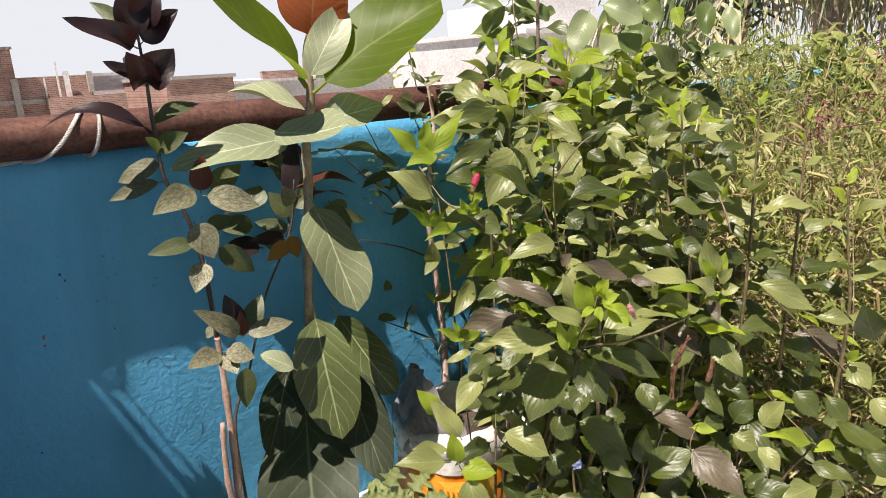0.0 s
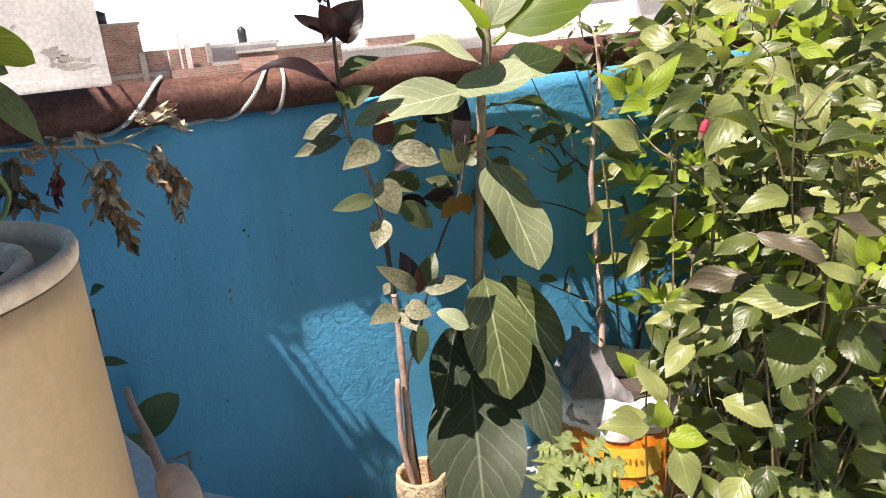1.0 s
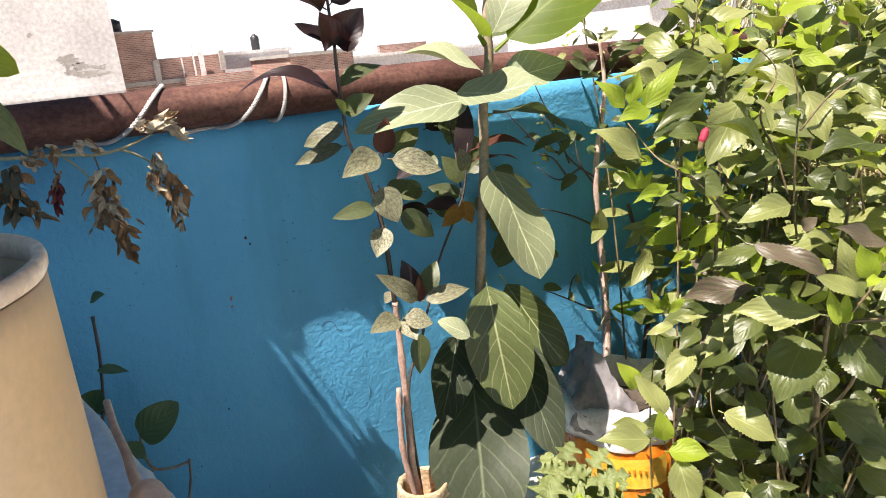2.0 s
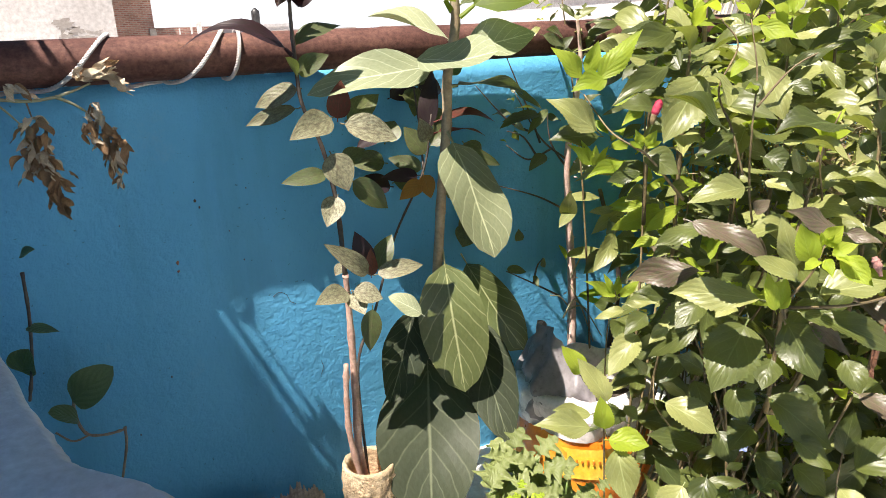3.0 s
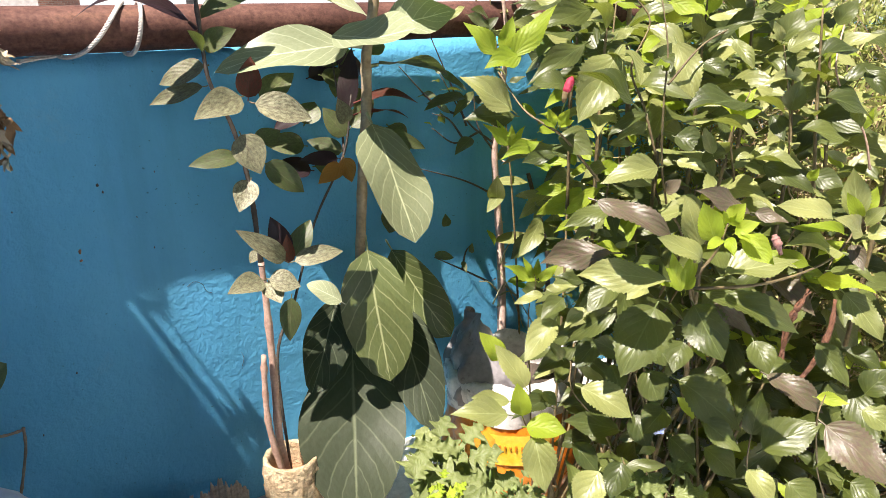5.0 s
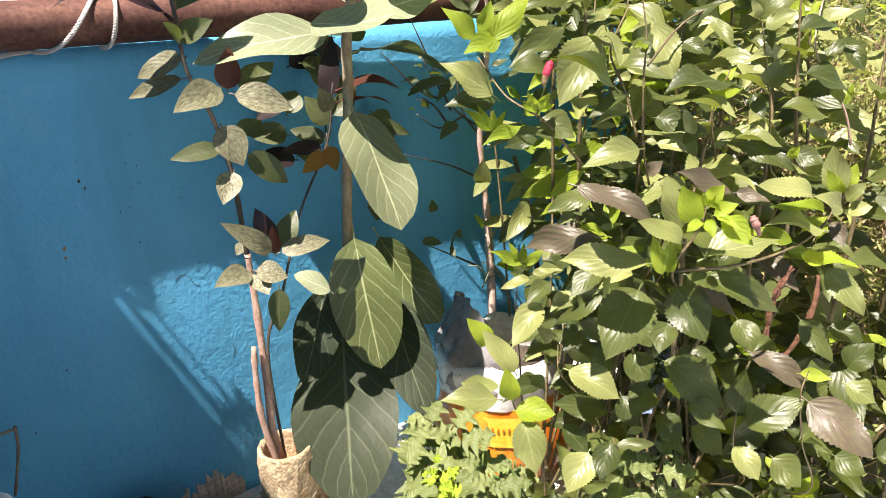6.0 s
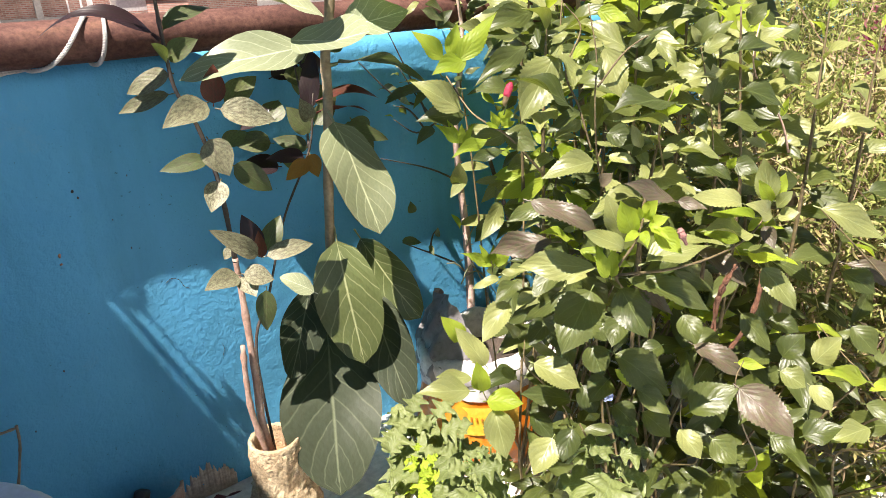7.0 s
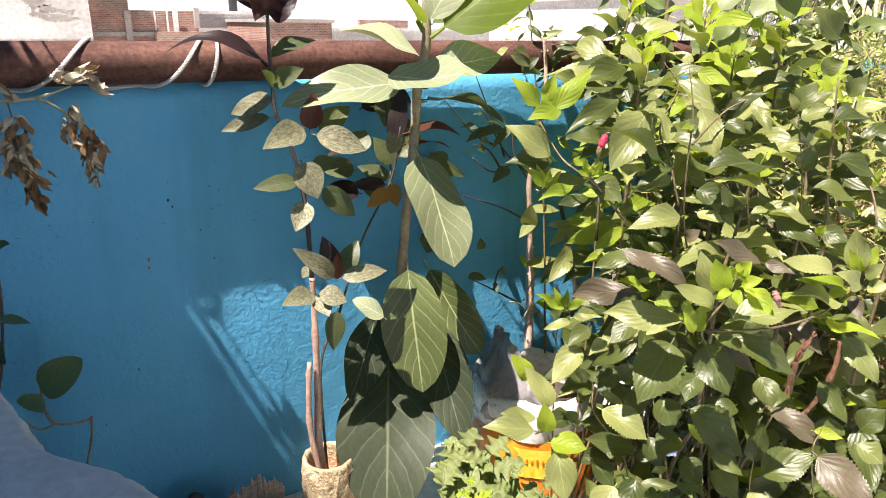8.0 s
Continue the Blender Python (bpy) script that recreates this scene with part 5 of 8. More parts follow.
hib(hibiscus_tall, HIB, (0.517, 0.460, 0.872), (0.518, 0.455, 0.909), 0.029, (-0.89, -0.46, -0.02), 0.2, 0.3, 2)
hib(hibiscus_tall, HIB, (0.567, 0.457, 0.886), (0.595, 0.409, 0.861), 0.056, (0.00, -0.46, 0.89), 0.9, 0.3, 3)
hib(hibiscus_tall, HIB_SUNLIT, (0.610, 0.438, 0.878), (0.594, 0.419, 0.853), 0.020, (-0.69, -0.31, 0.66), 0.3, 0.3, 4)
hib(hibiscus_tall, HIB, (0.535, 0.463, 0.850), (0.573, 0.414, 0.838), 0.037, (-0.05, -0.27, 0.96), 0.7, 0.3, 5)
hib(hibiscus_tall, HIB, (0.519, 0.483, 0.871), (0.510, 0.458, 0.842), 0.020, (-0.68, -0.43, 0.59), 0.4, 0.3, 6)
hib(hibiscus_tall, HIB_SUNLIT, (0.522, 0.470, 0.844), (0.506, 0.451, 0.819), 0.013, (-0.72, -0.27, 0.64), 0.2, 0.3, 7)
hib(hibiscus_tall, HIB_SUNLIT, (0.421, 0.482, 0.834), (0.406, 0.487, 0.867), 0.016, (-0.68, -0.70, -0.21), 0.2, 0.3, 0)
hib(hibiscus_tall, HIB_SUNLIT, (0.385, 0.505, 0.831), (0.400, 0.473, 0.824), 0.020, (-0.61, -0.43, 0.66), 0.5, 0.3, 1)
hib(hibiscus_tall, HIB_SUNLIT, (0.443, 0.466, 0.830), (0.482, 0.418, 0.823), 0.032, (-0.09, -0.21, 0.97), 0.6, 0.3, 2)
hib(hibiscus_tall, HIB, (0.398, 0.519, 0.854), (0.411, 0.486, 0.844), 0.034, (-0.61, -0.46, 0.64), 0.5, 0.3, 3)
hib(hibiscus_tall, HIB, (0.452, 0.489, 0.839), (0.413, 0.491, 0.826), 0.026, (-0.29, -0.48, 0.83), 0.5, 0.3, 4)
hib(hibiscus_tall, HIB, (0.501, 0.567, 0.923), (0.509, 0.538, 0.911), 0.029, (-0.67, -0.43, 0.61), 0.5, 0.3, 5)
hib(hibiscus_tall, HIB_SUNLIT, (0.483, 0.478, 0.831), (0.450, 0.475, 0.818), 0.019, (-0.33, -0.40, 0.86), 0.4, 0.3, 6)
hib(hibiscus_tall, HIB, (0.458, 0.455, 0.827), (0.487, 0.405, 0.799), 0.032, (-0.54, -0.63, 0.56), 0.6, 0.3, 7)
hib(hibiscus_tall, HIB, (0.522, 0.430, 0.809), (0.534, 0.399, 0.799), 0.030, (-0.63, -0.45, 0.64), 0.5, 0.3, 0)
hib(hibiscus_tall, HIB_YOUNG, (0.508, 0.425, 0.804), (0.506, 0.414, 0.822), 0.014, (-0.96, -0.19, -0.21), 0.2, 0.3, 1)
hib(hibiscus_tall, HIB, (0.681, 0.468, 0.911), (0.679, 0.438, 0.880), 0.027, (-0.74, -0.45, 0.49), 0.5, 0.3, 2)
hib(hibiscus_tall, HIB_SUNLIT, (0.620, 0.440, 0.806), (0.586, 0.451, 0.824), 0.021, (-0.02, -0.87, 0.50), 0.5, 0.3, 3)
hib(hibiscus_tall, HIB_YOUNG, (0.644, 0.439, 0.842), (0.643, 0.432, 0.871), 0.010, (-0.93, -0.34, -0.11), 0.3, 0.3, 4)
hib(hibiscus_tall, HIB, (0.689, 0.479, 0.949), (0.688, 0.453, 0.932), 0.035, (-0.22, -0.54, 0.81), 0.7, 0.3, 5)
hib(hibiscus, HIB_SUNLIT, (0.261, 0.374, 0.792), (0.247, 0.385, 0.841), 0.026, (-0.72, -0.70, -0.05), 0.3, 0.3, 6)
hib(hibiscus, HIB_YOUNG, (0.255, 0.358, 0.804), (0.240, 0.364, 0.840), 0.024, (-0.68, -0.71, -0.17), 0.3, 0.3, 7)
hib(hibiscus, HIB_YOUNG, (0.266, 0.356, 0.817), (0.268, 0.344, 0.838), 0.022, (-1.00, -0.06, 0.07), 0.4, 0.3, 0)
hib(hibiscus, HIB_YOUNG, (0.258, 0.341, 0.815), (0.263, 0.312, 0.798), 0.023, (-0.59, -0.47, 0.65), 0.5, 0.3, 1)
hib(hibiscus, HIB_YOUNG, (0.268, 0.359, 0.814), (0.250, 0.361, 0.833), 0.013, (-0.36, -0.88, -0.31), 0.2, 0.3, 2)
hib(hibiscus, HIB_YOUNG, (0.258, 0.347, 0.814), (0.265, 0.329, 0.827), 0.014, (-0.87, 0.03, 0.50), 0.4, 0.3, 3)
hib(hibiscus, HIB_YOUNG, (0.251, 0.346, 0.814), (0.239, 0.331, 0.804), 0.011, (-0.46, -0.19, 0.87), 0.5, 0.3, 4)
hib(hibiscus, HIB_YOUNG, (0.252, 0.341, 0.819), (0.253, 0.318, 0.812), 0.011, (-0.61, -0.29, 0.74), 0.5, 0.3, 5)
hib(hibiscus, HIB_YOUNG, (0.256, 0.353, 0.809), (0.231, 0.350, 0.807), 0.012, (0.01, -0.40, 0.92), 0.4, 0.3, 6)
hib(hibiscus, HIB_YOUNG, (0.263, 0.353, 0.820), (0.256, 0.344, 0.833), 0.007, (-0.84, -0.14, -0.53), 0.2, 0.3, 7)
hib(hibiscus, HIB_YOUNG, (0.260, 0.349, 0.821), (0.255, 0.337, 0.830), 0.006, (-0.96, 0.26, -0.12), 0.2, 0.3, 0)
hib(hibiscus, HIB_YOUNG, (0.256, 0.345, 0.819), (0.252, 0.327, 0.817), 0.007, (-0.58, -0.02, 0.82), 0.3, 0.3, 1)
hib(hibiscus, HIB_YOUNG, (0.265, 0.357, 0.818), (0.252, 0.353, 0.834), 0.006, (-0.47, -0.67, -0.57), 0.2, 0.3, 2)
hib(hibiscus, HIB_SUNLIT, (0.262, 0.371, 0.784), (0.221, 0.389, 0.809), 0.027, (-0.06, -0.84, 0.54), 0.5, 0.3, 3)
hib(hibiscus, HIB_YOUNG, (0.244, 0.377, 0.756), (0.233, 0.382, 0.796), 0.015, (-0.70, -0.71, -0.11), 0.2, 0.3, 4)
hib(hibiscus, HIB_YOUNG, (0.251, 0.379, 0.755), (0.249, 0.375, 0.791), 0.016, (-0.83, -0.55, -0.08), 0.2, 0.6, 5)
hib(hibiscus, HIB_SUNLIT, (0.279, 0.370, 0.764), (0.330, 0.325, 0.783), 0.038, (-0.31, 0.03, 0.95), 0.4, 0.3, 6)
hib(hibiscus, HIB_SUNLIT, (0.258, 0.394, 0.759), (0.208, 0.464, 0.755), 0.036, (-0.57, -0.37, 0.74), 0.6, 0.3, 7)
hib(hibiscus, HIB_BRONZE, (0.306, 0.498, 0.747), (0.271, 0.584, 0.717), 0.035, (-0.75, -0.06, 0.66), 0.6, 0.3, 0)
hib(hibiscus, HIB_BRONZE, (0.199, 0.445, 0.833), (0.243, 0.390, 0.801), 0.030, (-0.40, -0.68, 0.61), 0.9, 0.3, 1)
hib(hibiscus, HIB, (0.298, 0.498, 0.797), (0.238, 0.513, 0.783), 0.028, (-0.32, -0.55, 0.77), 0.7, 0.3, 2)
hib(hibiscus, HIB_BRONZE, (0.417, 0.426, 0.783), (0.359, 0.457, 0.812), 0.026, (-0.16, -0.81, 0.56), 0.6, 0.3, 3)
hib(hibiscus, HIB_BRONZE, (0.406, 0.423, 0.789), (0.421, 0.391, 0.782), 0.017, (-0.59, -0.43, 0.68), 0.6, 0.3, 4)
hib(hibiscus, HIB_BRONZE, (0.371, 0.500, 0.797), (0.376, 0.486, 0.816), 0.019, (-0.98, -0.05, 0.20), 0.4, 0.3, 5)
hib(hibiscus, HIB_SUNLIT, (0.415, 0.345, 0.800), (0.358, 0.371, 0.816), 0.032, (-0.14, -0.73, 0.67), 0.4, 0.3, 6)
hib(hibiscus, HIB_SUNLIT, (0.475, 0.344, 0.770), (0.437, 0.359, 0.793), 0.025, (-0.06, -0.87, 0.48), 0.4, 0.3, 7)
hib(hibiscus, HIB_SUNLIT, (0.503, 0.365, 0.775), (0.493, 0.375, 0.830), 0.032, (-0.86, -0.50, -0.07), 0.3, 0.3, 0)
hib(hibiscus, HIB_YOUNG, (0.500, 0.362, 0.778), (0.479, 0.369, 0.809), 0.017, (-0.66, -0.70, -0.28), 0.3, 0.3, 1)
hib(hibiscus, HIB_YOUNG, (0.451, 0.349, 0.775), (0.392, 0.374, 0.788), 0.019, (-0.14, -0.68, 0.72), 0.6, 0.3, 2)
hib(hibiscus, HIB_SUNLIT, (0.438, 0.340, 0.761), (0.373, 0.369, 0.775), 0.036, (0.10, -0.22, 0.97), 0.4, 0.3, 3)
hib(hibiscus, HIB_SUNLIT, (0.497, 0.356, 0.773), (0.503, 0.342, 0.796), 0.019, (-0.96, -0.00, 0.27), 0.4, 0.3, 4)
hib(hibiscus, HIB_YOUNG, (0.508, 0.363, 0.779), (0.511, 0.356, 0.812), 0.018, (-0.95, -0.32, 0.02), 0.3, 0.3, 5)
hib(hibiscus, HIB_SUNLIT, (0.495, 0.353, 0.763), (0.503, 0.332, 0.773), 0.021, (-0.79, -0.04, 0.61), 0.5, 0.3, 6)
hib(hibiscus, HIB, (0.257, 0.375, 0.758), (0.305, 0.307, 0.729), 0.031, (-0.43, -0.58, 0.69), 0.9, 0.3, 7)
hib(hibiscus, HIB, (0.274, 0.389, 0.741), (0.273, 0.351, 0.695), 0.047, (-0.73, -0.53, 0.44), 0.5, 0.3, 0)
hib(hibiscus, HIB_BRONZE, (0.279, 0.375, 0.747), (0.292, 0.336, 0.719), 0.019, (-0.50, -0.61, 0.61), 0.7, 0.3, 1)
hib(hibiscus, HIB, (0.297, 0.440, 0.715), (0.236, 0.430, 0.657), 0.064, (-0.55, -0.53, 0.65), 0.6, 0.3, 2)
hib(hibiscus, HIB_SUNLIT, (0.504, 0.372, 0.700), (0.515, 0.326, 0.653), 0.038, (-0.61, -0.63, 0.47), 0.6, 0.3, 3)
hib(hibiscus, HIB, (0.333, 0.385, 0.733), (0.350, 0.366, 0.762), 0.019, (-0.89, -0.14, 0.44), 0.4, 0.3, 4)
hib(hibiscus, HIB_BRONZE, (0.482, 0.360, 0.758), (0.472, 0.338, 0.737), 0.019, (-0.68, -0.35, 0.65), 0.5, 0.3, 5)
hib(hibiscus, HIB, (0.475, 0.376, 0.725), (0.500, 0.337, 0.718), 0.036, (-0.09, -0.22, 0.97), 0.6, 0.3, 6)
hib(hibiscus, HIB, (0.310, 0.505, 0.711), (0.267, 0.505, 0.688), 0.035, (-0.42, -0.45, 0.79), 0.5, 0.3, 7)
hib(hibiscus, HIB_SUNLIT, (0.322, 0.474, 0.715), (0.289, 0.473, 0.707), 0.024, (-0.22, -0.44, 0.87), 0.5, 0.3, 0)
hib(hibiscus, HIB_SUNLIT, (0.332, 0.569, 0.656), (0.296, 0.567, 0.637), 0.018, (-0.39, -0.45, 0.80), 0.5, 0.3, 1)
hib(hibiscus, HIB, (0.342, 0.612, 0.651), (0.301, 0.611, 0.629), 0.029, (-0.41, -0.47, 0.78), 0.5, 0.3, 2)
hib(hibiscus, HIB_SUNLIT, (0.329, 0.611, 0.629), (0.274, 0.609, 0.582), 0.043, (-0.56, -0.47, 0.68), 0.4, 0.3, 3)
hib(hibiscus, HIB_YOUNG, (0.388, 0.711, 0.627), (0.340, 0.735, 0.655), 0.016, (-0.07, -0.81, 0.58), 0.4, 0.3, 4)
hib(hibiscus, HIB_YOUNG, (0.385, 0.713, 0.627), (0.349, 0.726, 0.646), 0.014, (0.03, -0.81, 0.58), 0.3, 0.3, 5)
hib(hibiscus, HIB_YOUNG, (0.384, 0.714, 0.628), (0.366, 0.723, 0.666), 0.012, (-0.45, -0.90, -0.01), 0.2, 0.3, 6)
hib(hibiscus, HIB_YOUNG, (0.385, 0.713, 0.628), (0.383, 0.710, 0.664), 0.014, (-0.68, -0.73, -0.09), 0.2, 0.3, 7)
hib(hibiscus, HIB_YOUNG, (0.380, 0.705, 0.630), (0.398, 0.685, 0.659), 0.017, (-0.84, -0.51, 0.19), 0.3, 0.3, 0)
hib(hibiscus, HIB_SUNLIT, (0.370, 0.685, 0.629), (0.401, 0.649, 0.637), 0.015, (-0.59, -0.35, 0.73), 0.3, 0.3, 1)
hib(hibiscus, HIB_SUNLIT, (0.379, 0.688, 0.619), (0.331, 0.699, 0.613), 0.021, (-0.22, -0.55, 0.80), 0.4, 0.3, 2)
hib(hibiscus, HIB_SUNLIT, (0.271, 0.623, 0.502), (0.197, 0.658, 0.515), 0.041, (-0.14, -0.58, 0.81), 0.4, 0.3, 3)
hib(hibiscus, HIB_YOUNG, (0.274, 0.609, 0.503), (0.267, 0.615, 0.554), 0.032, (-0.55, -0.83, 0.03), 0.2, 0.3, 4)
hib(hibiscus, HIB_YOUNG, (0.271, 0.607, 0.494), (0.307, 0.565, 0.497), 0.044, (-0.46, -0.33, 0.82), 0.5, 0.3, 5)
hib(hibiscus, HIB_SUNLIT, (0.298, 0.627, 0.525), (0.266, 0.656, 0.591), 0.039, (-0.17, -0.93, 0.33), 0.4, 0.3, 6)
hib(hibiscus, HIB_YOUNG, (0.294, 0.677, 0.546), (0.269, 0.693, 0.592), 0.035, (-0.09, -0.95, 0.29), 0.4, 0.3, 7)
hib(hibiscus, HIB_SUNLIT, (0.296, 0.655, 0.497), (0.242, 0.677, 0.510), 0.029, (-0.06, -0.62, 0.78), 0.4, 0.3, 0)
hib(hibiscus, HIB_SUNLIT, (0.275, 0.592, 0.496), (0.266, 0.553, 0.433), 0.051, (-0.55, -0.67, 0.50), 0.5, 0.3, 1)
hib(hibiscus, HIB_SUNLIT, (0.304, 0.552, 0.568), (0.342, 0.496, 0.540), 0.050, (-0.32, -0.59, 0.74), 0.5, 0.3, 2)
hib(hibiscus, HIB, (0.353, 0.507, 0.537), (0.349, 0.476, 0.504), 0.038, (-0.50, -0.61, 0.61), 0.5, 0.3, 3)
hib(hibiscus, HIB, (0.368, 0.529, 0.492), (0.299, 0.565, 0.514), 0.039, (-0.08, -0.62, 0.78), 0.5, 0.3, 4)
hib(hibiscus, HIB_SUNLIT, (0.310, 0.510, 0.476), (0.267, 0.503, 0.436), 0.047, (-0.59, -0.39, 0.71), 0.5, 0.3, 5)
hib(hibiscus, HIB, (0.319, 0.487, 0.498), (0.288, 0.475, 0.464), 0.038, (-0.55, -0.47, 0.68), 0.4, 0.3, 6)
hib(hibiscus, HIB, (0.366, 0.575, 0.600), (0.324, 0.573, 0.574), 0.037, (-0.46, -0.42, 0.78), 0.5, 0.3, 7)
hib(hibiscus, HIB, (0.369, 0.543, 0.590), (0.334, 0.558, 0.616), 0.037, (0.04, -0.85, 0.53), 0.5, 0.3, 0)
hib(hibiscus, HIB_SUNLIT, (0.349, 0.618, 0.556), (0.327, 0.627, 0.589), 0.019, (-0.03, -0.97, 0.25), 0.4, 0.3, 1)
hib(hibiscus, HIB, (0.342, 0.482, 0.645), (0.345, 0.452, 0.623), 0.040, (-0.50, -0.54, 0.68), 0.5, 0.3, 2)
hib(hibiscus, HIB, (0.346, 0.489, 0.606), (0.341, 0.459, 0.572), 0.042, (-0.53, -0.60, 0.60), 0.5, 0.3, 3)
hib(hibiscus, HIB, (0.371, 0.560, 0.574), (0.364, 0.533, 0.542), 0.032, (-0.52, -0.58, 0.62), 0.5, 0.3, 4)
hib(hibiscus, HIB_SUNLIT, (0.375, 0.569, 0.540), (0.338, 0.585, 0.566), 0.019, (0.06, -0.81, 0.59), 0.4, 0.3, 5)
hib(hibiscus, HIB, (0.365, 0.469, 0.558), (0.327, 0.467, 0.537), 0.041, (-0.43, -0.35, 0.83), 0.5, 0.3, 6)
hib(hibiscus, HIB, (0.324, 0.575, 0.471), (0.335, 0.535, 0.439), 0.033, (-0.35, -0.64, 0.68), 0.5, 0.3, 7)
hib(hibiscus, HIB_SUNLIT, (0.331, 0.637, 0.511), (0.333, 0.612, 0.498), 0.021, (-0.40, -0.44, 0.80), 0.4, 0.3, 0)
hib(hibiscus, HIB, (0.308, 0.426, 0.637), (0.343, 0.365, 0.592), 0.050, (-0.36, -0.68, 0.64), 0.5, 0.3, 1)
hib(hibiscus, HIB_YOUNG, (0.335, 0.411, 0.585), (0.312, 0.420, 0.614), 0.021, (0.04, -0.95, 0.31), 0.4, 0.3, 2)
hib(hibiscus, HIB, (0.313, 0.395, 0.603), (0.329, 0.355, 0.578), 0.028, (-0.41, -0.60, 0.69), 0.5, 0.3, 3)
hib(hibiscus, HIB, (0.352, 0.360, 0.581), (0.357, 0.360, 0.636), 0.027, (-0.89, -0.46, 0.08), 0.3, 0.3, 4)
hib(hibiscus, HIB, (0.346, 0.349, 0.574), (0.390, 0.315, 0.610), 0.044, (-0.69, -0.15, 0.71), 0.5, 0.3, 5)
hib(hibiscus, HIB_BRONZE, (0.399, 0.387, 0.629), (0.431, 0.333, 0.595), 0.035, (-0.40, -0.64, 0.65), 0.6, 0.3, 6)
hib(hibiscus, HIB_BRONZE, (0.346, 0.299, 0.638), (0.357, 0.238, 0.601), 0.049, (-0.53, -0.51, 0.68), 0.7, 0.3, 7)
hib(hibiscus, HIB_SUNLIT, (0.350, 0.361, 0.551), (0.353, 0.329, 0.523), 0.032, (-0.50, -0.59, 0.64), 0.4, 0.3, 0)
hib(hibiscus, HIB, (0.354, 0.323, 0.557), (0.360, 0.292, 0.536), 0.039, (-0.48, -0.54, 0.69), 0.5, 0.3, 1)
hib(hibiscus, HIB, (0.501, 0.329, 0.591), (0.518, 0.313, 0.626), 0.036, (-0.91, -0.04, 0.42), 0.4, 0.3, 2)
hib(hibiscus, HIB_SUNLIT, (0.495, 0.328, 0.580), (0.505, 0.297, 0.567), 0.035, (-0.52, -0.47, 0.72), 0.4, 0.3, 3)
hib(hibiscus, HIB, (0.507, 0.392, 0.632), (0.516, 0.349, 0.587), 0.034, (-0.58, -0.64, 0.51), 0.5, 0.3, 4)
hib(hibiscus, HIB, (0.416, 0.410, 0.653), (0.411, 0.382, 0.623), 0.036, (-0.62, -0.52, 0.59), 0.5, 0.3, 5)
hib(hibiscus, HIB_YOUNG, (0.420, 0.341, 0.614), (0.435, 0.312, 0.614), 0.015, (-0.55, -0.28, 0.79), 0.4, 0.3, 6)
hib(hibiscus, HIB, (0.349, 0.411, 0.547), (0.362, 0.374, 0.523), 0.037, (-0.41, -0.58, 0.70), 0.5, 0.3, 7)
hib(hibiscus, HIB, (0.482, 0.399, 0.608), (0.438, 0.403, 0.593), 0.033, (-0.34, -0.32, 0.89), 0.5, 0.3, 0)
hib(hibiscus, HIB, (0.551, 0.379, 0.609), (0.570, 0.343, 0.598), 0.035, (-0.50, -0.49, 0.72), 0.5, 0.3, 1)
hib(hibiscus, HIB, (0.528, 0.356, 0.577), (0.484, 0.362, 0.568), 0.029, (-0.23, -0.32, 0.92), 0.5, 0.3, 2)
hib(hibiscus, HIB, (0.351, 0.455, 0.534), (0.360, 0.422, 0.513), 0.037, (-0.43, -0.56, 0.71), 0.5, 0.3, 3)
hib(hibiscus, HIB_SUNLIT, (0.324, 0.448, 0.534), (0.296, 0.448, 0.535), 0.013, (0.02, -0.37, 0.93), 0.4, 0.3, 4)
hib(hibiscus, HIB, (0.463, 0.334, 0.542), (0.429, 0.332, 0.530), 0.020, (-0.33, -0.22, 0.92), 0.5, 0.3, 5)
hib(hibiscus, HIB, (0.357, 0.450, 0.653), (0.328, 0.439, 0.627), 0.034, (-0.54, -0.38, 0.75), 0.5, 0.3, 6)
hib(hibiscus, HIB, (0.406, 0.424, 0.608), (0.365, 0.429, 0.599), 0.031, (-0.23, -0.38, 0.90), 0.5, 0.3, 7)
hib(hibiscus, HIB, (0.451, 0.308, 0.521), (0.461, 0.277, 0.509), 0.035, (-0.48, -0.45, 0.75), 0.5, 0.3, 0)
hib(hibiscus_side, HIB, (0.654, 0.229, 0.686), (0.635, 0.243, 0.739), 0.048, (-0.83, -0.53, -0.16), 0.3, 0.3, 1)
hib(hibiscus_side, HIB_SUNLIT, (0.529, 0.331, 0.775), (0.569, 0.268, 0.740), 0.033, (-0.48, -0.64, 0.60), 0.6, 0.3, 2)
hib(hibiscus_side, HIB, (0.614, 0.317, 0.774), (0.657, 0.262, 0.771), 0.044, (-0.12, -0.15, 0.98), 0.7, 0.3, 3)
hib(hibiscus_side, HIB_SUNLIT, (0.482, 0.285, 0.612), (0.499, 0.265, 0.647), 0.037, (-0.90, -0.01, 0.43), 0.4, 0.3, 4)
hib(hibiscus_side, HIB_YOUNG, (0.531, 0.240, 0.589), (0.465, 0.279, 0.611), 0.021, (-0.11, -0.63, 0.77), 0.5, 0.3, 5)
hib(hibiscus_side, HIB_SUNLIT, (0.456, 0.276, 0.603), (0.459, 0.247, 0.581), 0.027, (-0.55, -0.53, 0.65), 0.5, 0.3, 6)
hib(hibiscus_side, HIB, (0.517, 0.243, 0.567), (0.543, 0.198, 0.553), 0.028, (-0.43, -0.49, 0.76), 0.6, 0.3, 7)
hib(hibiscus_side, HIB_SUNLIT, (0.640, 0.300, 0.706), (0.663, 0.261, 0.702), 0.028, (-0.56, -0.40, 0.73), 0.5, 0.3, 0)
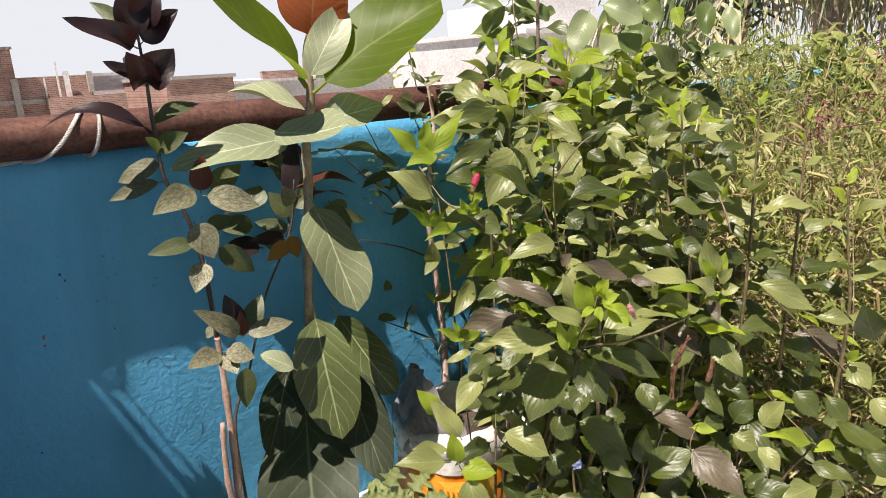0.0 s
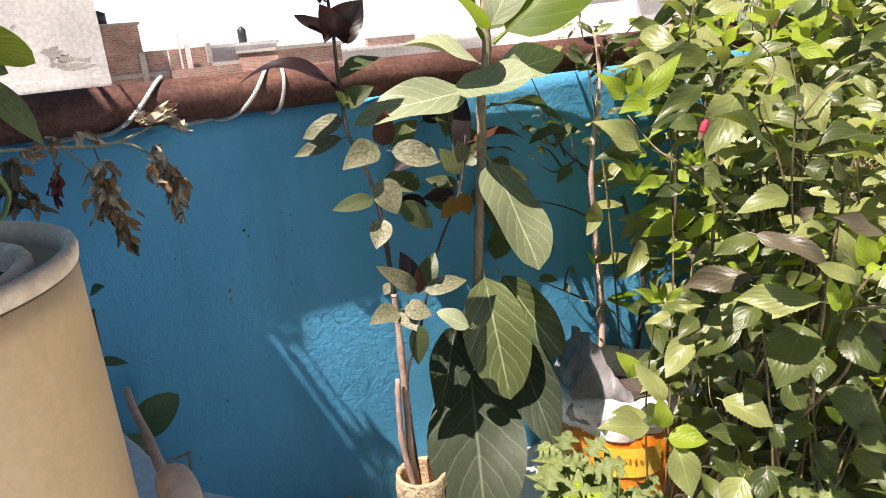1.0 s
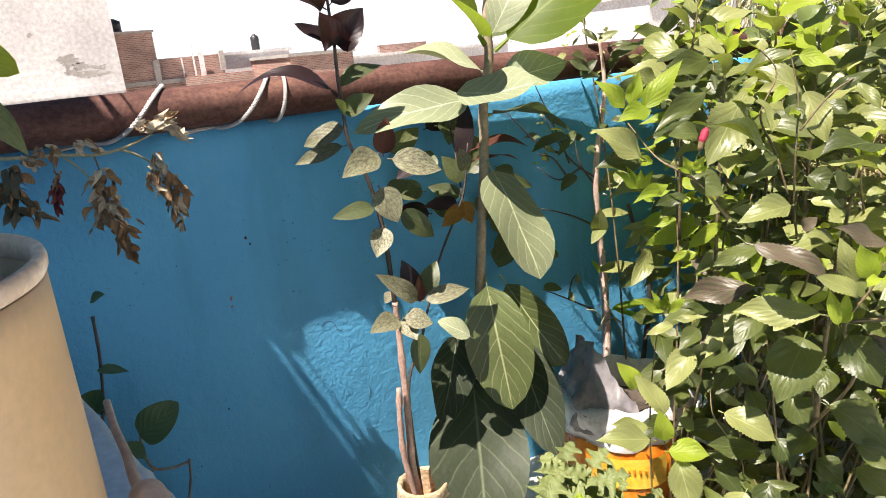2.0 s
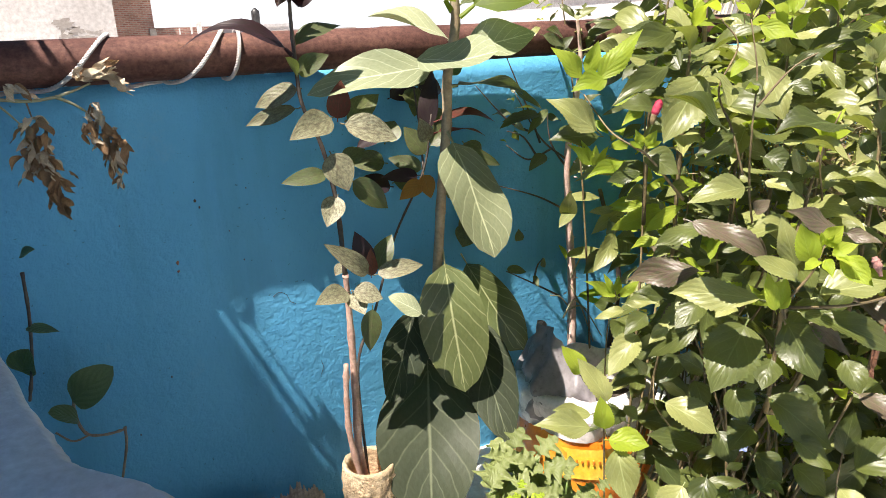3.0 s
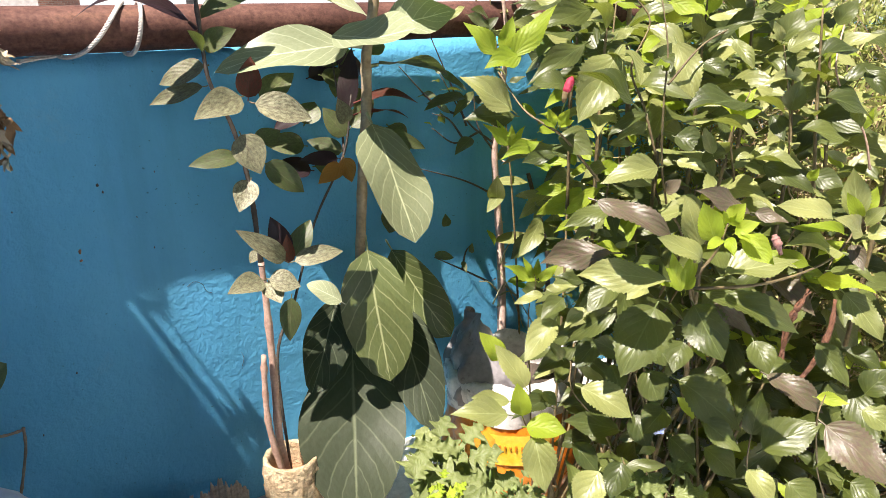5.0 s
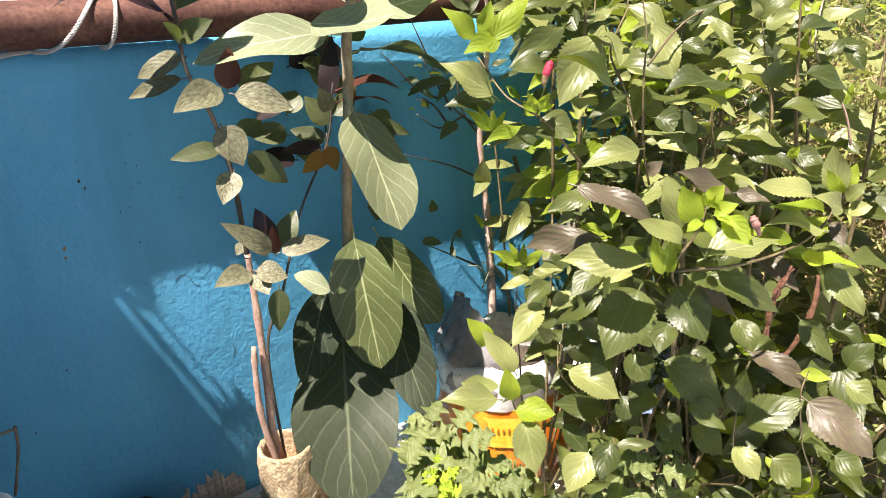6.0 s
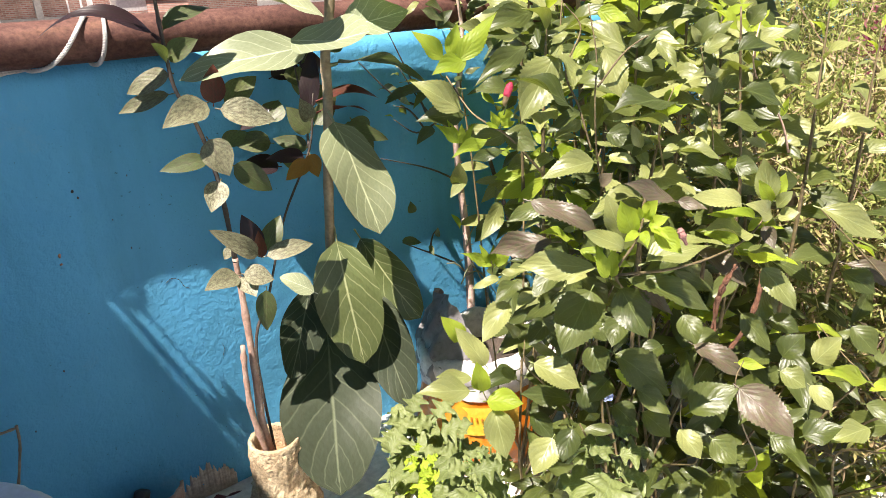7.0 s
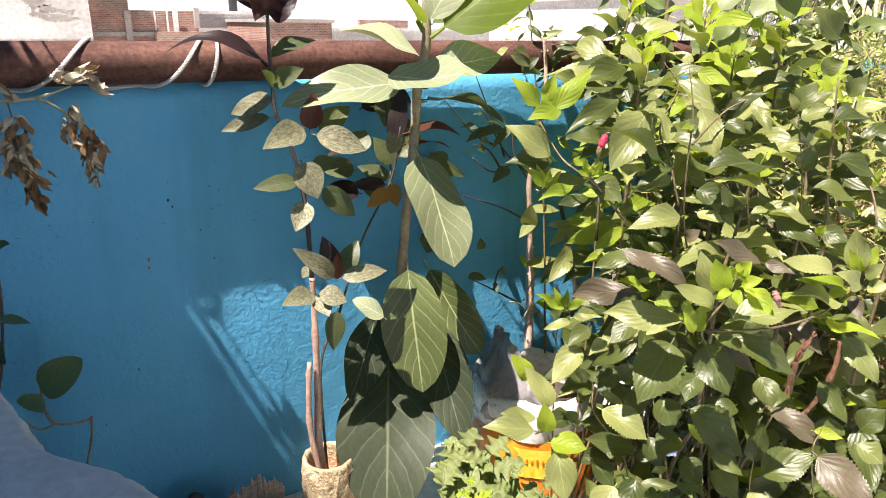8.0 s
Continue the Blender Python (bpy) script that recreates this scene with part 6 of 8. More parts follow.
hib(hibiscus_side, HIB_YOUNG, (0.569, 0.231, 0.574), (0.531, 0.242, 0.577), 0.020, (-0.04, -0.44, 0.90), 0.4, 0.3, 1)
hib(hibiscus_side, HIB, (0.580, 0.314, 0.688), (0.593, 0.276, 0.665), 0.036, (-0.55, -0.57, 0.61), 0.5, 0.3, 2)
hib(hibiscus_side, HIB, (0.559, 0.286, 0.634), (0.564, 0.252, 0.606), 0.036, (-0.58, -0.58, 0.58), 0.5, 0.3, 3)
hib(hibiscus_side, HIB_SUNLIT, (0.642, 0.255, 0.655), (0.641, 0.225, 0.626), 0.038, (-0.67, -0.52, 0.53), 0.5, 0.3, 4)
hib(hibiscus_side, HIB_YOUNG, (0.632, 0.251, 0.660), (0.630, 0.239, 0.681), 0.016, (-1.00, -0.01, -0.06), 0.3, 0.3, 5)
hib(hibiscus_side, HIB_SUNLIT, (0.635, 0.222, 0.622), (0.632, 0.193, 0.587), 0.037, (-0.70, -0.52, 0.49), 0.5, 0.3, 6)
hib(hibiscus_side, HIB, (0.610, 0.265, 0.615), (0.610, 0.236, 0.586), 0.031, (-0.64, -0.53, 0.55), 0.5, 0.3, 7)
hib(hibiscus_side, HIB, (0.422, 0.261, 0.557), (0.446, 0.229, 0.576), 0.034, (-0.67, -0.06, 0.74), 0.5, 0.3, 0)
hib(hibiscus_side, HIB_SUNLIT, (0.504, 0.222, 0.553), (0.451, 0.242, 0.546), 0.031, (-0.25, -0.34, 0.91), 0.5, 0.3, 1)
hib(hibiscus_side, HIB, (0.594, 0.208, 0.565), (0.599, 0.176, 0.539), 0.033, (-0.59, -0.56, 0.59), 0.5, 0.3, 2)
part('branch', tube([(1.000, 0.420, 0.000, 0.0028), (0.821, 0.368, 0.267, 0.0023), (0.583, 0.216, 0.486, 0.0012), (0.540, 0.243, 0.581, 0.0010), (0.522, 0.267, 0.612, 0.0008), (0.513, 0.300, 0.646, 0.0006)], 6, knots=0.2), HIB_STEM, hibiscus_side)
part('branch', tube([(0.685, 0.224, 0.586, 0.0015), (0.630, 0.264, 0.656, 0.0013), (0.596, 0.294, 0.705, 0.0010), (0.544, 0.331, 0.770, 0.0007)], 6, knots=0.2), HIB_STEM, hibiscus_side)
hib(sapling, MANGO_PALE, (0.578, 0.622, 1.121), (0.531, 0.618, 1.060), 0.039, (-0.55, -0.69, 0.47), 0.3, 0.3, 3, kind='elliptic', teeth=0.0)
hib(sapling, MANGO_PALE, (0.571, 0.602, 1.124), (0.603, 0.549, 1.098), 0.041, (-0.63, -0.61, 0.48), 0.5, 0.3, 4, kind='elliptic', teeth=0.0)
hib(sapling, MANGO, (0.663, 0.491, 1.124), (0.640, 0.471, 1.072), 0.026, (-0.77, -0.41, 0.49), 0.3, 0.3, 5, kind='elliptic', teeth=0.0)
hib(sapling, MANGO_PALE, (0.683, 0.471, 1.114), (0.670, 0.446, 1.066), 0.023, (-0.84, -0.34, 0.42), 0.3, 0.3, 6, kind='elliptic', teeth=0.0)
hib(sapling, HIB, (0.640, 0.513, 1.021), (0.605, 0.537, 1.068), 0.034, (-0.44, -0.89, 0.12), 0.4, 0.3, 7)
hib(sapling, MANGO, (0.633, 0.579, 1.121), (0.641, 0.545, 1.097), 0.029, (-0.69, -0.51, 0.51), 0.5, 0.3, 0, kind='elliptic', teeth=0.0)
hib(sapling, HIB_YOUNG, (0.656, 0.533, 1.117), (0.642, 0.514, 1.084), 0.024, (-0.77, -0.34, 0.55), 0.3, 0.3, 1)
hib(sapling, MANGO, (0.598, 0.594, 1.084), (0.602, 0.559, 1.049), 0.043, (-0.15, -0.71, 0.69), 0.8, 0.3, 2, kind='elliptic', teeth=0.0)
hib(sapling, MANGO_PALE, (0.640, 0.614, 1.083), (0.600, 0.614, 1.051), 0.040, (-0.54, -0.52, 0.66), 0.3, 0.3, 3, kind='elliptic', teeth=0.0)
hib(sapling, MANGO, (0.599, 0.645, 1.044), (0.566, 0.640, 1.012), 0.036, (-0.56, -0.52, 0.65), 0.4, 0.3, 4, kind='elliptic', teeth=0.0)
hib(sapling, HIB, (0.561, 0.448, 0.960), (0.568, 0.433, 0.988), 0.026, (-0.97, -0.19, 0.12), 0.4, 0.3, 5)
hib(sapling, HIB_SUNLIT, (0.648, 0.597, 1.016), (0.666, 0.565, 1.021), 0.021, (-0.76, -0.34, 0.56), 0.3, 0.3, 6)
hib(sapling, MANGO, (0.688, 0.607, 1.099), (0.661, 0.598, 1.065), 0.036, (-0.62, -0.46, 0.64), 0.4, 0.3, 7, kind='elliptic', teeth=0.0)
hib(sapling, HIB, (0.559, 0.487, 0.989), (0.569, 0.464, 1.003), 0.029, (-0.92, -0.38, 0.05), 0.3, 0.3, 0)
shoot(hibiscus_side, (0.791, 0.467, 0.963), (0.12, 0.05), 0.24, 0.075, 8, (HIB_SUNLIT, HIB, HIB_SUNLIT), 61)
shoot(hibiscus_side, (0.634, 0.504, 0.979), (-0.08, 0.05), 0.26, 0.085, 9, (HIB_SUNLIT, HIB, HIB_SUNLIT), 62)
shoot(hibiscus_side, (0.896, 0.440, 0.933), (0.15, 0.05), 0.22, 0.07, 7, (HIB_SUNLIT, HIB, HIB_SUNLIT), 63)
shoot(hibiscus_side, (0.763, 0.321, 0.859), (-0.12, 0.05), 0.2, 0.075, 8, (HIB_SUNLIT, HIB, HIB_SUNLIT), 64)
shoot(hibiscus_tall, (0.477, 0.693, 1.007), (0.1, 0.05), 0.16, 0.1, 13, (HIB, HIB_SUNLIT, HIB_SUNLIT), 41)
shoot(hibiscus_tall, (0.610, 0.645, 0.996), (-0.12, -0.1), 0.2, 0.11, 15, (HIB, HIB_SUNLIT, HIB_SUNLIT), 42)
shoot(hibiscus_tall, (0.502, 0.514, 0.869), (0.15, -0.05), 0.16, 0.085, 13, (HIB, HIB_SUNLIT, HIB_SUNLIT), 43)
shoot(hibiscus_tall, (0.677, 0.558, 0.972), (0.05, 0.1), 0.2, 0.1, 15, (HIB, HIB_SUNLIT, HIB_SUNLIT), 44)
shoot(hibiscus_tall, (0.761, 0.555, 0.938), (-0.1, 0.05), 0.2, 0.095, 14, (HIB, HIB_SUNLIT, HIB_SUNLIT), 45)
shoot(hibiscus_tall, (0.593, 0.836, 1.079), (0.08, -0.1), 0.2, 0.11, 13, (HIB, HIB_SUNLIT, HIB_SUNLIT), 46)
shoot(hibiscus_tall, (0.692, 0.769, 1.064), (-0.05, -0.05), 0.22, 0.12, 14, (HIB, HIB_SUNLIT, HIB_SUNLIT), 47)
shoot(hibiscus_tall, (0.819, 0.713, 1.057), (0.12, 0.1), 0.2, 0.115, 14, (HIB, HIB_SUNLIT, HIB_SUNLIT), 48)
bud = part("bud", tube([(0.3050, 0.5867, 0.9003, 0.003), (0.3067, 0.5862, 0.9049, 0.0043), (0.3098, 0.5857, 0.9118, 0.0046), (0.3117, 0.5858, 0.9149, 0.0034), (0.3130, 0.5858, 0.9173, 0.0012)], 12, None, 5, 0.12, 3), PINK_FLOWER, hibiscus_tall, "closed red flower bud")
part("calyx", tube([(0.3026, 0.5871, 0.8911, 0.0014), (0.3035, 0.5869, 0.8948, 0.003), (0.3050, 0.5867, 0.9003, 0.0036), (0.3060, 0.5864, 0.9031, 0.0034)], 10, None, 4, 0.1, 1), CALYX, bud, "brownish green cup below the bud")
part("bud", tube([(0.2590, 0.3066, 0.8090, 0.0012), (0.2538, 0.3073, 0.8178, 0.003), (0.2533, 0.3092, 0.8216, 0.0028), (0.2530, 0.3104, 0.8241, 0.0018)], 9, None, 4, 0.3, 5), BUD_DRY, hibiscus, "withered pinkish flower bud")


# ---- rose cane, sack and low plants ----
rose = thing("rose_bush", "thorny pinkish rose cane with thin twigs by the blue wall", "shrub", (0.70, 1.16, 0.0))
part('stem', tube([(0.700, 1.200, 0.000, 0.0110), (0.719, 1.205, 0.245, 0.0105), (0.720, 1.210, 0.446, 0.0095), (0.709, 1.210, 0.571, 0.0080), (0.693, 1.200, 0.729, 0.0070), (0.723, 1.200, 0.907, 0.0050), (0.711, 1.200, 1.021, 0.0030)], 8, knots=0.1), CANE, rose)
part('stem', tube([(0.780, 1.180, 0.000, 0.0080), (0.838, 1.200, 0.242, 0.0070), (0.858, 1.200, 0.416, 0.0060), (0.789, 1.200, 0.638, 0.0050)], 7, knots=0.2), BARK_DARK, rose)
part('twig', tube([(0.712, 1.205, 0.421, 0.0022), (0.736, 1.190, 0.360, 0.0018), (0.766, 1.180, 0.270, 0.0012)], 5), STEM_PALE, rose)
part('twig', tube([(0.716, 1.205, 0.392, 0.0022), (0.752, 1.190, 0.348, 0.0018), (0.793, 1.180, 0.277, 0.0012)], 5), STEM_PALE, rose)
part('twig', tube([(0.710, 1.205, 0.365, 0.0022), (0.670, 1.190, 0.405, 0.0018), (0.635, 1.180, 0.420, 0.0012)], 5), STEM_PALE, rose)
part('twig', tube([(0.710, 1.205, 0.358, 0.0022), (0.728, 1.190, 0.369, 0.0018), (0.750, 1.180, 0.355, 0.0012)], 5), STEM_PALE, rose)
part('twig', tube([(0.693, 1.205, 0.341, 0.0022), (0.703, 1.190, 0.383, 0.0018), (0.716, 1.180, 0.399, 0.0012)], 5), STEM_PALE, rose)
part('twig', tube([(0.712, 1.205, 0.435, 0.0022), (0.724, 1.190, 0.482, 0.0018), (0.739, 1.180, 0.504, 0.0012)], 5), STEM_PALE, rose)
part('twig', tube([(0.697, 1.200, 0.601, 0.0028), (0.620, 1.210, 0.645, 0.0020), (0.506, 1.220, 0.687, 0.0010)], 5), BARK_DARK, rose)
part('twig', tube([(0.693, 1.200, 0.717, 0.0028), (0.626, 1.210, 0.773, 0.0020), (0.567, 1.220, 0.872, 0.0010)], 5), BARK_DARK, rose)
part('twig', tube([(0.619, 1.200, 0.763, 0.0028), (0.600, 1.210, 0.823, 0.0020), (0.544, 1.220, 0.951, 0.0010)], 5), BARK_DARK, rose)
part('twig', tube([(0.591, 1.200, 0.790, 0.0028), (0.543, 1.210, 0.817, 0.0020), (0.474, 1.220, 0.890, 0.0010)], 5), BARK_DARK, rose)
part('twig', tube([(0.648, 1.200, 0.747, 0.0028), (0.595, 1.210, 0.729, 0.0020), (0.546, 1.220, 0.764, 0.0010)], 5), BARK_DARK, rose)
part('twig', tube([(0.617, 1.200, 0.727, 0.0028), (0.583, 1.210, 0.778, 0.0020), (0.548, 1.220, 0.793, 0.0010)], 5), BARK_DARK, rose)
part('twig', tube([(0.700, 1.200, 0.691, 0.0028), (0.656, 1.210, 0.757, 0.0020), (0.651, 1.220, 0.829, 0.0010)], 5), BARK_DARK, rose)
part('twig', tube([(0.707, 1.200, 0.908, 0.0028), (0.804, 1.210, 0.996, 0.0020), (0.879, 1.220, 1.042, 0.0010)], 5), BARK_DARK, rose)
part('twig', tube([(0.674, 1.200, 0.404, 0.0028), (0.611, 1.210, 0.444, 0.0020), (0.543, 1.220, 0.485, 0.0010)], 5), BARK_DARK, rose)
part('twig', tube([(0.603, 1.200, 0.449, 0.0028), (0.620, 1.210, 0.483, 0.0020), (0.644, 1.220, 0.495, 0.0010)], 5), BARK_DARK, rose)
part('thorn', tube([(0.709, 1.200, 0.299, 0.0022), (0.712, 1.191, 0.297, 0.0004)], 5, None, 2), CANE, rose)
part('thorn', tube([(0.707, 1.204, 0.333, 0.0022), (0.699, 1.200, 0.331, 0.0004)], 5, None, 2), CANE, rose)
part('thorn', tube([(0.719, 1.206, 0.367, 0.0022), (0.729, 1.204, 0.365, 0.0004)], 5, None, 2), CANE, rose)
part('thorn', tube([(0.702, 1.207, 0.402, 0.0022), (0.692, 1.207, 0.399, 0.0004)], 5, None, 2), CANE, rose)
part('thorn', tube([(0.725, 1.206, 0.436, 0.0022), (0.735, 1.204, 0.434, 0.0004)], 5, None, 2), CANE, rose)
part('thorn', tube([(0.704, 1.201, 0.471, 0.0022), (0.699, 1.193, 0.469, 0.0004)], 5, None, 2), CANE, rose)
part('thorn', tube([(0.712, 1.206, 0.505, 0.0022), (0.702, 1.205, 0.503, 0.0004)], 5, None, 2), CANE, rose)
part('thorn', tube([(0.710, 1.202, 0.539, 0.0022), (0.717, 1.195, 0.538, 0.0004)], 5, None, 2), CANE, rose)
part('thorn', tube([(0.701, 1.207, 0.573, 0.0022), (0.691, 1.208, 0.571, 0.0004)], 5, None, 2), CANE, rose)
part('thorn', tube([(0.707, 1.201, 0.608, 0.0022), (0.703, 1.192, 0.606, 0.0004)], 5, None, 2), CANE, rose)
part('thorn', tube([(0.709, 1.203, 0.643, 0.0022), (0.700, 1.198, 0.641, 0.0004)], 5, None, 2), CANE, rose)
part('thorn', tube([(0.714, 1.202, 0.677, 0.0022), (0.720, 1.194, 0.675, 0.0004)], 5, None, 2), CANE, rose)
part('thorn', tube([(0.713, 1.201, 0.711, 0.0022), (0.709, 1.192, 0.710, 0.0004)], 5, None, 2), CANE, rose)
part('thorn', tube([(0.714, 1.212, 0.743, 0.0022), (0.717, 1.220, 0.738, 0.0004)], 5, None, 2), CANE, rose)
part('thorn', tube([(0.715, 1.202, 0.780, 0.0022), (0.721, 1.194, 0.778, 0.0004)], 5, None, 2), CANE, rose)
part('thorn', tube([(0.710, 1.200, 0.814, 0.0022), (0.708, 1.191, 0.813, 0.0004)], 5, None, 2), CANE, rose)
leaf(rose, CROTON_GREEN, (0.621, 1.190, 0.487), (0.608, 1.170, 0.519), 0.017, (-0.411, -0.563, 0.716), kind='ovate', bend=0.3, seed=0)
leaf(rose, HIB, (0.557, 1.190, 0.560), (0.542, 1.170, 0.595), 0.029, (-0.400, -0.594, 0.698), kind='ovate', bend=0.3, seed=1)
leaf(rose, HIB, (0.597, 1.190, 0.473), (0.594, 1.170, 0.453), 0.017, (-0.398, -0.557, 0.729), kind='ovate', bend=0.3, seed=2)
leaf(rose, CROTON_GREEN, (0.524, 1.190, 0.503), (0.561, 1.170, 0.493), 0.032, (-0.384, -0.575, 0.722), kind='ovate', bend=0.3, seed=3)
leaf(rose, HIB_SUNLIT, (0.689, 1.190, 0.592), (0.675, 1.170, 0.655), 0.057, (-0.456, -0.578, 0.677), kind='ovate', bend=0.3, seed=4)
leaf(rose, HIB_SUNLIT, (0.690, 1.190, 0.636), (0.763, 1.170, 0.627), 0.038, (-0.472, -0.570, 0.672), kind='ovate', bend=0.3, seed=5)
leaf(rose, HIB_SUNLIT, (0.705, 1.190, 0.608), (0.649, 1.170, 0.577), 0.042, (-0.449, -0.572, 0.687), kind='ovate', bend=0.3, seed=6)
leaf(rose, LOBED_LIME, (0.527, 1.190, 0.775), (0.494, 1.170, 0.786), 0.011, (-0.419, -0.654, 0.630), kind='ovate', bend=0.3, seed=7)
leaf(rose, CROTON_GREEN, (0.625, 1.190, 0.739), (0.566, 1.170, 0.714), 0.040, (-0.443, -0.621, 0.646), kind='ovate', bend=0.3, seed=8)
leaf(rose, CROTON_GREEN, (0.572, 1.190, 0.827), (0.496, 1.170, 0.808), 0.034, (-0.435, -0.658, 0.615), kind='ovate', bend=0.3, seed=9)
leaf(rose, CROTON_GREEN, (0.547, 1.190, 0.880), (0.600, 1.170, 0.837), 0.025, (-0.457, -0.658, 0.599), kind='ovate', bend=0.3, seed=10)
leaf(rose, HIB_SUNLIT, (0.686, 1.190, 0.500), (0.804, 1.170, 0.492), 0.044, (-0.453, -0.537, 0.711), kind='ovate', bend=0.3, seed=11)
leaf(rose, HIB_YOUNG, (0.686, 1.190, 0.493), (0.647, 1.170, 0.539), 0.030, (-0.432, -0.557, 0.710), kind='ovate', bend=0.3, seed=12)
leaf(rose, HIB_YOUNG, (0.724, 1.190, 0.394), (0.812, 1.170, 0.392), 0.032, (-0.442, -0.512, 0.737), kind='ovate', bend=0.3, seed=13)
leaf(rose, HIB_YOUNG, (0.733, 1.190, 0.392), (0.830, 1.170, 0.337), 0.027, (-0.441, -0.504, 0.743), kind='ovate', bend=0.3, seed=14)
leaf(rose, HIB_SUNLIT, (0.695, 1.190, 1.010), (0.739, 1.170, 1.029), 0.028, (-0.535, -0.654, 0.535), kind='ovate', bend=0.3, seed=15)
leaf(rose, HIB, (0.665, 1.190, 0.978), (0.608, 1.170, 0.990), 0.039, (-0.501, -0.669, 0.549), kind='ovate', bend=0.3, seed=16)
leaf(rose, HIB, (0.700, 1.190, 0.942), (0.634, 1.170, 0.940), 0.028, (-0.505, -0.652, 0.566), kind='ovate', bend=0.3, seed=17)
leaf(rose, HIB, (0.629, 1.190, 0.833), (0.563, 1.170, 0.789), 0.030, (-0.458, -0.641, 0.616), kind='ovate', bend=0.3, seed=18)
leaf(rose, CROTON_GREEN, (0.607, 1.190, 0.824), (0.503, 1.170, 0.819), 0.039, (-0.444, -0.654, 0.613), kind='ovate', bend=0.3, seed=19)
leaf(rose, HIB, (0.649, 1.190, 0.945), (0.678, 1.170, 0.976), 0.035, (-0.507, -0.657, 0.558), kind='ovate', bend=0.3, seed=20)
leaf(rose, HIB, (0.732, 1.190, 0.975), (0.808, 1.170, 1.000), 0.041, (-0.547, -0.633, 0.548), kind='ovate', bend=0.3, seed=21)
leaf(rose, HIB_SUNLIT, (0.786, 1.190, 0.973), (0.832, 1.170, 0.941), 0.036, (-0.554, -0.617, 0.559), kind='ovate', bend=0.3, seed=22)

def sack_ring(cx, cy, rx, ry, z, n, crumple, seed):
    out = []
    for k in range(n):
        a = 2 * math.pi * k / n
        w = 1 + crumple * noise.noise(Vector((math.cos(a) * 2.2 + seed, math.sin(a) * 2.2, z * 14))) + crumple * 0.5 * noise.noise(Vector((math.cos(a) * 6, math.sin(a) * 6 + seed, z * 40)))
        out.append((cx + rx * w * math.cos(a), cy + ry * w * math.sin(a), z + crumple * 0.10 * noise.noise(Vector((math.cos(a) * 3, math.sin(a) * 3, seed + 9)))))
    return out


def sack_shell(levels, crumple, seed, n=72):
    """A crumpled bag wall through rings of (x, y, rx, ry, z)."""
    bm = bmesh.new()
    rings = [[bm.verts.new(q) for q in sack_ring(*lv, n, crumple, seed)] for lv in levels]
    for a, b in zip(rings, rings[1:]):
        for k in range(n):
            bm.faces.new((a[k], a[(k + 1) % n], b[(k + 1) % n], b[k]))
    return bm


sack = thing("grow_bag", "orange printed plastic sack used as planter, white rim rolled down", "grow bag", (0.70, 1.02, 0.0))
SX, SY = 0.632, 1.06
part("body", sack_shell([(SX, SY, 0.13, 0.12, 0.0), (SX, SY, 0.15, 0.135, 0.03), (SX, SY, 0.155, 0.14, 0.08), (SX, SY, 0.15, 0.135, 0.13), (SX, SY, 0.145, 0.13, 0.17), (SX, SY, 0.14, 0.128, 0.205)], 0.10, 1), BAG_ORANGE, sack)
part("top_band", sack_shell([(SX, SY, 0.142, 0.130, 0.200), (SX, SY, 0.146, 0.134, 0.225), (SX, SY, 0.150, 0.138, 0.255), (SX, SY, 0.146, 0.132, 0.28), (SX, SY, 0.132, 0.118, 0.285), (SX, SY, 0.122, 0.108, 0.26), (SX, SY, 0.118, 0.104, 0.21)], 0.08, 2), BAG_WHITE, sack, "white crumpled rim of the sack")


def flap():
    """A rumpled sheet of film left standing round the far side of the sack."""
    bm = bmesh.new()
    rows = []
    for j in range(13):
        v = j / 12
        row = []
        for i in range(41):
            a = radians(95 + 150 * i / 40)
            tall = 0.06 + 0.125 * math.exp(-((i - 19) / 14) ** 4) + 0.016 * noise.noise(Vector((i * 0.18, 0, 4)))
            q = Vector((math.cos(a) * 3, math.sin(a) * 3, v * 2.2))
            r = 0.138 - 0.05 * v * v + 0.020 * noise.noise(q * 1.3) + 0.012 * noise.noise(q * 3.1) + 0.006 * noise.noise(q * 7)
            row.append(bm.verts.new((SX + r * 1.05 * math.cos(a), SY + r * math.sin(a), 0.225 + tall * v)))
        rows.append(row)
    for a, b in zip(rows, rows[1:]):
        for i in range(40):
            bm.faces.new((a[i], a[i + 1], b[i + 1], b[i]))
    return bm


part("flap", flap(), BAG_GREY, sack, "greyish crumpled plastic flap standing up")
part("soil", lathe([(0.122, 0.215), (0.08, 0.222), (0.03, 0.228), (0.001, 0.228)], (SX, SY, 0.0), 28, None, 0.12, 2), SOIL, sack)


def print_bars(rows):
    for a0, a1, z0, z1 in rows:
        bm = bmesh.new()
        n = 8
        prev = None
        for i in range(n + 1):
            a = radians(a0 + (a1 - a0) * i / n)
            w = 1.035 + 0.10 * noise.noise(Vector((math.cos(a) * 2.2 + 1, math.sin(a) * 2.2, z0 * 14)))
            q = [bm.verts.new((SX + 0.152 * w * math.cos(a), SY + 0.137 * w * math.sin(a), z)) for z in (z0, z1)]
            if prev:
                bm.faces.new((prev[0], q[0], q[1], prev[1]))
            prev = q
        part("print", bm, BAG_YELLOW, sack, "yellow printed field on the sack")


print_bars(((-150, -95, 0.115, 0.185),))
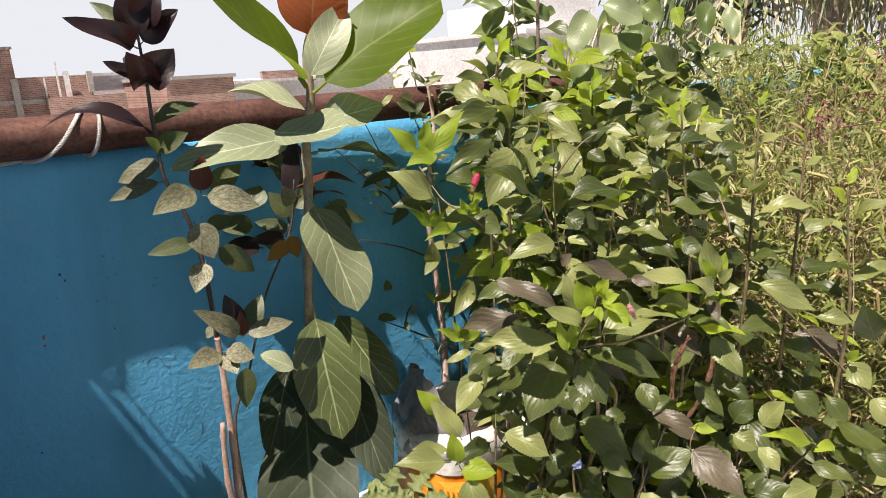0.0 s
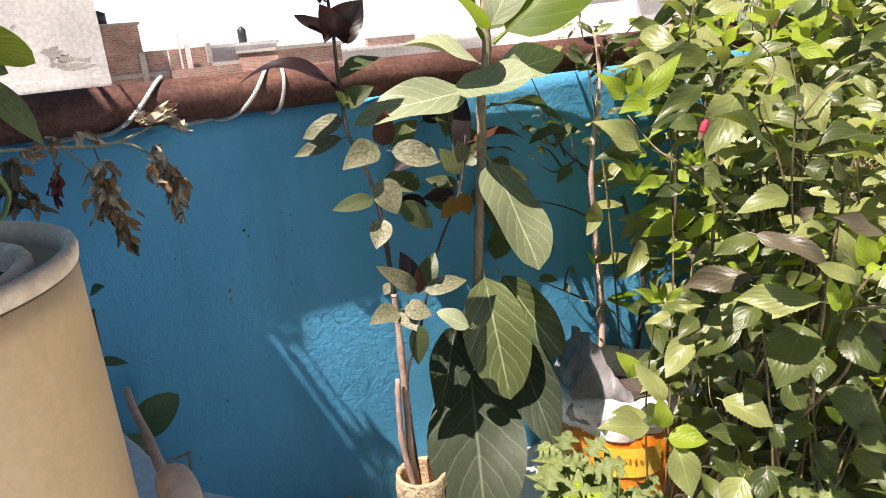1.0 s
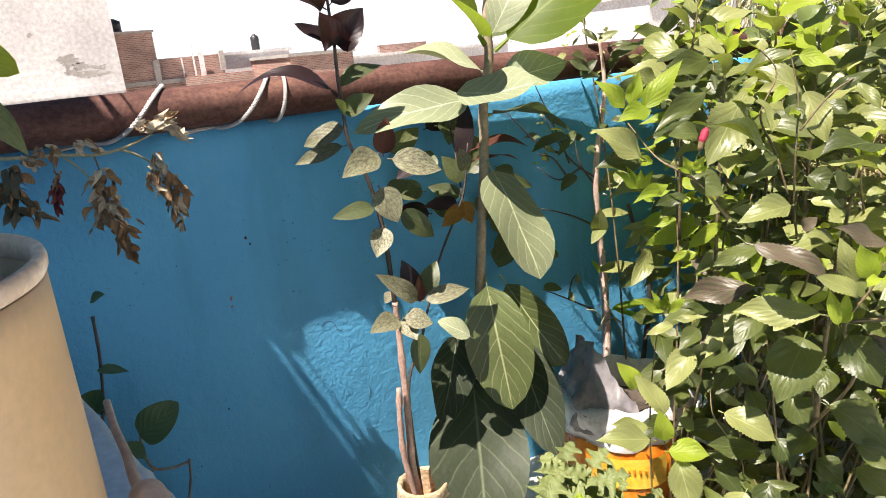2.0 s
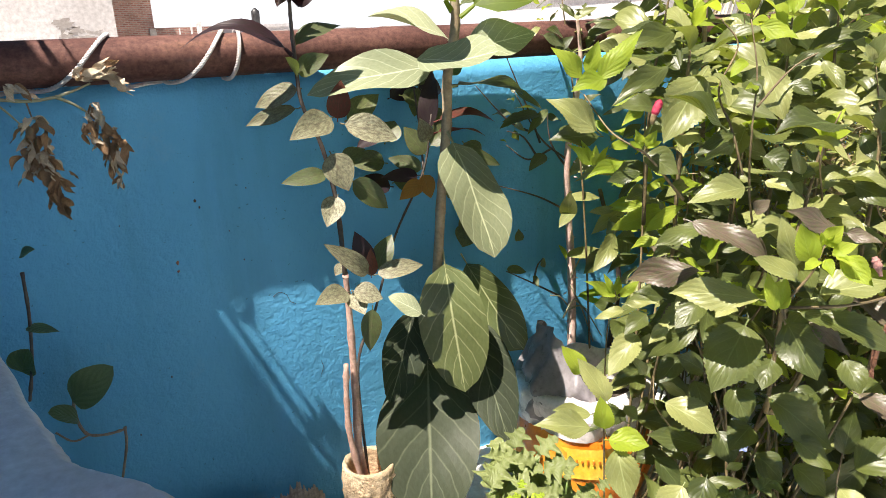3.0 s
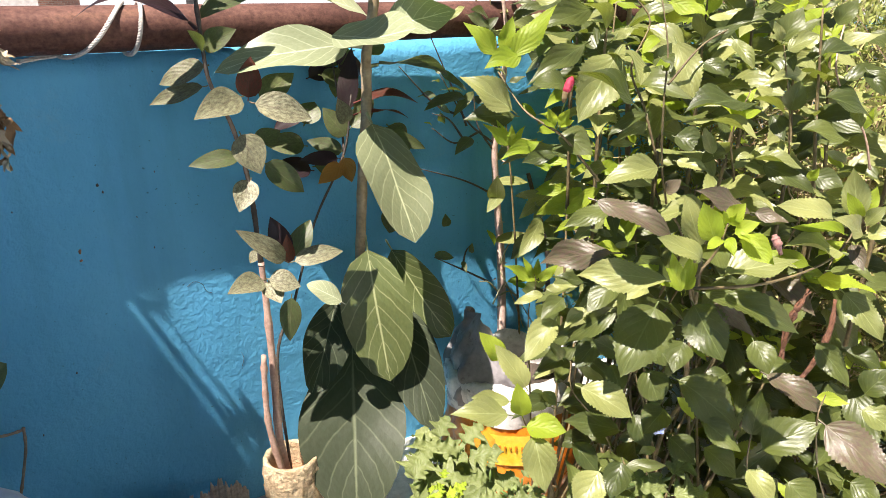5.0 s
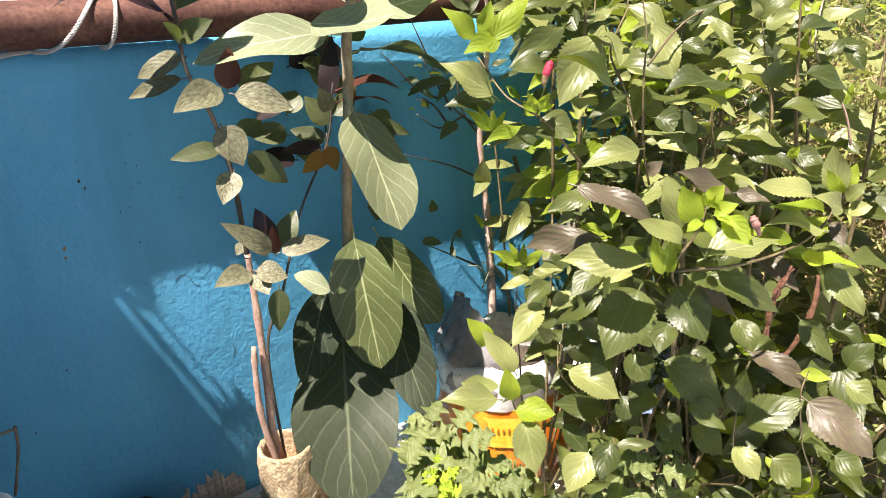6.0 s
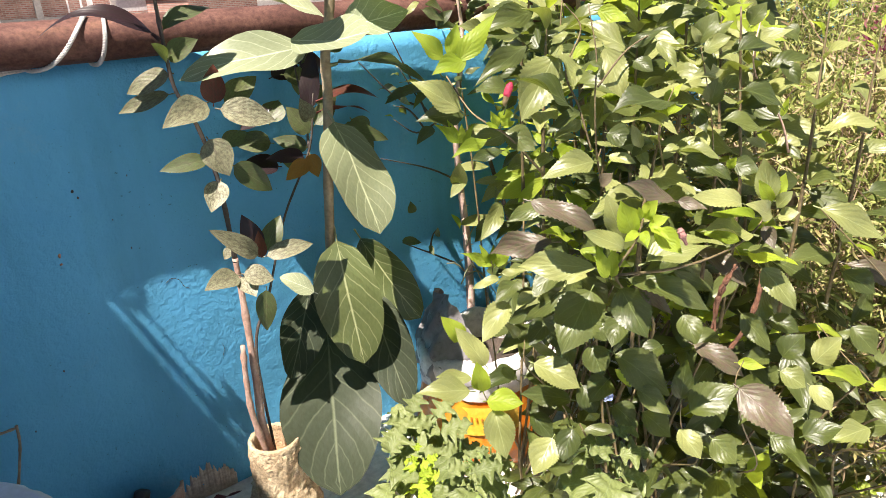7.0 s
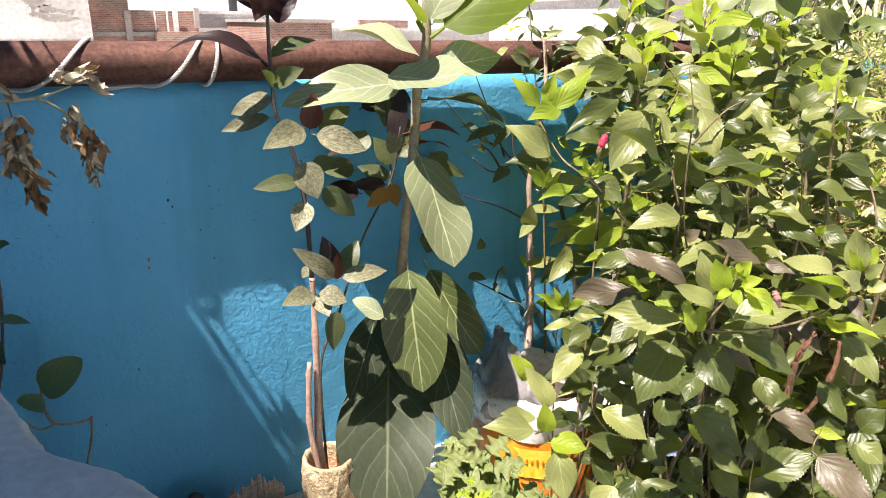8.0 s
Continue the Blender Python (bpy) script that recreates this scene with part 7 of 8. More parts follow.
for k in range(8):
    a = radians(-140 + 4.2 * k)
    w = 1.045 + 0.10 * noise.noise(Vector((math.cos(a) * 2.2 + 1, math.sin(a) * 2.2, 0.115 * 14)))
    c = (SX + 0.153 * w * math.cos(a), SY + 0.138 * w * math.sin(a))
    h = 0.006 + 0.003 * (k * 5 % 3)
    part("print_bar", box((c[0] - 0.0018, c[1] - 0.002, 0.158 - h / 2), (c[0] + 0.0018, c[1] + 0.002, 0.158 + h / 2), 0.0005), BAG_ORANGE, sack, "orange print stroke", False)

mum = thing("chrysanthemum", 'chrysanthemum plant with grey-green lobed leaves on the floor', "plant", (0.360, 0.980, 0.000))
part('stem', tube([(0.441, 0.929, 0.000, 0.0040), (0.366, 0.936, 0.201, 0.0035), (0.333, 0.892, 0.287, 0.0020)], 6), STEM_GREEN, mum)
leaf(mum, LOBED, (0.333, 0.892, 0.287), (0.368, 0.928, 0.308), 0.053, (-0.250, -0.350, 0.900), 'ovate', 0.4, 0.2, 0.0, 0.15, 0, 0.06, 0.32)
leaf(mum, LOBED, (0.333, 0.892, 0.275), (0.285, 0.905, 0.296), 0.053, (-0.250, -0.350, 0.900), 'ovate', 0.4, 0.2, 0.0, 0.15, 1, 0.06, 0.32)
leaf(mum, LOBED, (0.333, 0.892, 0.263), (0.346, 0.830, 0.276), 0.068, (-0.250, -0.350, 0.900), 'ovate', 0.4, 0.2, 0.0, 0.15, 2, 0.06, 0.32)
leaf(mum, LOBED, (0.333, 0.892, 0.251), (0.338, 0.974, 0.265), 0.087, (-0.250, -0.350, 0.900), 'ovate', 0.4, 0.2, 0.0, 0.15, 3, 0.06, 0.32)
leaf(mum, LOBED, (0.333, 0.892, 0.239), (0.254, 0.852, 0.235), 0.095, (-0.250, -0.350, 0.900), 'ovate', 0.6, 0.2, 0.0, 0.15, 4, 0.06, 0.32)
leaf(mum, LOBED, (0.333, 0.892, 0.227), (0.427, 0.832, 0.195), 0.117, (-0.250, -0.350, 0.900), 'ovate', 0.4, 0.2, 0.0, 0.15, 5, 0.06, 0.32)
part('stem', tube([(0.395, 0.975, 0.000, 0.0040), (0.340, 0.920, 0.196, 0.0035), (0.281, 0.860, 0.280, 0.0020)], 6), STEM_GREEN, mum)
leaf(mum, LOBED, (0.281, 0.860, 0.280), (0.316, 0.890, 0.298), 0.049, (-0.250, -0.350, 0.900), 'ovate', 0.4, 0.2, 0.0, 0.15, 0, 0.06, 0.32)
leaf(mum, LOBED, (0.281, 0.860, 0.256), (0.308, 0.792, 0.274), 0.077, (-0.250, -0.350, 0.900), 'ovate', 0.5, 0.2, 0.0, 0.15, 2, 0.06, 0.32)
leaf(mum, LOBED, (0.281, 0.860, 0.244), (0.316, 0.937, 0.252), 0.091, (-0.250, -0.350, 0.900), 'ovate', 0.3, 0.2, 0.0, 0.15, 3, 0.06, 0.32)
leaf(mum, LOBED, (0.281, 0.860, 0.232), (0.237, 0.791, 0.229), 0.087, (-0.250, -0.350, 0.900), 'ovate', 0.5, 0.2, 0.0, 0.15, 4, 0.06, 0.32)
leaf(mum, LOBED, (0.281, 0.860, 0.220), (0.355, 0.883, 0.207), 0.083, (-0.250, -0.350, 0.900), 'ovate', 0.5, 0.2, 0.0, 0.15, 5, 0.06, 0.32)
part('stem', tube([(0.412, 0.992, 0.000, 0.0040), (0.376, 0.916, 0.203, 0.0035), (0.353, 0.852, 0.289, 0.0020)], 6), STEM_GREEN, mum)
leaf(mum, LOBED, (0.353, 0.852, 0.289), (0.401, 0.866, 0.314), 0.053, (-0.250, -0.350, 0.900), 'ovate', 0.3, 0.2, 0.0, 0.15, 0, 0.06, 0.32)
leaf(mum, LOBED, (0.353, 0.852, 0.277), (0.310, 0.878, 0.298), 0.053, (-0.250, -0.350, 0.900), 'ovate', 0.5, 0.2, 0.0, 0.15, 1, 0.06, 0.32)
leaf(mum, LOBED, (0.353, 0.852, 0.265), (0.404, 0.806, 0.286), 0.073, (-0.250, -0.350, 0.900), 'ovate', 0.4, 0.2, 0.0, 0.15, 2, 0.06, 0.32)
leaf(mum, LOBED, (0.353, 0.852, 0.253), (0.340, 0.917, 0.265), 0.069, (-0.250, -0.350, 0.900), 'ovate', 0.3, 0.2, 0.0, 0.15, 3, 0.06, 0.32)
leaf(mum, LOBED, (0.353, 0.852, 0.241), (0.292, 0.790, 0.244), 0.094, (-0.250, -0.350, 0.900), 'ovate', 0.5, 0.2, 0.0, 0.15, 4, 0.06, 0.32)
leaf(mum, LOBED, (0.353, 0.852, 0.229), (0.427, 0.869, 0.208), 0.081, (-0.250, -0.350, 0.900), 'ovate', 0.6, 0.2, 0.0, 0.15, 5, 0.06, 0.32)
leaf(mum, LOBED, (0.353, 0.852, 0.217), (0.324, 0.929, 0.179), 0.087, (-0.250, -0.350, 0.900), 'ovate', 0.5, 0.2, 0.0, 0.15, 6, 0.06, 0.32)
part('stem', tube([(0.400, 0.973, 0.000, 0.0040), (0.321, 0.907, 0.193, 0.0035), (0.242, 0.835, 0.275, 0.0020)], 6), STEM_GREEN, mum)
leaf(mum, LOBED, (0.242, 0.835, 0.275), (0.290, 0.861, 0.310), 0.058, (-0.250, -0.350, 0.900), 'ovate', 0.6, 0.2, 0.0, 0.15, 0, 0.06, 0.32)
leaf(mum, LOBED, (0.242, 0.835, 0.251), (0.251, 0.765, 0.264), 0.075, (-0.250, -0.350, 0.900), 'ovate', 0.5, 0.2, 0.0, 0.15, 2, 0.06, 0.32)
leaf(mum, LOBED, (0.242, 0.835, 0.227), (0.186, 0.786, 0.221), 0.078, (-0.250, -0.350, 0.900), 'ovate', 0.5, 0.2, 0.0, 0.15, 4, 0.06, 0.32)
leaf(mum, LOBED, (0.242, 0.835, 0.215), (0.325, 0.796, 0.193), 0.098, (-0.250, -0.350, 0.900), 'ovate', 0.5, 0.2, 0.0, 0.15, 5, 0.06, 0.32)
mum_lime = thing("chrysanthemum", 'low chrysanthemum with lime green lobed leaves', "plant", (0.400, 0.920, 0.000))
part('stem', tube([(0.387, 0.917, 0.000, 0.0040), (0.333, 0.850, 0.215, 0.0035), (0.267, 0.781, 0.307, 0.0020)], 6), STEM_GREEN, mum_lime)
leaf(mum_lime, LOBED_LIME, (0.267, 0.781, 0.307), (0.276, 0.794, 0.316), 0.018, (-0.250, -0.350, 0.900), 'ovate', 0.4, 0.2, 0.0, 0.15, 0, 0.06, 0.32)
leaf(mum_lime, LOBED_LIME, (0.267, 0.781, 0.295), (0.246, 0.779, 0.304), 0.022, (-0.250, -0.350, 0.900), 'ovate', 0.4, 0.2, 0.0, 0.15, 1, 0.06, 0.32)
leaf(mum_lime, LOBED_LIME, (0.267, 0.781, 0.283), (0.285, 0.755, 0.289), 0.033, (-0.250, -0.350, 0.900), 'ovate', 0.6, 0.2, 0.0, 0.15, 2, 0.06, 0.32)
leaf(mum_lime, LOBED_LIME, (0.267, 0.781, 0.271), (0.262, 0.817, 0.272), 0.039, (-0.250, -0.350, 0.900), 'ovate', 0.4, 0.2, 0.0, 0.15, 3, 0.06, 0.32)
leaf(mum_lime, LOBED_LIME, (0.267, 0.781, 0.259), (0.250, 0.744, 0.252), 0.043, (-0.250, -0.350, 0.900), 'ovate', 0.4, 0.2, 0.0, 0.15, 4, 0.06, 0.32)
leaf(mum_lime, LOBED_LIME, (0.267, 0.781, 0.247), (0.311, 0.787, 0.238), 0.047, (-0.250, -0.350, 0.900), 'ovate', 0.5, 0.2, 0.0, 0.15, 5, 0.06, 0.32)
leaf(mum_lime, LOBED_LIME, (0.267, 0.781, 0.235), (0.252, 0.815, 0.220), 0.040, (-0.250, -0.350, 0.900), 'ovate', 0.6, 0.2, 0.0, 0.15, 6, 0.06, 0.32)
part('stem', tube([(0.382, 0.936, 0.000, 0.0040), (0.329, 0.827, 0.221, 0.0035), (0.257, 0.734, 0.316, 0.0020)], 6), STEM_GREEN, mum_lime)
leaf(mum_lime, LOBED_LIME, (0.257, 0.734, 0.316), (0.277, 0.739, 0.327), 0.021, (-0.250, -0.350, 0.900), 'ovate', 0.5, 0.2, 0.0, 0.15, 0, 0.06, 0.32)
leaf(mum_lime, LOBED_LIME, (0.257, 0.734, 0.304), (0.234, 0.730, 0.311), 0.026, (-0.250, -0.350, 0.900), 'ovate', 0.6, 0.2, 0.0, 0.15, 1, 0.06, 0.32)
leaf(mum_lime, LOBED_LIME, (0.257, 0.734, 0.292), (0.273, 0.710, 0.297), 0.031, (-0.250, -0.350, 0.900), 'ovate', 0.6, 0.2, 0.0, 0.15, 2, 0.06, 0.32)
leaf(mum_lime, LOBED_LIME, (0.257, 0.734, 0.280), (0.271, 0.764, 0.284), 0.035, (-0.250, -0.350, 0.900), 'ovate', 0.5, 0.2, 0.0, 0.15, 3, 0.06, 0.32)
leaf(mum_lime, LOBED_LIME, (0.257, 0.734, 0.268), (0.231, 0.715, 0.262), 0.034, (-0.250, -0.350, 0.900), 'ovate', 0.3, 0.2, 0.0, 0.15, 4, 0.06, 0.32)
leaf(mum_lime, LOBED_LIME, (0.257, 0.734, 0.256), (0.299, 0.719, 0.249), 0.048, (-0.250, -0.350, 0.900), 'ovate', 0.3, 0.2, 0.0, 0.15, 5, 0.06, 0.32)
leaf(mum_lime, LOBED_LIME, (0.257, 0.734, 0.244), (0.231, 0.751, 0.235), 0.033, (-0.250, -0.350, 0.900), 'ovate', 0.4, 0.2, 0.0, 0.15, 6, 0.06, 0.32)
mum_sack = thing("chrysanthemum", "chrysanthemum shoots with lobed leaves in front of the orange sack", "plant", (0.50, 0.93, 0.0))


def lobed_shoot(plant, foot, top, n, size, mats, seed):
    """A soft stem with lobed leaves all round, the youngest at its top."""
    rng = random.Random(seed)
    a, b = Vector(foot), Vector(top)
    part("stem", tube([(*a, 0.0036), (*a.lerp(b, 0.6), 0.0028), (*b, 0.0016)], 6), STEM_GREEN, plant)
    for i in range(n):
        p = a.lerp(b, 1 - 0.42 * i / n)
        turn = i * 2.4 + rng.random()
        s = size * (0.5 + 0.6 * i / n) * rng.uniform(0.85, 1.15)
        way = Vector((math.cos(turn), math.sin(turn), 0.35 - 0.6 * i / n))
        leaf(plant, rng.choice(mats), p, p + way.normalized() * s, s * rng.uniform(0.75, 0.95), (-0.3 + 0.3 * rng.random(), -0.5, 0.8), "ovate", rng.choice((0.3, 0.5, 0.7)), 0.2, 0.0, 0.15, i, 0.08, 0.32)


lobed_shoot(mum_sack, (0.372, 0.822, 0.000), (0.342, 0.762, 0.303), 7, 0.058, (LOBED, LOBED, LOBED_MID), 0)
lobed_shoot(mum_sack, (0.372, 0.764, 0.000), (0.342, 0.704, 0.287), 8, 0.058, (LOBED, LOBED, LOBED_MID), 1)
lobed_shoot(mum_sack, (0.327, 0.789, 0.000), (0.297, 0.729, 0.276), 7, 0.058, (LOBED, LOBED, LOBED_MID), 2)
lobed_shoot(mum_sack, (0.433, 0.816, 0.000), (0.403, 0.756, 0.265), 8, 0.058, (LOBED, LOBED, LOBED_MID), 3)

mum_front = thing("chrysanthemum", 'chrysanthemum plant with pale lobed leaves under the hibiscus', "plant", (0.440, 0.700, 0.000))
part('stem', tube([(0.424, 0.674, 0.000, 0.0040), (0.352, 0.668, 0.267, 0.0035), (0.263, 0.636, 0.382, 0.0020)], 6), STEM_GREEN, mum_front)
leaf(mum_front, LOBED, (0.263, 0.636, 0.382), (0.291, 0.652, 0.394), 0.034, (-0.250, -0.350, 0.900), 'ovate', 0.4, 0.2, 0.0, 0.15, 0, 0.06, 0.32)
leaf(mum_front, LOBED, (0.263, 0.636, 0.370), (0.231, 0.647, 0.378), 0.036, (-0.250, -0.350, 0.900), 'ovate', 0.4, 0.2, 0.0, 0.15, 1, 0.06, 0.32)
leaf(mum_front, LOBED, (0.263, 0.636, 0.358), (0.309, 0.612, 0.364), 0.054, (-0.250, -0.350, 0.900), 'ovate', 0.4, 0.2, 0.0, 0.15, 2, 0.06, 0.32)
leaf(mum_front, LOBED, (0.263, 0.636, 0.346), (0.244, 0.696, 0.354), 0.067, (-0.250, -0.350, 0.900), 'ovate', 0.4, 0.2, 0.0, 0.15, 3, 0.06, 0.32)
leaf(mum_front, LOBED, (0.263, 0.636, 0.334), (0.212, 0.603, 0.330), 0.064, (-0.250, -0.350, 0.900), 'ovate', 0.5, 0.2, 0.0, 0.15, 4, 0.06, 0.32)
leaf(mum_front, LOBED, (0.263, 0.636, 0.322), (0.324, 0.635, 0.312), 0.065, (-0.250, -0.350, 0.900), 'ovate', 0.3, 0.2, 0.0, 0.15, 5, 0.06, 0.32)
leaf(mum_front, LOBED, (0.263, 0.636, 0.310), (0.240, 0.704, 0.288), 0.077, (-0.250, -0.350, 0.900), 'ovate', 0.4, 0.2, 0.0, 0.15, 6, 0.06, 0.32)
part('stem', tube([(0.435, 0.680, 0.000, 0.0040), (0.394, 0.571, 0.340, 0.0035), (0.347, 0.443, 0.486, 0.0020)], 6), STEM_GREEN, mum_front)
leaf(mum_front, LOBED, (0.347, 0.443, 0.486), (0.385, 0.444, 0.501), 0.041, (-0.250, -0.350, 0.900), 'ovate', 0.3, 0.2, 0.0, 0.15, 0, 0.06, 0.32)
leaf(mum_front, LOBED, (0.347, 0.443, 0.474), (0.308, 0.452, 0.485), 0.043, (-0.250, -0.350, 0.900), 'ovate', 0.5, 0.2, 0.0, 0.15, 1, 0.06, 0.32)
leaf(mum_front, LOBED, (0.347, 0.443, 0.462), (0.382, 0.415, 0.467), 0.047, (-0.250, -0.350, 0.900), 'ovate', 0.4, 0.2, 0.0, 0.15, 2, 0.06, 0.32)
leaf(mum_front, LOBED, (0.347, 0.443, 0.450), (0.345, 0.496, 0.457), 0.057, (-0.250, -0.350, 0.900), 'ovate', 0.6, 0.2, 0.0, 0.15, 3, 0.06, 0.32)
leaf(mum_front, LOBED, (0.347, 0.443, 0.438), (0.287, 0.411, 0.432), 0.072, (-0.250, -0.350, 0.900), 'ovate', 0.3, 0.2, 0.0, 0.15, 4, 0.06, 0.32)
leaf(mum_front, LOBED, (0.347, 0.443, 0.426), (0.407, 0.439, 0.404), 0.064, (-0.250, -0.350, 0.900), 'ovate', 0.4, 0.2, 0.0, 0.15, 5, 0.06, 0.32)
leaf(mum_front, LOBED, (0.347, 0.443, 0.414), (0.321, 0.515, 0.381), 0.081, (-0.250, -0.350, 0.900), 'ovate', 0.6, 0.2, 0.0, 0.15, 6, 0.06, 0.32)


# ---- creepers and dry leaves by the ledge ----
pothos = thing("pothos_vine", "dark green pothos stem with heart-shaped leaves by the wall", "plant", (-0.34, 1.2, 0.6))
part('stem', tube([(-0.320, 1.235, 0.438, 0.0026), (-0.323, 1.237, 0.416, 0.0026), (-0.320, 1.238, 0.382, 0.0026), (-0.309, 1.240, 0.360, 0.0026), (-0.282, 1.242, 0.351, 0.0026), (-0.254, 1.243, 0.351, 0.0026)], 6, knots=0.3), BARK, pothos)
part('stem', tube([(-0.254, 1.235, 0.359, 0.0024), (-0.257, 1.238, 0.324, 0.0024), (-0.268, 1.240, 0.280, 0.0024), (-0.282, 1.243, 0.230, 0.0024)], 6, knots=0.3), BARK, pothos)
part('stem', tube([(-0.309, 1.235, 0.363, 0.0018), (-0.335, 1.238, 0.358, 0.0018), (-0.357, 1.242, 0.380, 0.0018)], 6, knots=0.3), BARK, pothos)
part('stem', tube([(-0.347, 1.200, 0.676, 0.0026), (-0.351, 1.202, 0.610, 0.0026), (-0.362, 1.205, 0.532, 0.0026), (-0.378, 1.208, 0.464, 0.0026)], 6, knots=0.3), BARK_DARK, pothos)
leaf(pothos, POTHOS, (-0.322, 1.220, 0.439), (-0.253, 1.200, 0.492), 0.062, (0.1, -0.75, 0.6), kind='round', bend=0.3, seed=1)
leaf(pothos, POTHOS, (-0.320, 1.220, 0.406), (-0.358, 1.200, 0.439), 0.04, (0.0, -0.5, 0.85), kind='round', bend=0.3, seed=2)
leaf(pothos, POTHOS, (-0.360, 1.200, 0.587), (-0.315, 1.180, 0.579), 0.03, (0.0, -0.35, 0.9), kind='ovate', bend=0.3, seed=2)
leaf(pothos, POTHOS, (-0.344, 1.200, 0.703), (-0.323, 1.180, 0.713), 0.03, (0.0, -0.6, 0.7), kind='ovate', bend=0.3, seed=3)
leaf(pothos, POTHOS, (-0.380, 1.220, 0.510), (-0.363, 1.200, 0.555), 0.05, (0.0, -0.7, 0.7), kind='round', bend=0.3, seed=3)
vine = thing("withered_vine", "withered creeper with crisp brown leaves hanging below the pipe", "plant", (-0.3, 1.18, 0.85))
part('stem', tube([(-0.429, 1.180, 0.940, 0.0030), (-0.383, 1.180, 0.935, 0.0029), (-0.334, 1.180, 0.931, 0.0028), (-0.290, 1.180, 0.925, 0.0027), (-0.255, 1.180, 0.928, 0.0026)], 6, knots=0.2), STEM_PALE, vine)
part('stem', tube([(-0.255, 1.180, 0.928, 0.0026), (-0.232, 1.180, 0.935, 0.0021), (-0.208, 1.180, 0.944, 0.0016)], 6, knots=0.2), STEM_PALE, vine)
part('stem', tube([(-0.255, 1.180, 0.928, 0.0026), (-0.233, 1.180, 0.915, 0.0020), (-0.210, 1.180, 0.895, 0.0014)], 6, knots=0.2), STEM_PALE, vine)
part('stem', tube([(-0.334, 1.180, 0.931, 0.0018), (-0.313, 1.180, 0.905, 0.0013), (-0.289, 1.180, 0.869, 0.0008)], 6, knots=0.2), STEM_PALE, vine)
part('stem', tube([(-0.293, 1.180, 0.925, 0.0014), (-0.290, 1.180, 0.902, 0.0010)], 6, knots=0.2), BARK, vine)
part('stem', tube([(-0.346, 1.180, 0.934, 0.0014), (-0.347, 1.180, 0.909, 0.0010)], 6, knots=0.2), BARK, vine)


def withered(plant, top, foot, radius, n, mats, size, seed):
    """Crisp, curled dead leaves packed along a hanging shoot from top to foot."""
    rng = random.Random(seed)
    a, b = Vector(top), Vector(foot)
    for i in range(n):
        u = (i + rng.random()) / n
        swell = math.sin(math.pi * min(1.0, 0.18 + 0.80 * u)) ** 0.7
        p = a.lerp(b, u) + Vector((rng.gauss(0, 0.45), rng.gauss(0, 0.5), rng.gauss(0, 0.15))) * radius * swell
        way = (b - a).normalized() + Vector((rng.gauss(0, 0.55), rng.gauss(0, 0.55), rng.gauss(0, 0.35)))
        q = p + way.normalized() * size * rng.uniform(0.7, 1.35)
        face = (rng.gauss(-0.2, 0.5), rng.gauss(-0.6, 0.3), rng.gauss(0.4, 0.3))
        leaf(plant, rng.choice(mats), p, q, size * rng.uniform(0.4, 0.75), face, "ovate", rng.choice((-0.8, -0.3, 0.4, 0.9, 1.5)), rng.choice((0.4, 0.6, 0.8)), 0.0, 0.0, rng.randrange(4), 0.20)


withered(vine, (-0.290, 1.165, 0.902), (-0.292, 1.165, 0.836), 0.022, 46, (DRY, DRY, DRY_PALE), 0.026, 1)
withered(vine, (-0.293, 1.165, 0.857), (-0.279, 1.165, 0.803), 0.02, 44, (DRY, DRY, DRY_PALE), 0.025, 2)
withered(vine, (-0.285, 1.165, 0.804), (-0.275, 1.165, 0.773), 0.009, 9, (DRY, DRY), 0.026, 3)
withered(vine, (-0.209, 1.165, 0.918), (-0.211, 1.165, 0.888), 0.014, 16, (DRY_PALE, DRY_PALE, DRY), 0.02, 4)
withered(vine, (-0.202, 1.165, 0.887), (-0.197, 1.165, 0.833), 0.02, 40, (DRY_PALE, DRY, DRY), 0.025, 5)
withered(vine, (-0.192, 1.165, 0.837), (-0.190, 1.165, 0.798), 0.007, 9, (DRY, DRY_PALE), 0.022, 6)
withered(vine, (-0.230, 1.165, 0.899), (-0.222, 1.165, 0.866), 0.008, 7, (DRY, DRY_PALE), 0.022, 7)
withered(vine, (-0.227, 1.165, 0.952), (-0.190, 1.165, 0.961), 0.02, 34, (DRY_PALE, DRY_PALE, DRY), 0.024, 8)
withered(vine, (-0.194, 1.165, 0.958), (-0.172, 1.165, 0.937), 0.008, 9, (DRY_PALE,), 0.026, 9)
withered(vine, (-0.346, 1.180, 0.913), (-0.349, 1.180, 0.893), 0.007, 7, (DRY_RED, DRY), 0.02, 10)
withered(vine, (-0.350, 1.180, 0.894), (-0.353, 1.180, 0.865), 0.008, 14, (DRY_RED,), 0.022, 11)
withered(vine, (-0.400, 1.180, 0.925), (-0.408, 1.180, 0.862), 0.02, 36, (VINE_GREY, VINE_GREY, DRY), 0.03, 12)
withered(vine, (-0.388, 1.180, 0.875), (-0.382, 1.180, 0.853), 0.014, 10, (VINE_GREY, DRY), 0.024, 13)
withered(vine, (-0.382, 1.180, 0.940), (-0.370, 1.180, 0.922), 0.012, 9, (DRY_PALE, DRY), 0.02, 14)
withered(vine, (-0.357, 1.180, 0.949), (-0.357, 1.180, 0.937), 0.007, 6, (DRY, DRY_PALE), 0.022, 15)
withered(vine, (-0.343, 1.180, 0.948), (-0.343, 1.180, 0.937), 0.006, 5, (DRY,), 0.02, 16)
withered(vine, (-0.314, 1.170, 0.953), (-0.313, 1.170, 0.940), 0.005, 4, (DRY_PALE,), 0.02, 17)
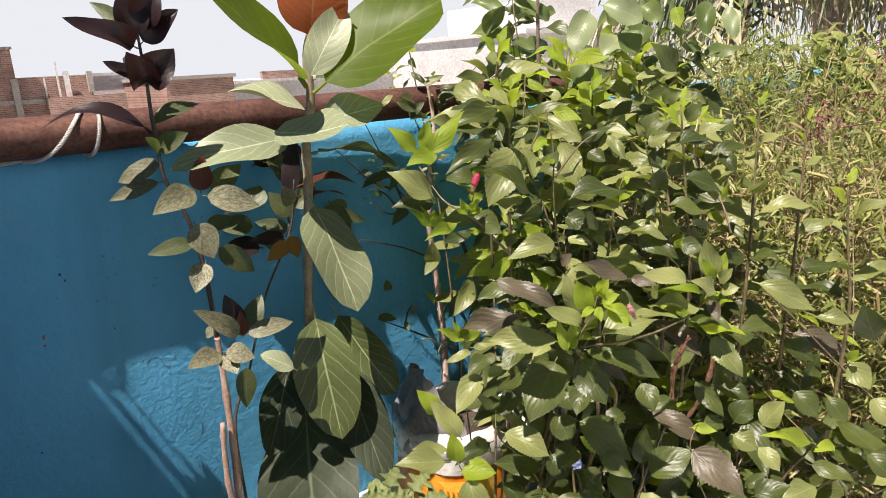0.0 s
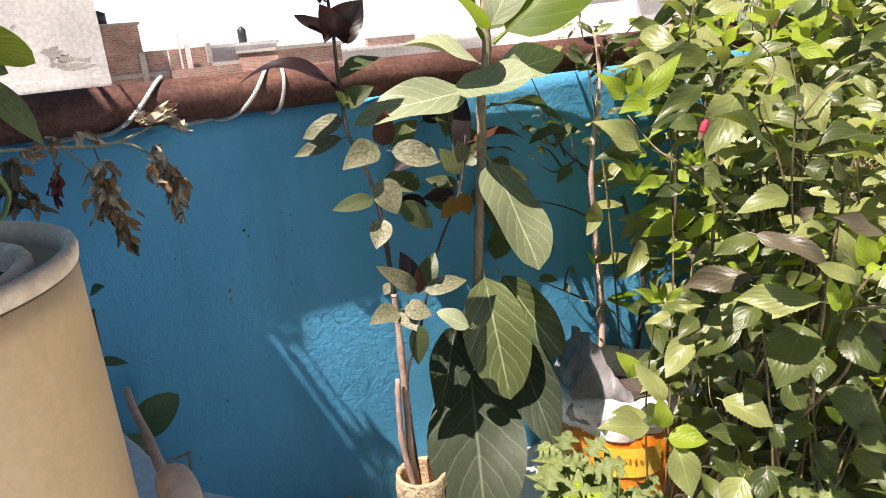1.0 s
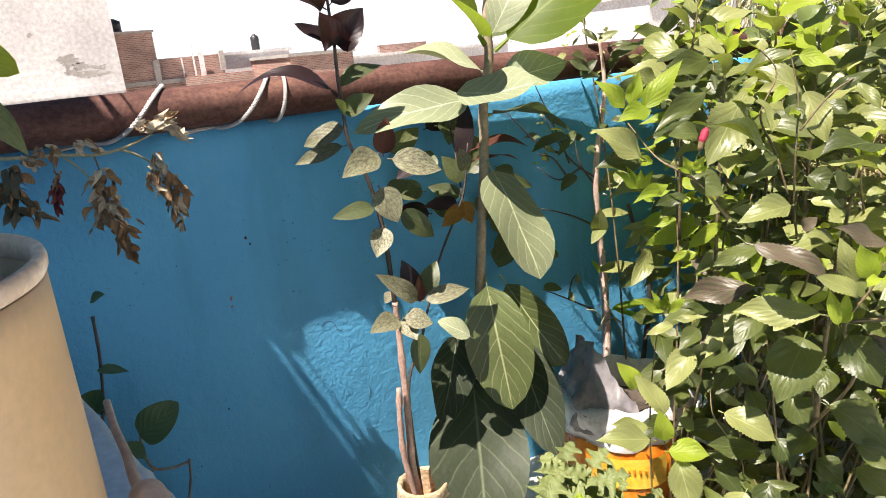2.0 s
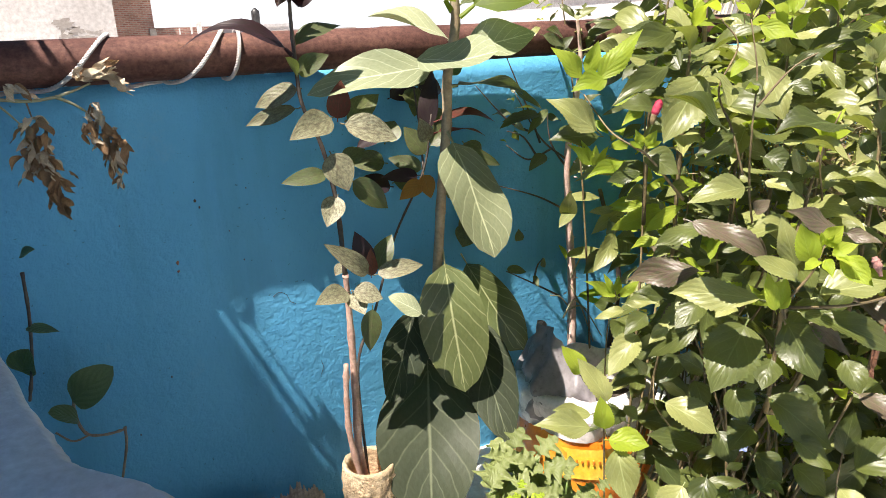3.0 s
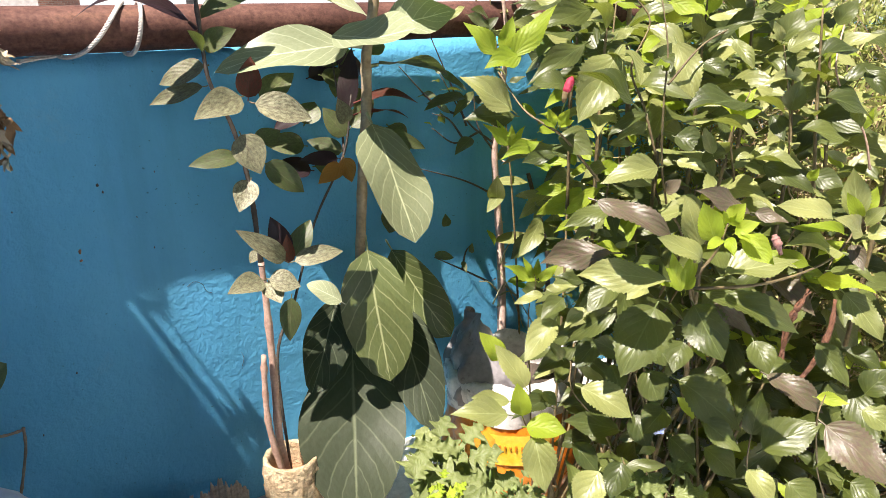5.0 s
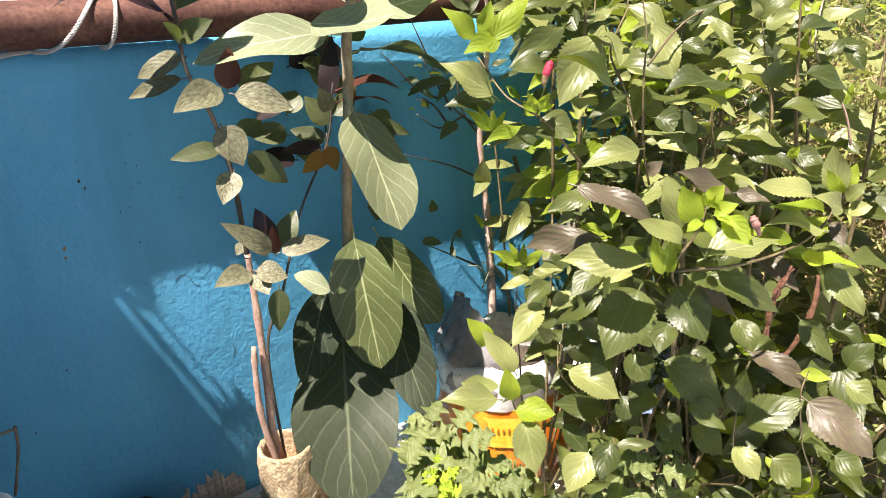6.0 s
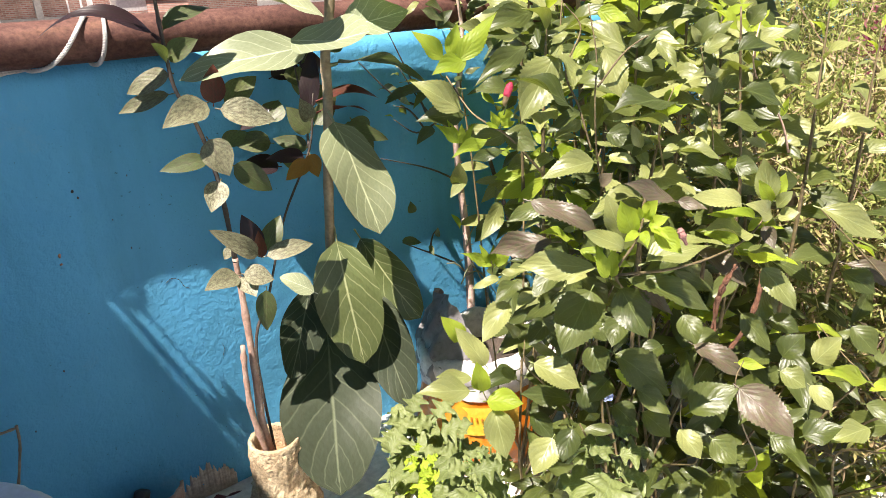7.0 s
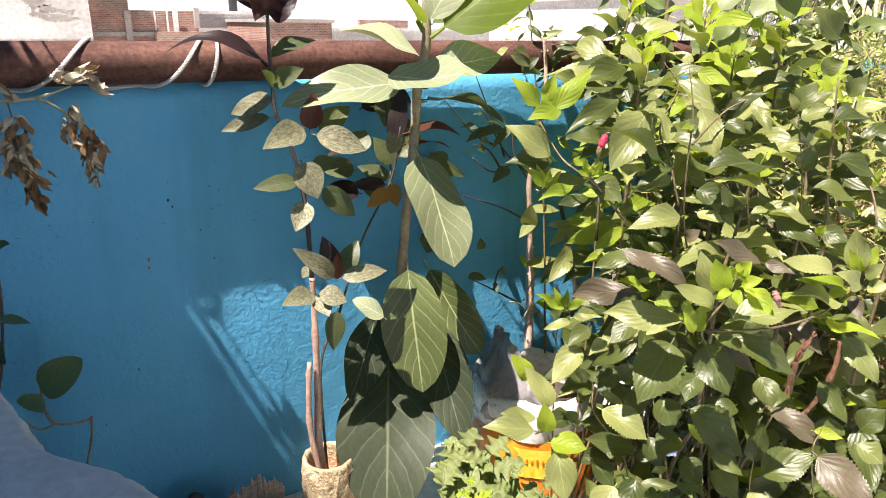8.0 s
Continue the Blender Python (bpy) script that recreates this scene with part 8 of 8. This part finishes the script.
withered(vine, (-0.303, 1.170, 0.949), (-0.292, 1.170, 0.936), 0.006, 5, (DRY, DRY_PALE), 0.022, 18)
left_plant = thing("young_tree", "young tree with long yellow-green and dark leaves in the cream drum", "plant", (-0.451, 0.42, 0.88))
part('stem', tube([(-0.470, 0.440, 0.890, 0.0025), (-0.394, 0.661, 0.936, 0.0022), (-0.393, 0.644, 0.980, 0.0020), (-0.385, 0.625, 1.034, 0.0020), (-0.372, 0.600, 1.088, 0.0030)], 7), STEM_GREEN, left_plant)
leaf(left_plant, YELLOWING, (-0.404, 0.622, 1.077), (-0.349, 0.605, 1.042), 0.029, (0.006, -0.967, 0.253), kind='elliptic', bend=0.4, seed=1, stalk=0.1)
leaf(left_plant, POTHOS, (-0.401, 0.624, 1.058), (-0.366, 0.626, 1.038), 0.017, (0.015, -0.851, 0.524), kind='elliptic', bend=0.4, seed=2, stalk=0.1)
leaf(left_plant, CROTON_GREEN, (-0.392, 0.625, 1.051), (-0.356, 0.625, 0.985), 0.021, (0.002, -0.832, 0.555), kind='lance', bend=0.3, seed=3, stalk=0.12)
leaf(left_plant, POTHOS, (-0.407, 0.625, 1.010), (-0.400, 0.625, 0.993), 0.016, (0.043, -0.820, 0.571), kind='elliptic', bend=0.3, seed=3)
# unseen stem and two leaves, added to cut slits of light on the wall
part('stem', tube([(-0.372, 0.600, 1.088, 0.0030), (-0.500, 0.720, 1.350, 0.0030), (-0.470, 0.930, 1.470, 0.0030)], 7), STEM_GREEN, left_plant)
leaf(left_plant, MANGO, (-0.463, 0.920, 1.470), (-0.463, 1.215, 1.480), 0.023, (-0.2, -0.1, 1.0), 'lance', 0.1, 0.1, 0.0, 0.1, 2)
leaf(left_plant, MANGO, (-0.436, 0.920, 1.470), (-0.436, 1.215, 1.480), 0.010, (-0.2, -0.1, 1.0), 'lance', 0.1, 0.1, 0.0, 0.1, 2)
part('tube', tube([(-0.346, 0.520, 0.829, 0.0024), (-0.345, 0.493, 0.823, 0.0026), (-0.342, 0.466, 0.817, 0.0028), (-0.341, 0.446, 0.811, 0.0032), (-0.339, 0.432, 0.809, 0.004)], 9), HOSE, hose)
part('dead_twig', tube([(0.557, 0.430, 0.666, 0.0014), (0.536, 0.426, 0.651, 0.0026), (0.535, 0.433, 0.639, 0.0032), (0.526, 0.431, 0.616, 0.0029), (0.530, 0.437, 0.579, 0.0025), (0.520, 0.435, 0.554, 0.0012)], 6, knots=0.5), DRY_BARK, hibiscus)
part('dead_twig', tube([(0.553, 0.424, 0.666, 0.0010), (0.540, 0.432, 0.651, 0.0020), (0.531, 0.427, 0.639, 0.0024), (0.530, 0.437, 0.616, 0.0021), (0.526, 0.431, 0.579, 0.0019), (0.524, 0.441, 0.554, 0.0009)], 6, knots=0.5), DRY_BARK, hibiscus)
part('dead_twig', tube([(0.549, 0.427, 0.666, 0.0009), (0.544, 0.429, 0.651, 0.0017), (0.527, 0.430, 0.639, 0.0021), (0.534, 0.434, 0.616, 0.0019), (0.522, 0.434, 0.579, 0.0016), (0.528, 0.438, 0.554, 0.0008)], 6, knots=0.5), DRY_BARK, hibiscus)
part('dead_twig', tube([(0.616, 0.425, 0.640, 0.0019), (0.604, 0.419, 0.607, 0.0037), (0.588, 0.424, 0.563, 0.0034), (0.567, 0.436, 0.525, 0.0025)], 7, knots=0.4), DRY_BARK, hibiscus)
part('nozzle', tube([(-0.339, 0.433, 0.810, 0.0045), (-0.338, 0.429, 0.809, 0.0085), (-0.336, 0.423, 0.807, 0.0105), (-0.335, 0.414, 0.800, 0.0112), (-0.337, 0.407, 0.787, 0.0112)], 14), HOSE, hose)


# ---- undergrowth ----
STAND = Vector((-0.22, 0.03, 0.97))


def filler(plant, n, lo, hi, mats, size, seed, keep, near=0.0, teeth=0.055, kind="toothed", slim=0.74):
    """Leaves all through a bush, between lo and hi, on short side shoots."""
    rng = random.Random(seed)
    made = 0
    while made < n:
        c = Vector(rng.uniform(a, b) for a, b in zip(lo, hi))
        if not keep(c) or (c - STAND).length < near:
            continue
        turn = rng.uniform(0, 6.283)
        k = min(n - made, rng.randrange(4, 8))
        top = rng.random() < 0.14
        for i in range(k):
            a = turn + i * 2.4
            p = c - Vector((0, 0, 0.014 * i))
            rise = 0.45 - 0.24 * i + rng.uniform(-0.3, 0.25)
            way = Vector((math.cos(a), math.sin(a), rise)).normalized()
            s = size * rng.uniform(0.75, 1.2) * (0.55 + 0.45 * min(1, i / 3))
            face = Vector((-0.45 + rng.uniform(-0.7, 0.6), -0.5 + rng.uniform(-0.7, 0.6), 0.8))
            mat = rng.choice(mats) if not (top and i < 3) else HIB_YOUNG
            leaf(plant, mat, p, p + way * s, s * slim * rng.uniform(0.48, 0.64), face, kind, rng.choice((0.3, 0.5, 0.7)), 0.25, teeth, 0.1, rng.randrange(4), 0.10)
        made += k
        if rng.random() < 0.2:
            foot = Vector((plant.location.x + rng.uniform(-0.08, 0.08), plant.location.y + rng.uniform(-0.08, 0.08), 0.02))
            mid = foot.lerp(c, 0.55) + Vector((rng.uniform(-0.03, 0.03), rng.uniform(-0.03, 0.03), 0.03))
            part("branch", tube([(*foot, 0.003), (*mid, 0.0022), (*c, 0.0014)], 5, None, 4), HIB_STEM, plant)


def sunlit(p):
    """Clear of the sun's way to the rose cane."""
    s = (1.165 - p.y) / 0.16
    return not (s > -0.2 and 0.2 < p.z - s < 0.85 and abs(p.x - 0.685 + 0.43 * s) < 0.10)


HOLLOWS = ((Vector((0.332, 0.394, 0.634)), Vector((0.608, 0.576, 0.469)), 0.105), (Vector((0.227, 0.510, 0.525)), Vector((0.398, 0.691, 0.358)), 0.075),
           (Vector((0.325, 0.244, 0.732)), Vector((0.611, 0.405, 0.584)), 0.085))


def hollow(p):
    """A gap in the bush below its crown."""
    for a, b, r in HOLLOWS:
        u = max(0.0, min(1.0, (p - a).dot(b - a) / (b - a).length_squared))
        if (p - a.lerp(b, u)).length < r:
            return True
    return False


def right_of(p, gap=0.0):
    return p.x > -0.22 + 0.86 * (p.y - 0.03) + gap


# mostly the dark leaf colour, standing in for shade inside the bush
MIX = (HIB,) * 10 + (HIB_SUNLIT, HIB_BRONZE)
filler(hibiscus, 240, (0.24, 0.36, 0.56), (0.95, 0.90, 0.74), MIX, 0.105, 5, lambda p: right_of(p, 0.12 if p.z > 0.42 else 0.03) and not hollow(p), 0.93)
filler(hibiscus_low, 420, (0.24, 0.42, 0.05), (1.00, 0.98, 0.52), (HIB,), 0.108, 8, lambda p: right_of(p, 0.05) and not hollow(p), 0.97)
# upper bush takes more of the sunlit leaf colour
filler(hibiscus_tall, 150, (0.55, 0.70, 0.55), (1.05, 1.15, 1.14), (HIB, HIB_SUNLIT, HIB_SUNLIT, HIB_YOUNG, HIB_YOUNG), 0.112, 6, lambda p: right_of(p, 0.06) and sunlit(p), 1.08)
filler(hibiscus_back, 190, (0.62, 0.85, 0.25), (1.20, 1.24, 1.10), (HIB_SUNLIT, HIB, HIB_SUNLIT, HIB_YOUNG), 0.100, 9, lambda p: right_of(p, -0.10 + 0.12 * p.z) and sunlit(p), 1.15)
filler(hibiscus_tall, 230, (0.45, 0.55, 0.58), (0.98, 1.02, 1.00), (HIB_SUNLIT, HIB_YOUNG, HIB_SUNLIT, HIB), 0.062, 21, lambda p: right_of(p, 0.05) and sunlit(p), 0.92, 0.04, "toothed", 0.62)
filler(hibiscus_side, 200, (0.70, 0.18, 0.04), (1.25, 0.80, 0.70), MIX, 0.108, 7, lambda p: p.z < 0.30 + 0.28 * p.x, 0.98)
part("stem", tube([(0.98, 1.05, 0.0, 0.009), (0.96, 1.06, 0.6, 0.007), (0.93, 1.06, 1.0, 0.005), (0.92, 1.05, 1.28, 0.003)], 7, None, 6, 0.15), BARK, sapling)
filler(sapling, 95, (0.86, 0.85, 0.88), (1.30, 1.24, 1.26), (MANGO, MANGO, HIB, FICUS), 0.125, 14, lambda p: True, 1.22, 0.0, "elliptic", 0.7)
filler(rose, 60, (0.55, 1.08, 0.80), (0.92, 1.25, 1.14), (HIB, HIB_SUNLIT, CROTON_GREEN), 0.055, 12, lambda p: right_of(p, -0.32) and sunlit(p), 1.2, 0.04)


def blades(n, where, size, aspect, seed, flat=0.3):
    """Many small leaves, each a bent strip of four faces, as one mesh."""
    rng = np.random.default_rng(seed)
    verts, faces = [], []
    for i in range(n):
        p = where(rng)
        d = rng.normal(size=3) + np.array((-0.1, -0.2, 0.25))
        d /= np.linalg.norm(d)
        f = np.array((-0.4, -0.5, 0.8)) + rng.normal(size=3) * flat
        x = np.cross(d, f)
        x /= np.linalg.norm(x) + 1e-9
        z = np.cross(x, d)
        s = size * rng.uniform(0.6, 1.4)
        w = s * aspect * 0.5
        b = len(verts)
        droop = z * s * 0.18
        verts += [p, p + d * s * 0.35 + x * w, p + d * s * 0.35 - x * w, p + d * s * 0.7 + x * w * 0.8 - droop * 0.4, p + d * s * 0.7 - x * w * 0.8 - droop * 0.4, p + d * s - droop]
        faces += [(b, b + 1, b + 2), (b + 1, b + 3, b + 4, b + 2), (b + 3, b + 5, b + 4)]
    me = bpy.data.meshes.new("blades")
    me.from_pydata([tuple(v) for v in verts], [], faces)
    return me


def twigs(n, where, length, radius, seed):
    rng = np.random.default_rng(seed)
    verts, faces = [], []
    for i in range(n):
        p = where(rng)
        d = rng.normal(size=3) * 0.6 + np.array((0, 0, 1.0))
        d /= np.linalg.norm(d)
        side = np.cross(d, (0.3, 1, 0.1))
        side /= np.linalg.norm(side)
        up = np.cross(d, side)
        s = length * rng.uniform(0.5, 1.4)
        bend = rng.normal(size=3) * 0.15 * s
        b = len(verts)
        for q, r in ((p, 1.0), (p + d * s * 0.5 + bend, 0.8), (p + d * s + bend * 2.2, 0.4)):
            for a in (0, 2.094, 4.189):
                verts.append(q + (side * math.cos(a) + up * math.sin(a)) * radius * r)
        for r in (0, 3):
            for k in range(3):
                faces.append((b + r + k, b + r + (k + 1) % 3, b + r + 3 + (k + 1) % 3, b + r + 3 + k))
    me = bpy.data.meshes.new("twigs")
    me.from_pydata([tuple(v) for v in verts], [], faces)
    return me


def clumps(centres, spread):
    c = np.array(centres, float)

    def where(rng):
        while True:
            k = c[rng.integers(len(c))]
            p = k[:3] + rng.normal(size=3) * k[3] * np.array(spread)
            if 0.01 < p[2] and p[1] < 1.20 and (p[0] > 0.95 or p[2] > 0.2):
                return p
    return where


def scatter_clumps(n, lo, hi, r, seed, keep=lambda p: True):
    rng = np.random.default_rng(seed)
    out = []
    while len(out) < n:
        p = rng.uniform(lo, hi)
        if keep(p):
            out.append((*p, r * rng.uniform(0.6, 1.3)))
    return out


FINE = stuff_mat("fine_foliage", (0.0, (0.13, 0.17, 0.040)), (0.35, (0.22, 0.26, 0.065)), (0.7, (0.33, 0.36, 0.105)), (1.0, (0.46, 0.43, 0.19)), through=0.30)
STRAW = stuff_mat("dry_foliage", (0.0, (0.20, 0.14, 0.07)), (0.3, (0.36, 0.31, 0.12)), (0.7, (0.50, 0.44, 0.21)), (1.0, (0.46, 0.32, 0.22)), through=0.25)
TWIG = stuff_mat("dry_twigs", (0.0, (0.12, 0.07, 0.05)), (0.5, (0.30, 0.20, 0.14)), (1.0, (0.42, 0.34, 0.22)), through=0.0, rough=0.8)
COCKSCOMB = stuff_mat("cockscomb_flowers", (0.0, (0.14, 0.03, 0.055)), (0.6, (0.27, 0.075, 0.105)), (1.0, (0.40, 0.23, 0.19)))


def stuff(name, me, mat, label, category):
    me.materials.append(mat)
    return tagged(new(name, me), label, category, "", "stuff")


green = scatter_clumps(175, (1.05, 0.20, 0.05), (2.2, 1.18, 1.14), 0.085, 11, lambda p: p[2] < 0.66 + 0.11 * p[0] + 0.05 * p[1])
wall_side = scatter_clumps(70, (1.15, 0.92, 0.55), (3.6, 1.16, 1.0), 0.085, 21)
stuff("herb_thicket", blades(62000, clumps(green + wall_side, (1, 1, 0.9)), 0.032, 0.15, 12, 0.6), FINE, "thicket of fine-leaved yellowish green herbs on the terrace", "herbs")
dry = scatter_clumps(120, (1.0, 0.15, 0.08), (2.0, 1.10, 1.10), 0.085, 13, lambda p: p[1] < 0.70 * (p[0] + 0.2) and p[2] < 0.60 + 0.11 * p[0])
stuff("dry_herbs", blades(32000, clumps(dry, (1, 1, 0.9)), 0.032, 0.13, 14, 0.8), STRAW, "half-dry straw coloured herbs gone to seed", "herbs")
stuff("dry_twigs", twigs(4500, clumps(dry + green, (1, 1, 0.9)), 0.10, 0.0013, 15), TWIG, "thin dry brown twigs among the herbs", "twigs")
flowers = scatter_clumps(16, (1.30, 0.20, 0.62), (1.9, 0.62, 0.98), 0.026, 16)
stuff("cockscomb_flowers", blades(2600, clumps(flowers, (1, 1, 1.3)), 0.014, 0.32, 17, 0.9), COCKSCOMB, "faded magenta cockscomb flower heads", "flowers")
far = scatter_clumps(170, (2.3, -0.8, 0.2), (4.8, 1.2, 1.14), 0.12, 18)
stuff("far_shrubs", blades(26000, clumps(far, (1, 1, 0.9)), 0.07, 0.34, 19), FINE, "dense green shrubs at the far end of the terrace", "shrubs")


def palm(at, seed):
    """A palm with arching, half-dry fronds."""
    rng = random.Random(seed)
    ob = thing("palm_tree", "palm tree with drooping half-dry pale fronds", "tree", (at[0], at[1], -7.0))
    x, y, z = at
    part("trunk", tube([(x, y, -7.0, 0.17), (x + 0.1, y, -3, 0.14), (x, y, z, 0.11)], 10, None, 8, 0.08, seed), BARK, ob)
    for i in range(15):
        a = i * 2.4 + rng.uniform(-0.2, 0.2)
        rise, reach = rng.uniform(-0.3, 0.7), rng.uniform(1.1, 1.6)
        pts = [np.array((x, y, z))]
        for k in range(1, 9):
            u = k / 8
            pts.append(np.array((x + math.cos(a) * reach * u, y + math.sin(a) * reach * u, z + rise * u - 1.15 * u * u)))
        dry_frond = rng.random() < 0.5
        bm = tube([(*q, 0.014 * (1 - 0.085 * j)) for j, q in enumerate(pts)], 5, None, 2)
        for k in range(26):
            u = 0.12 + 0.88 * k / 26
            j = min(int(u * 8), 7)
            q = pts[j] + (pts[j + 1] - pts[j]) * (u * 8 - j)
            ahead = Vector(pts[j + 1] - pts[j]).normalized()
            for s in (-1, 1):
                out = ahead.cross(Vector((0, 0, 1))).normalized() * s + Vector((rng.gauss(0, 0.35), rng.gauss(0, 0.35), rng.gauss(0, 0.25)))
                ln = 0.42 * math.sin(math.pi * min(1, u * 0.85 + 0.1)) + 0.08
                ln *= rng.uniform(0.55, 1.35)
                w = 0.024
                mid = Vector(q) + (out * 0.8 + ahead * 0.5 + Vector((0, 0, -0.15))) * ln * 0.5
                end = Vector(q) + (out * 0.7 + ahead * 0.6 + Vector((0, 0, -0.8 - rng.random() * 0.4))) * ln
                v = [bm.verts.new(c) for c in (Vector(q) - ahead * w * 0.5, Vector(q) + ahead * w * 0.5, mid + ahead * w, mid - ahead * w, end)]
                bm.faces.new((v[0], v[1], v[2], v[3]))
                bm.faces.new((v[3], v[2], v[4]))
        part("frond", bm, STRAW_FROND if dry_frond else GREEN_FROND, ob)


GREEN_FROND = mottled("palm_frond", (0.05, 0.08, 0.03), (0.12, 0.16, 0.06), 3, 40, 0.45, 0.1)
STRAW_FROND = mottled("dry_palm_frond", (0.30, 0.26, 0.15), (0.58, 0.52, 0.36), 3, 40, 0.6, 0.1)
palm((5.5, 2.35, 2.0), 3)
palm((6.4, 3.6, 2.1), 5)
palm((5.9, 1.2, 2.2), 8)


# ---- litter along the foot of the wall ----
def sherd(at, r, a0, a1, h, seed, lean):
    """A piece of a turned pot with a broken upper edge."""
    bm = bmesh.new()
    n, rows = 14, 7
    shells = []
    for k in (0.0, 0.006):
        grid = []
        for j in range(rows + 1):
            row = []
            for i in range(n + 1):
                a = radians(a0 + (a1 - a0) * i / n)
                top = h * (0.93 + 0.05 * noise.noise(Vector((i * 0.4, seed, 0.5))) + 0.035 * math.sin(i * 0.55 + seed))
                v = j / rows
                rr = (r - k) * (1 + 0.22 * v) + 0.0012 * noise.noise(Vector((i * 0.7, j * 0.7, seed)))
                row.append(bm.verts.new((at[0] + rr * math.cos(a), at[1] + rr * math.sin(a) + lean * v * h, at[2] + top * v)))
            grid.append(row)
        shells.append(grid)
    for k, grid in enumerate(shells):
        for a, b in zip(grid, grid[1:]):
            for i in range(n):
                q = (a[i], a[i + 1], b[i + 1], b[i])
                bm.faces.new(q if k == 0 else q[::-1])
    o, p = shells
    for i in range(n):
        bm.faces.new((o[-1][i], o[-1][i + 1], p[-1][i + 1], p[-1][i]))
        bm.faces.new((o[0][i + 1], o[0][i], p[0][i], p[0][i + 1]))
    for j in range(rows):
        bm.faces.new((o[j][0], o[j + 1][0], p[j + 1][0], p[j][0]))
        bm.faces.new((o[j + 1][n], o[j][n], p[j][n], p[j + 1][n]))
    return bm


CLAY = mottled("pinkish_brown_clay", (0.34, 0.20, 0.15), (0.48, 0.34, 0.26), 30, 150, 0.85, 0.5)
broken = thing("broken_pot", "broken pinkish clay pot leaning by the wall foot", "plant pot", (-0.09, 1.22, 0.0))
part("sherd", sherd((-0.122, 1.250, 0.0), 0.034, 195, 345, 0.118, 1, 0.0), CLAY, broken)
part("sherd", sherd((-0.068, 1.246, 0.0), 0.044, 180, 350, 0.126, 5, 0.0), CLAY, broken)
pebble = thing("stone", "small black stone resting on the broken pot", "stone", (-0.088, 1.25, 0.0))
bm = bmesh.new()
bmesh.ops.create_icosphere(bm, subdivisions=3, radius=0.5, matrix=Matrix.Translation((-0.098, 1.222, 0.126)) @ Matrix.Diagonal((0.032, 0.030, 0.034, 1)))
for v in bm.verts:
    v.co += v.normal * 0.003 * noise.noise(v.co * 90)
part("body", bm, BLACK, pebble)


def bare_patch():
    """Paint worn off the wall in a ragged, upright brush shape."""
    bm = bmesh.new()
    x0, x1, n = -0.008, 0.105, 60
    low, high = [], []
    for i in range(n + 1):
        u = i / n
        x = x0 + (x1 - x0) * u
        spike = abs(noise.noise(Vector((u * 9.0, 3.3, 0)))) * 0.06 + 0.016 * noise.noise(Vector((u * 34, 1.2, 0)))
        z = 0.028 + 0.040 * math.exp(-((u - 0.45) / 0.3) ** 2) + spike
        low.append(bm.verts.new((x, wall_face(x, 0.0) - 0.0015, 0.001)))
        high.append(bm.verts.new((x + 0.10 * (u - 0.5) * z, wall_face(x, z) - 0.0015, max(0.004, z))))
    for i in range(n):
        bm.faces.new((low[i], low[i + 1], high[i + 1], high[i]))
    out = bmesh.ops.extrude_face_region(bm, geom=bm.faces[:])
    for v in out["geom"]:
        if isinstance(v, bmesh.types.BMVert):
            v.co.y += 0.008
    return bm


part("bare_plaster", bare_patch(), mottled("bare_beige_plaster", (0.50, 0.40, 0.32), (0.64, 0.54, 0.45), 60, 160, 0.9, 0.5), wall, "bare beige plaster where paint is gone")
scrap = thing("plastic_scrap", "small crumpled blue and white plastic wrapper in the bush", "wrapper", (0.42, 0.52, 0.46))
bm = bmesh.new()
grid = [[bm.verts.new((0.42 + 0.0022 * i, 0.525 - 0.0016 * i + 0.006 * noise.noise(Vector((i * 0.6, j * 0.6, 2))), 0.470 + 0.003 * j + 0.004 * noise.noise(Vector((i * 0.5, j * 0.5, 7))))) for i in range(6)] for j in range(6)]
for a, b in zip(grid, grid[1:]):
    for i in range(5):
        bm.faces.new((a[i], a[i + 1], b[i + 1], b[i]))
part("film", bm, mottled("blue_wrapper", (0.06, 0.10, 0.32), (0.45, 0.52, 0.70), 120, 160, 0.3, 0.2), scrap)
litter = thing("dead_leaves", "curled brown dead leaves on the floor by the wall", "dead leaves", (-0.10, 1.22, 0.0))
rng = random.Random(4)
for i in range(26):
    x, y = -0.10 + rng.gauss(0, 0.09), 1.20 + rng.uniform(-0.12, 0.06)
    a = rng.uniform(0, 6.283)
    z = 0.012 + 0.03 * rng.random()
    leaf(litter, rng.choice((DRY, DRY, DRY_RED, DRY_PALE)), (x, y, z), (x + 0.06 * math.cos(a), y + 0.06 * math.sin(a), z + 0.02 * rng.random()), 0.035, (rng.uniform(-0.5, 0.5), rng.uniform(-0.5, 0.5), 1), "ovate", rng.choice((0.6, 1.0, -0.6)), 0.4, 0.0, 0.0, i, 0.15)
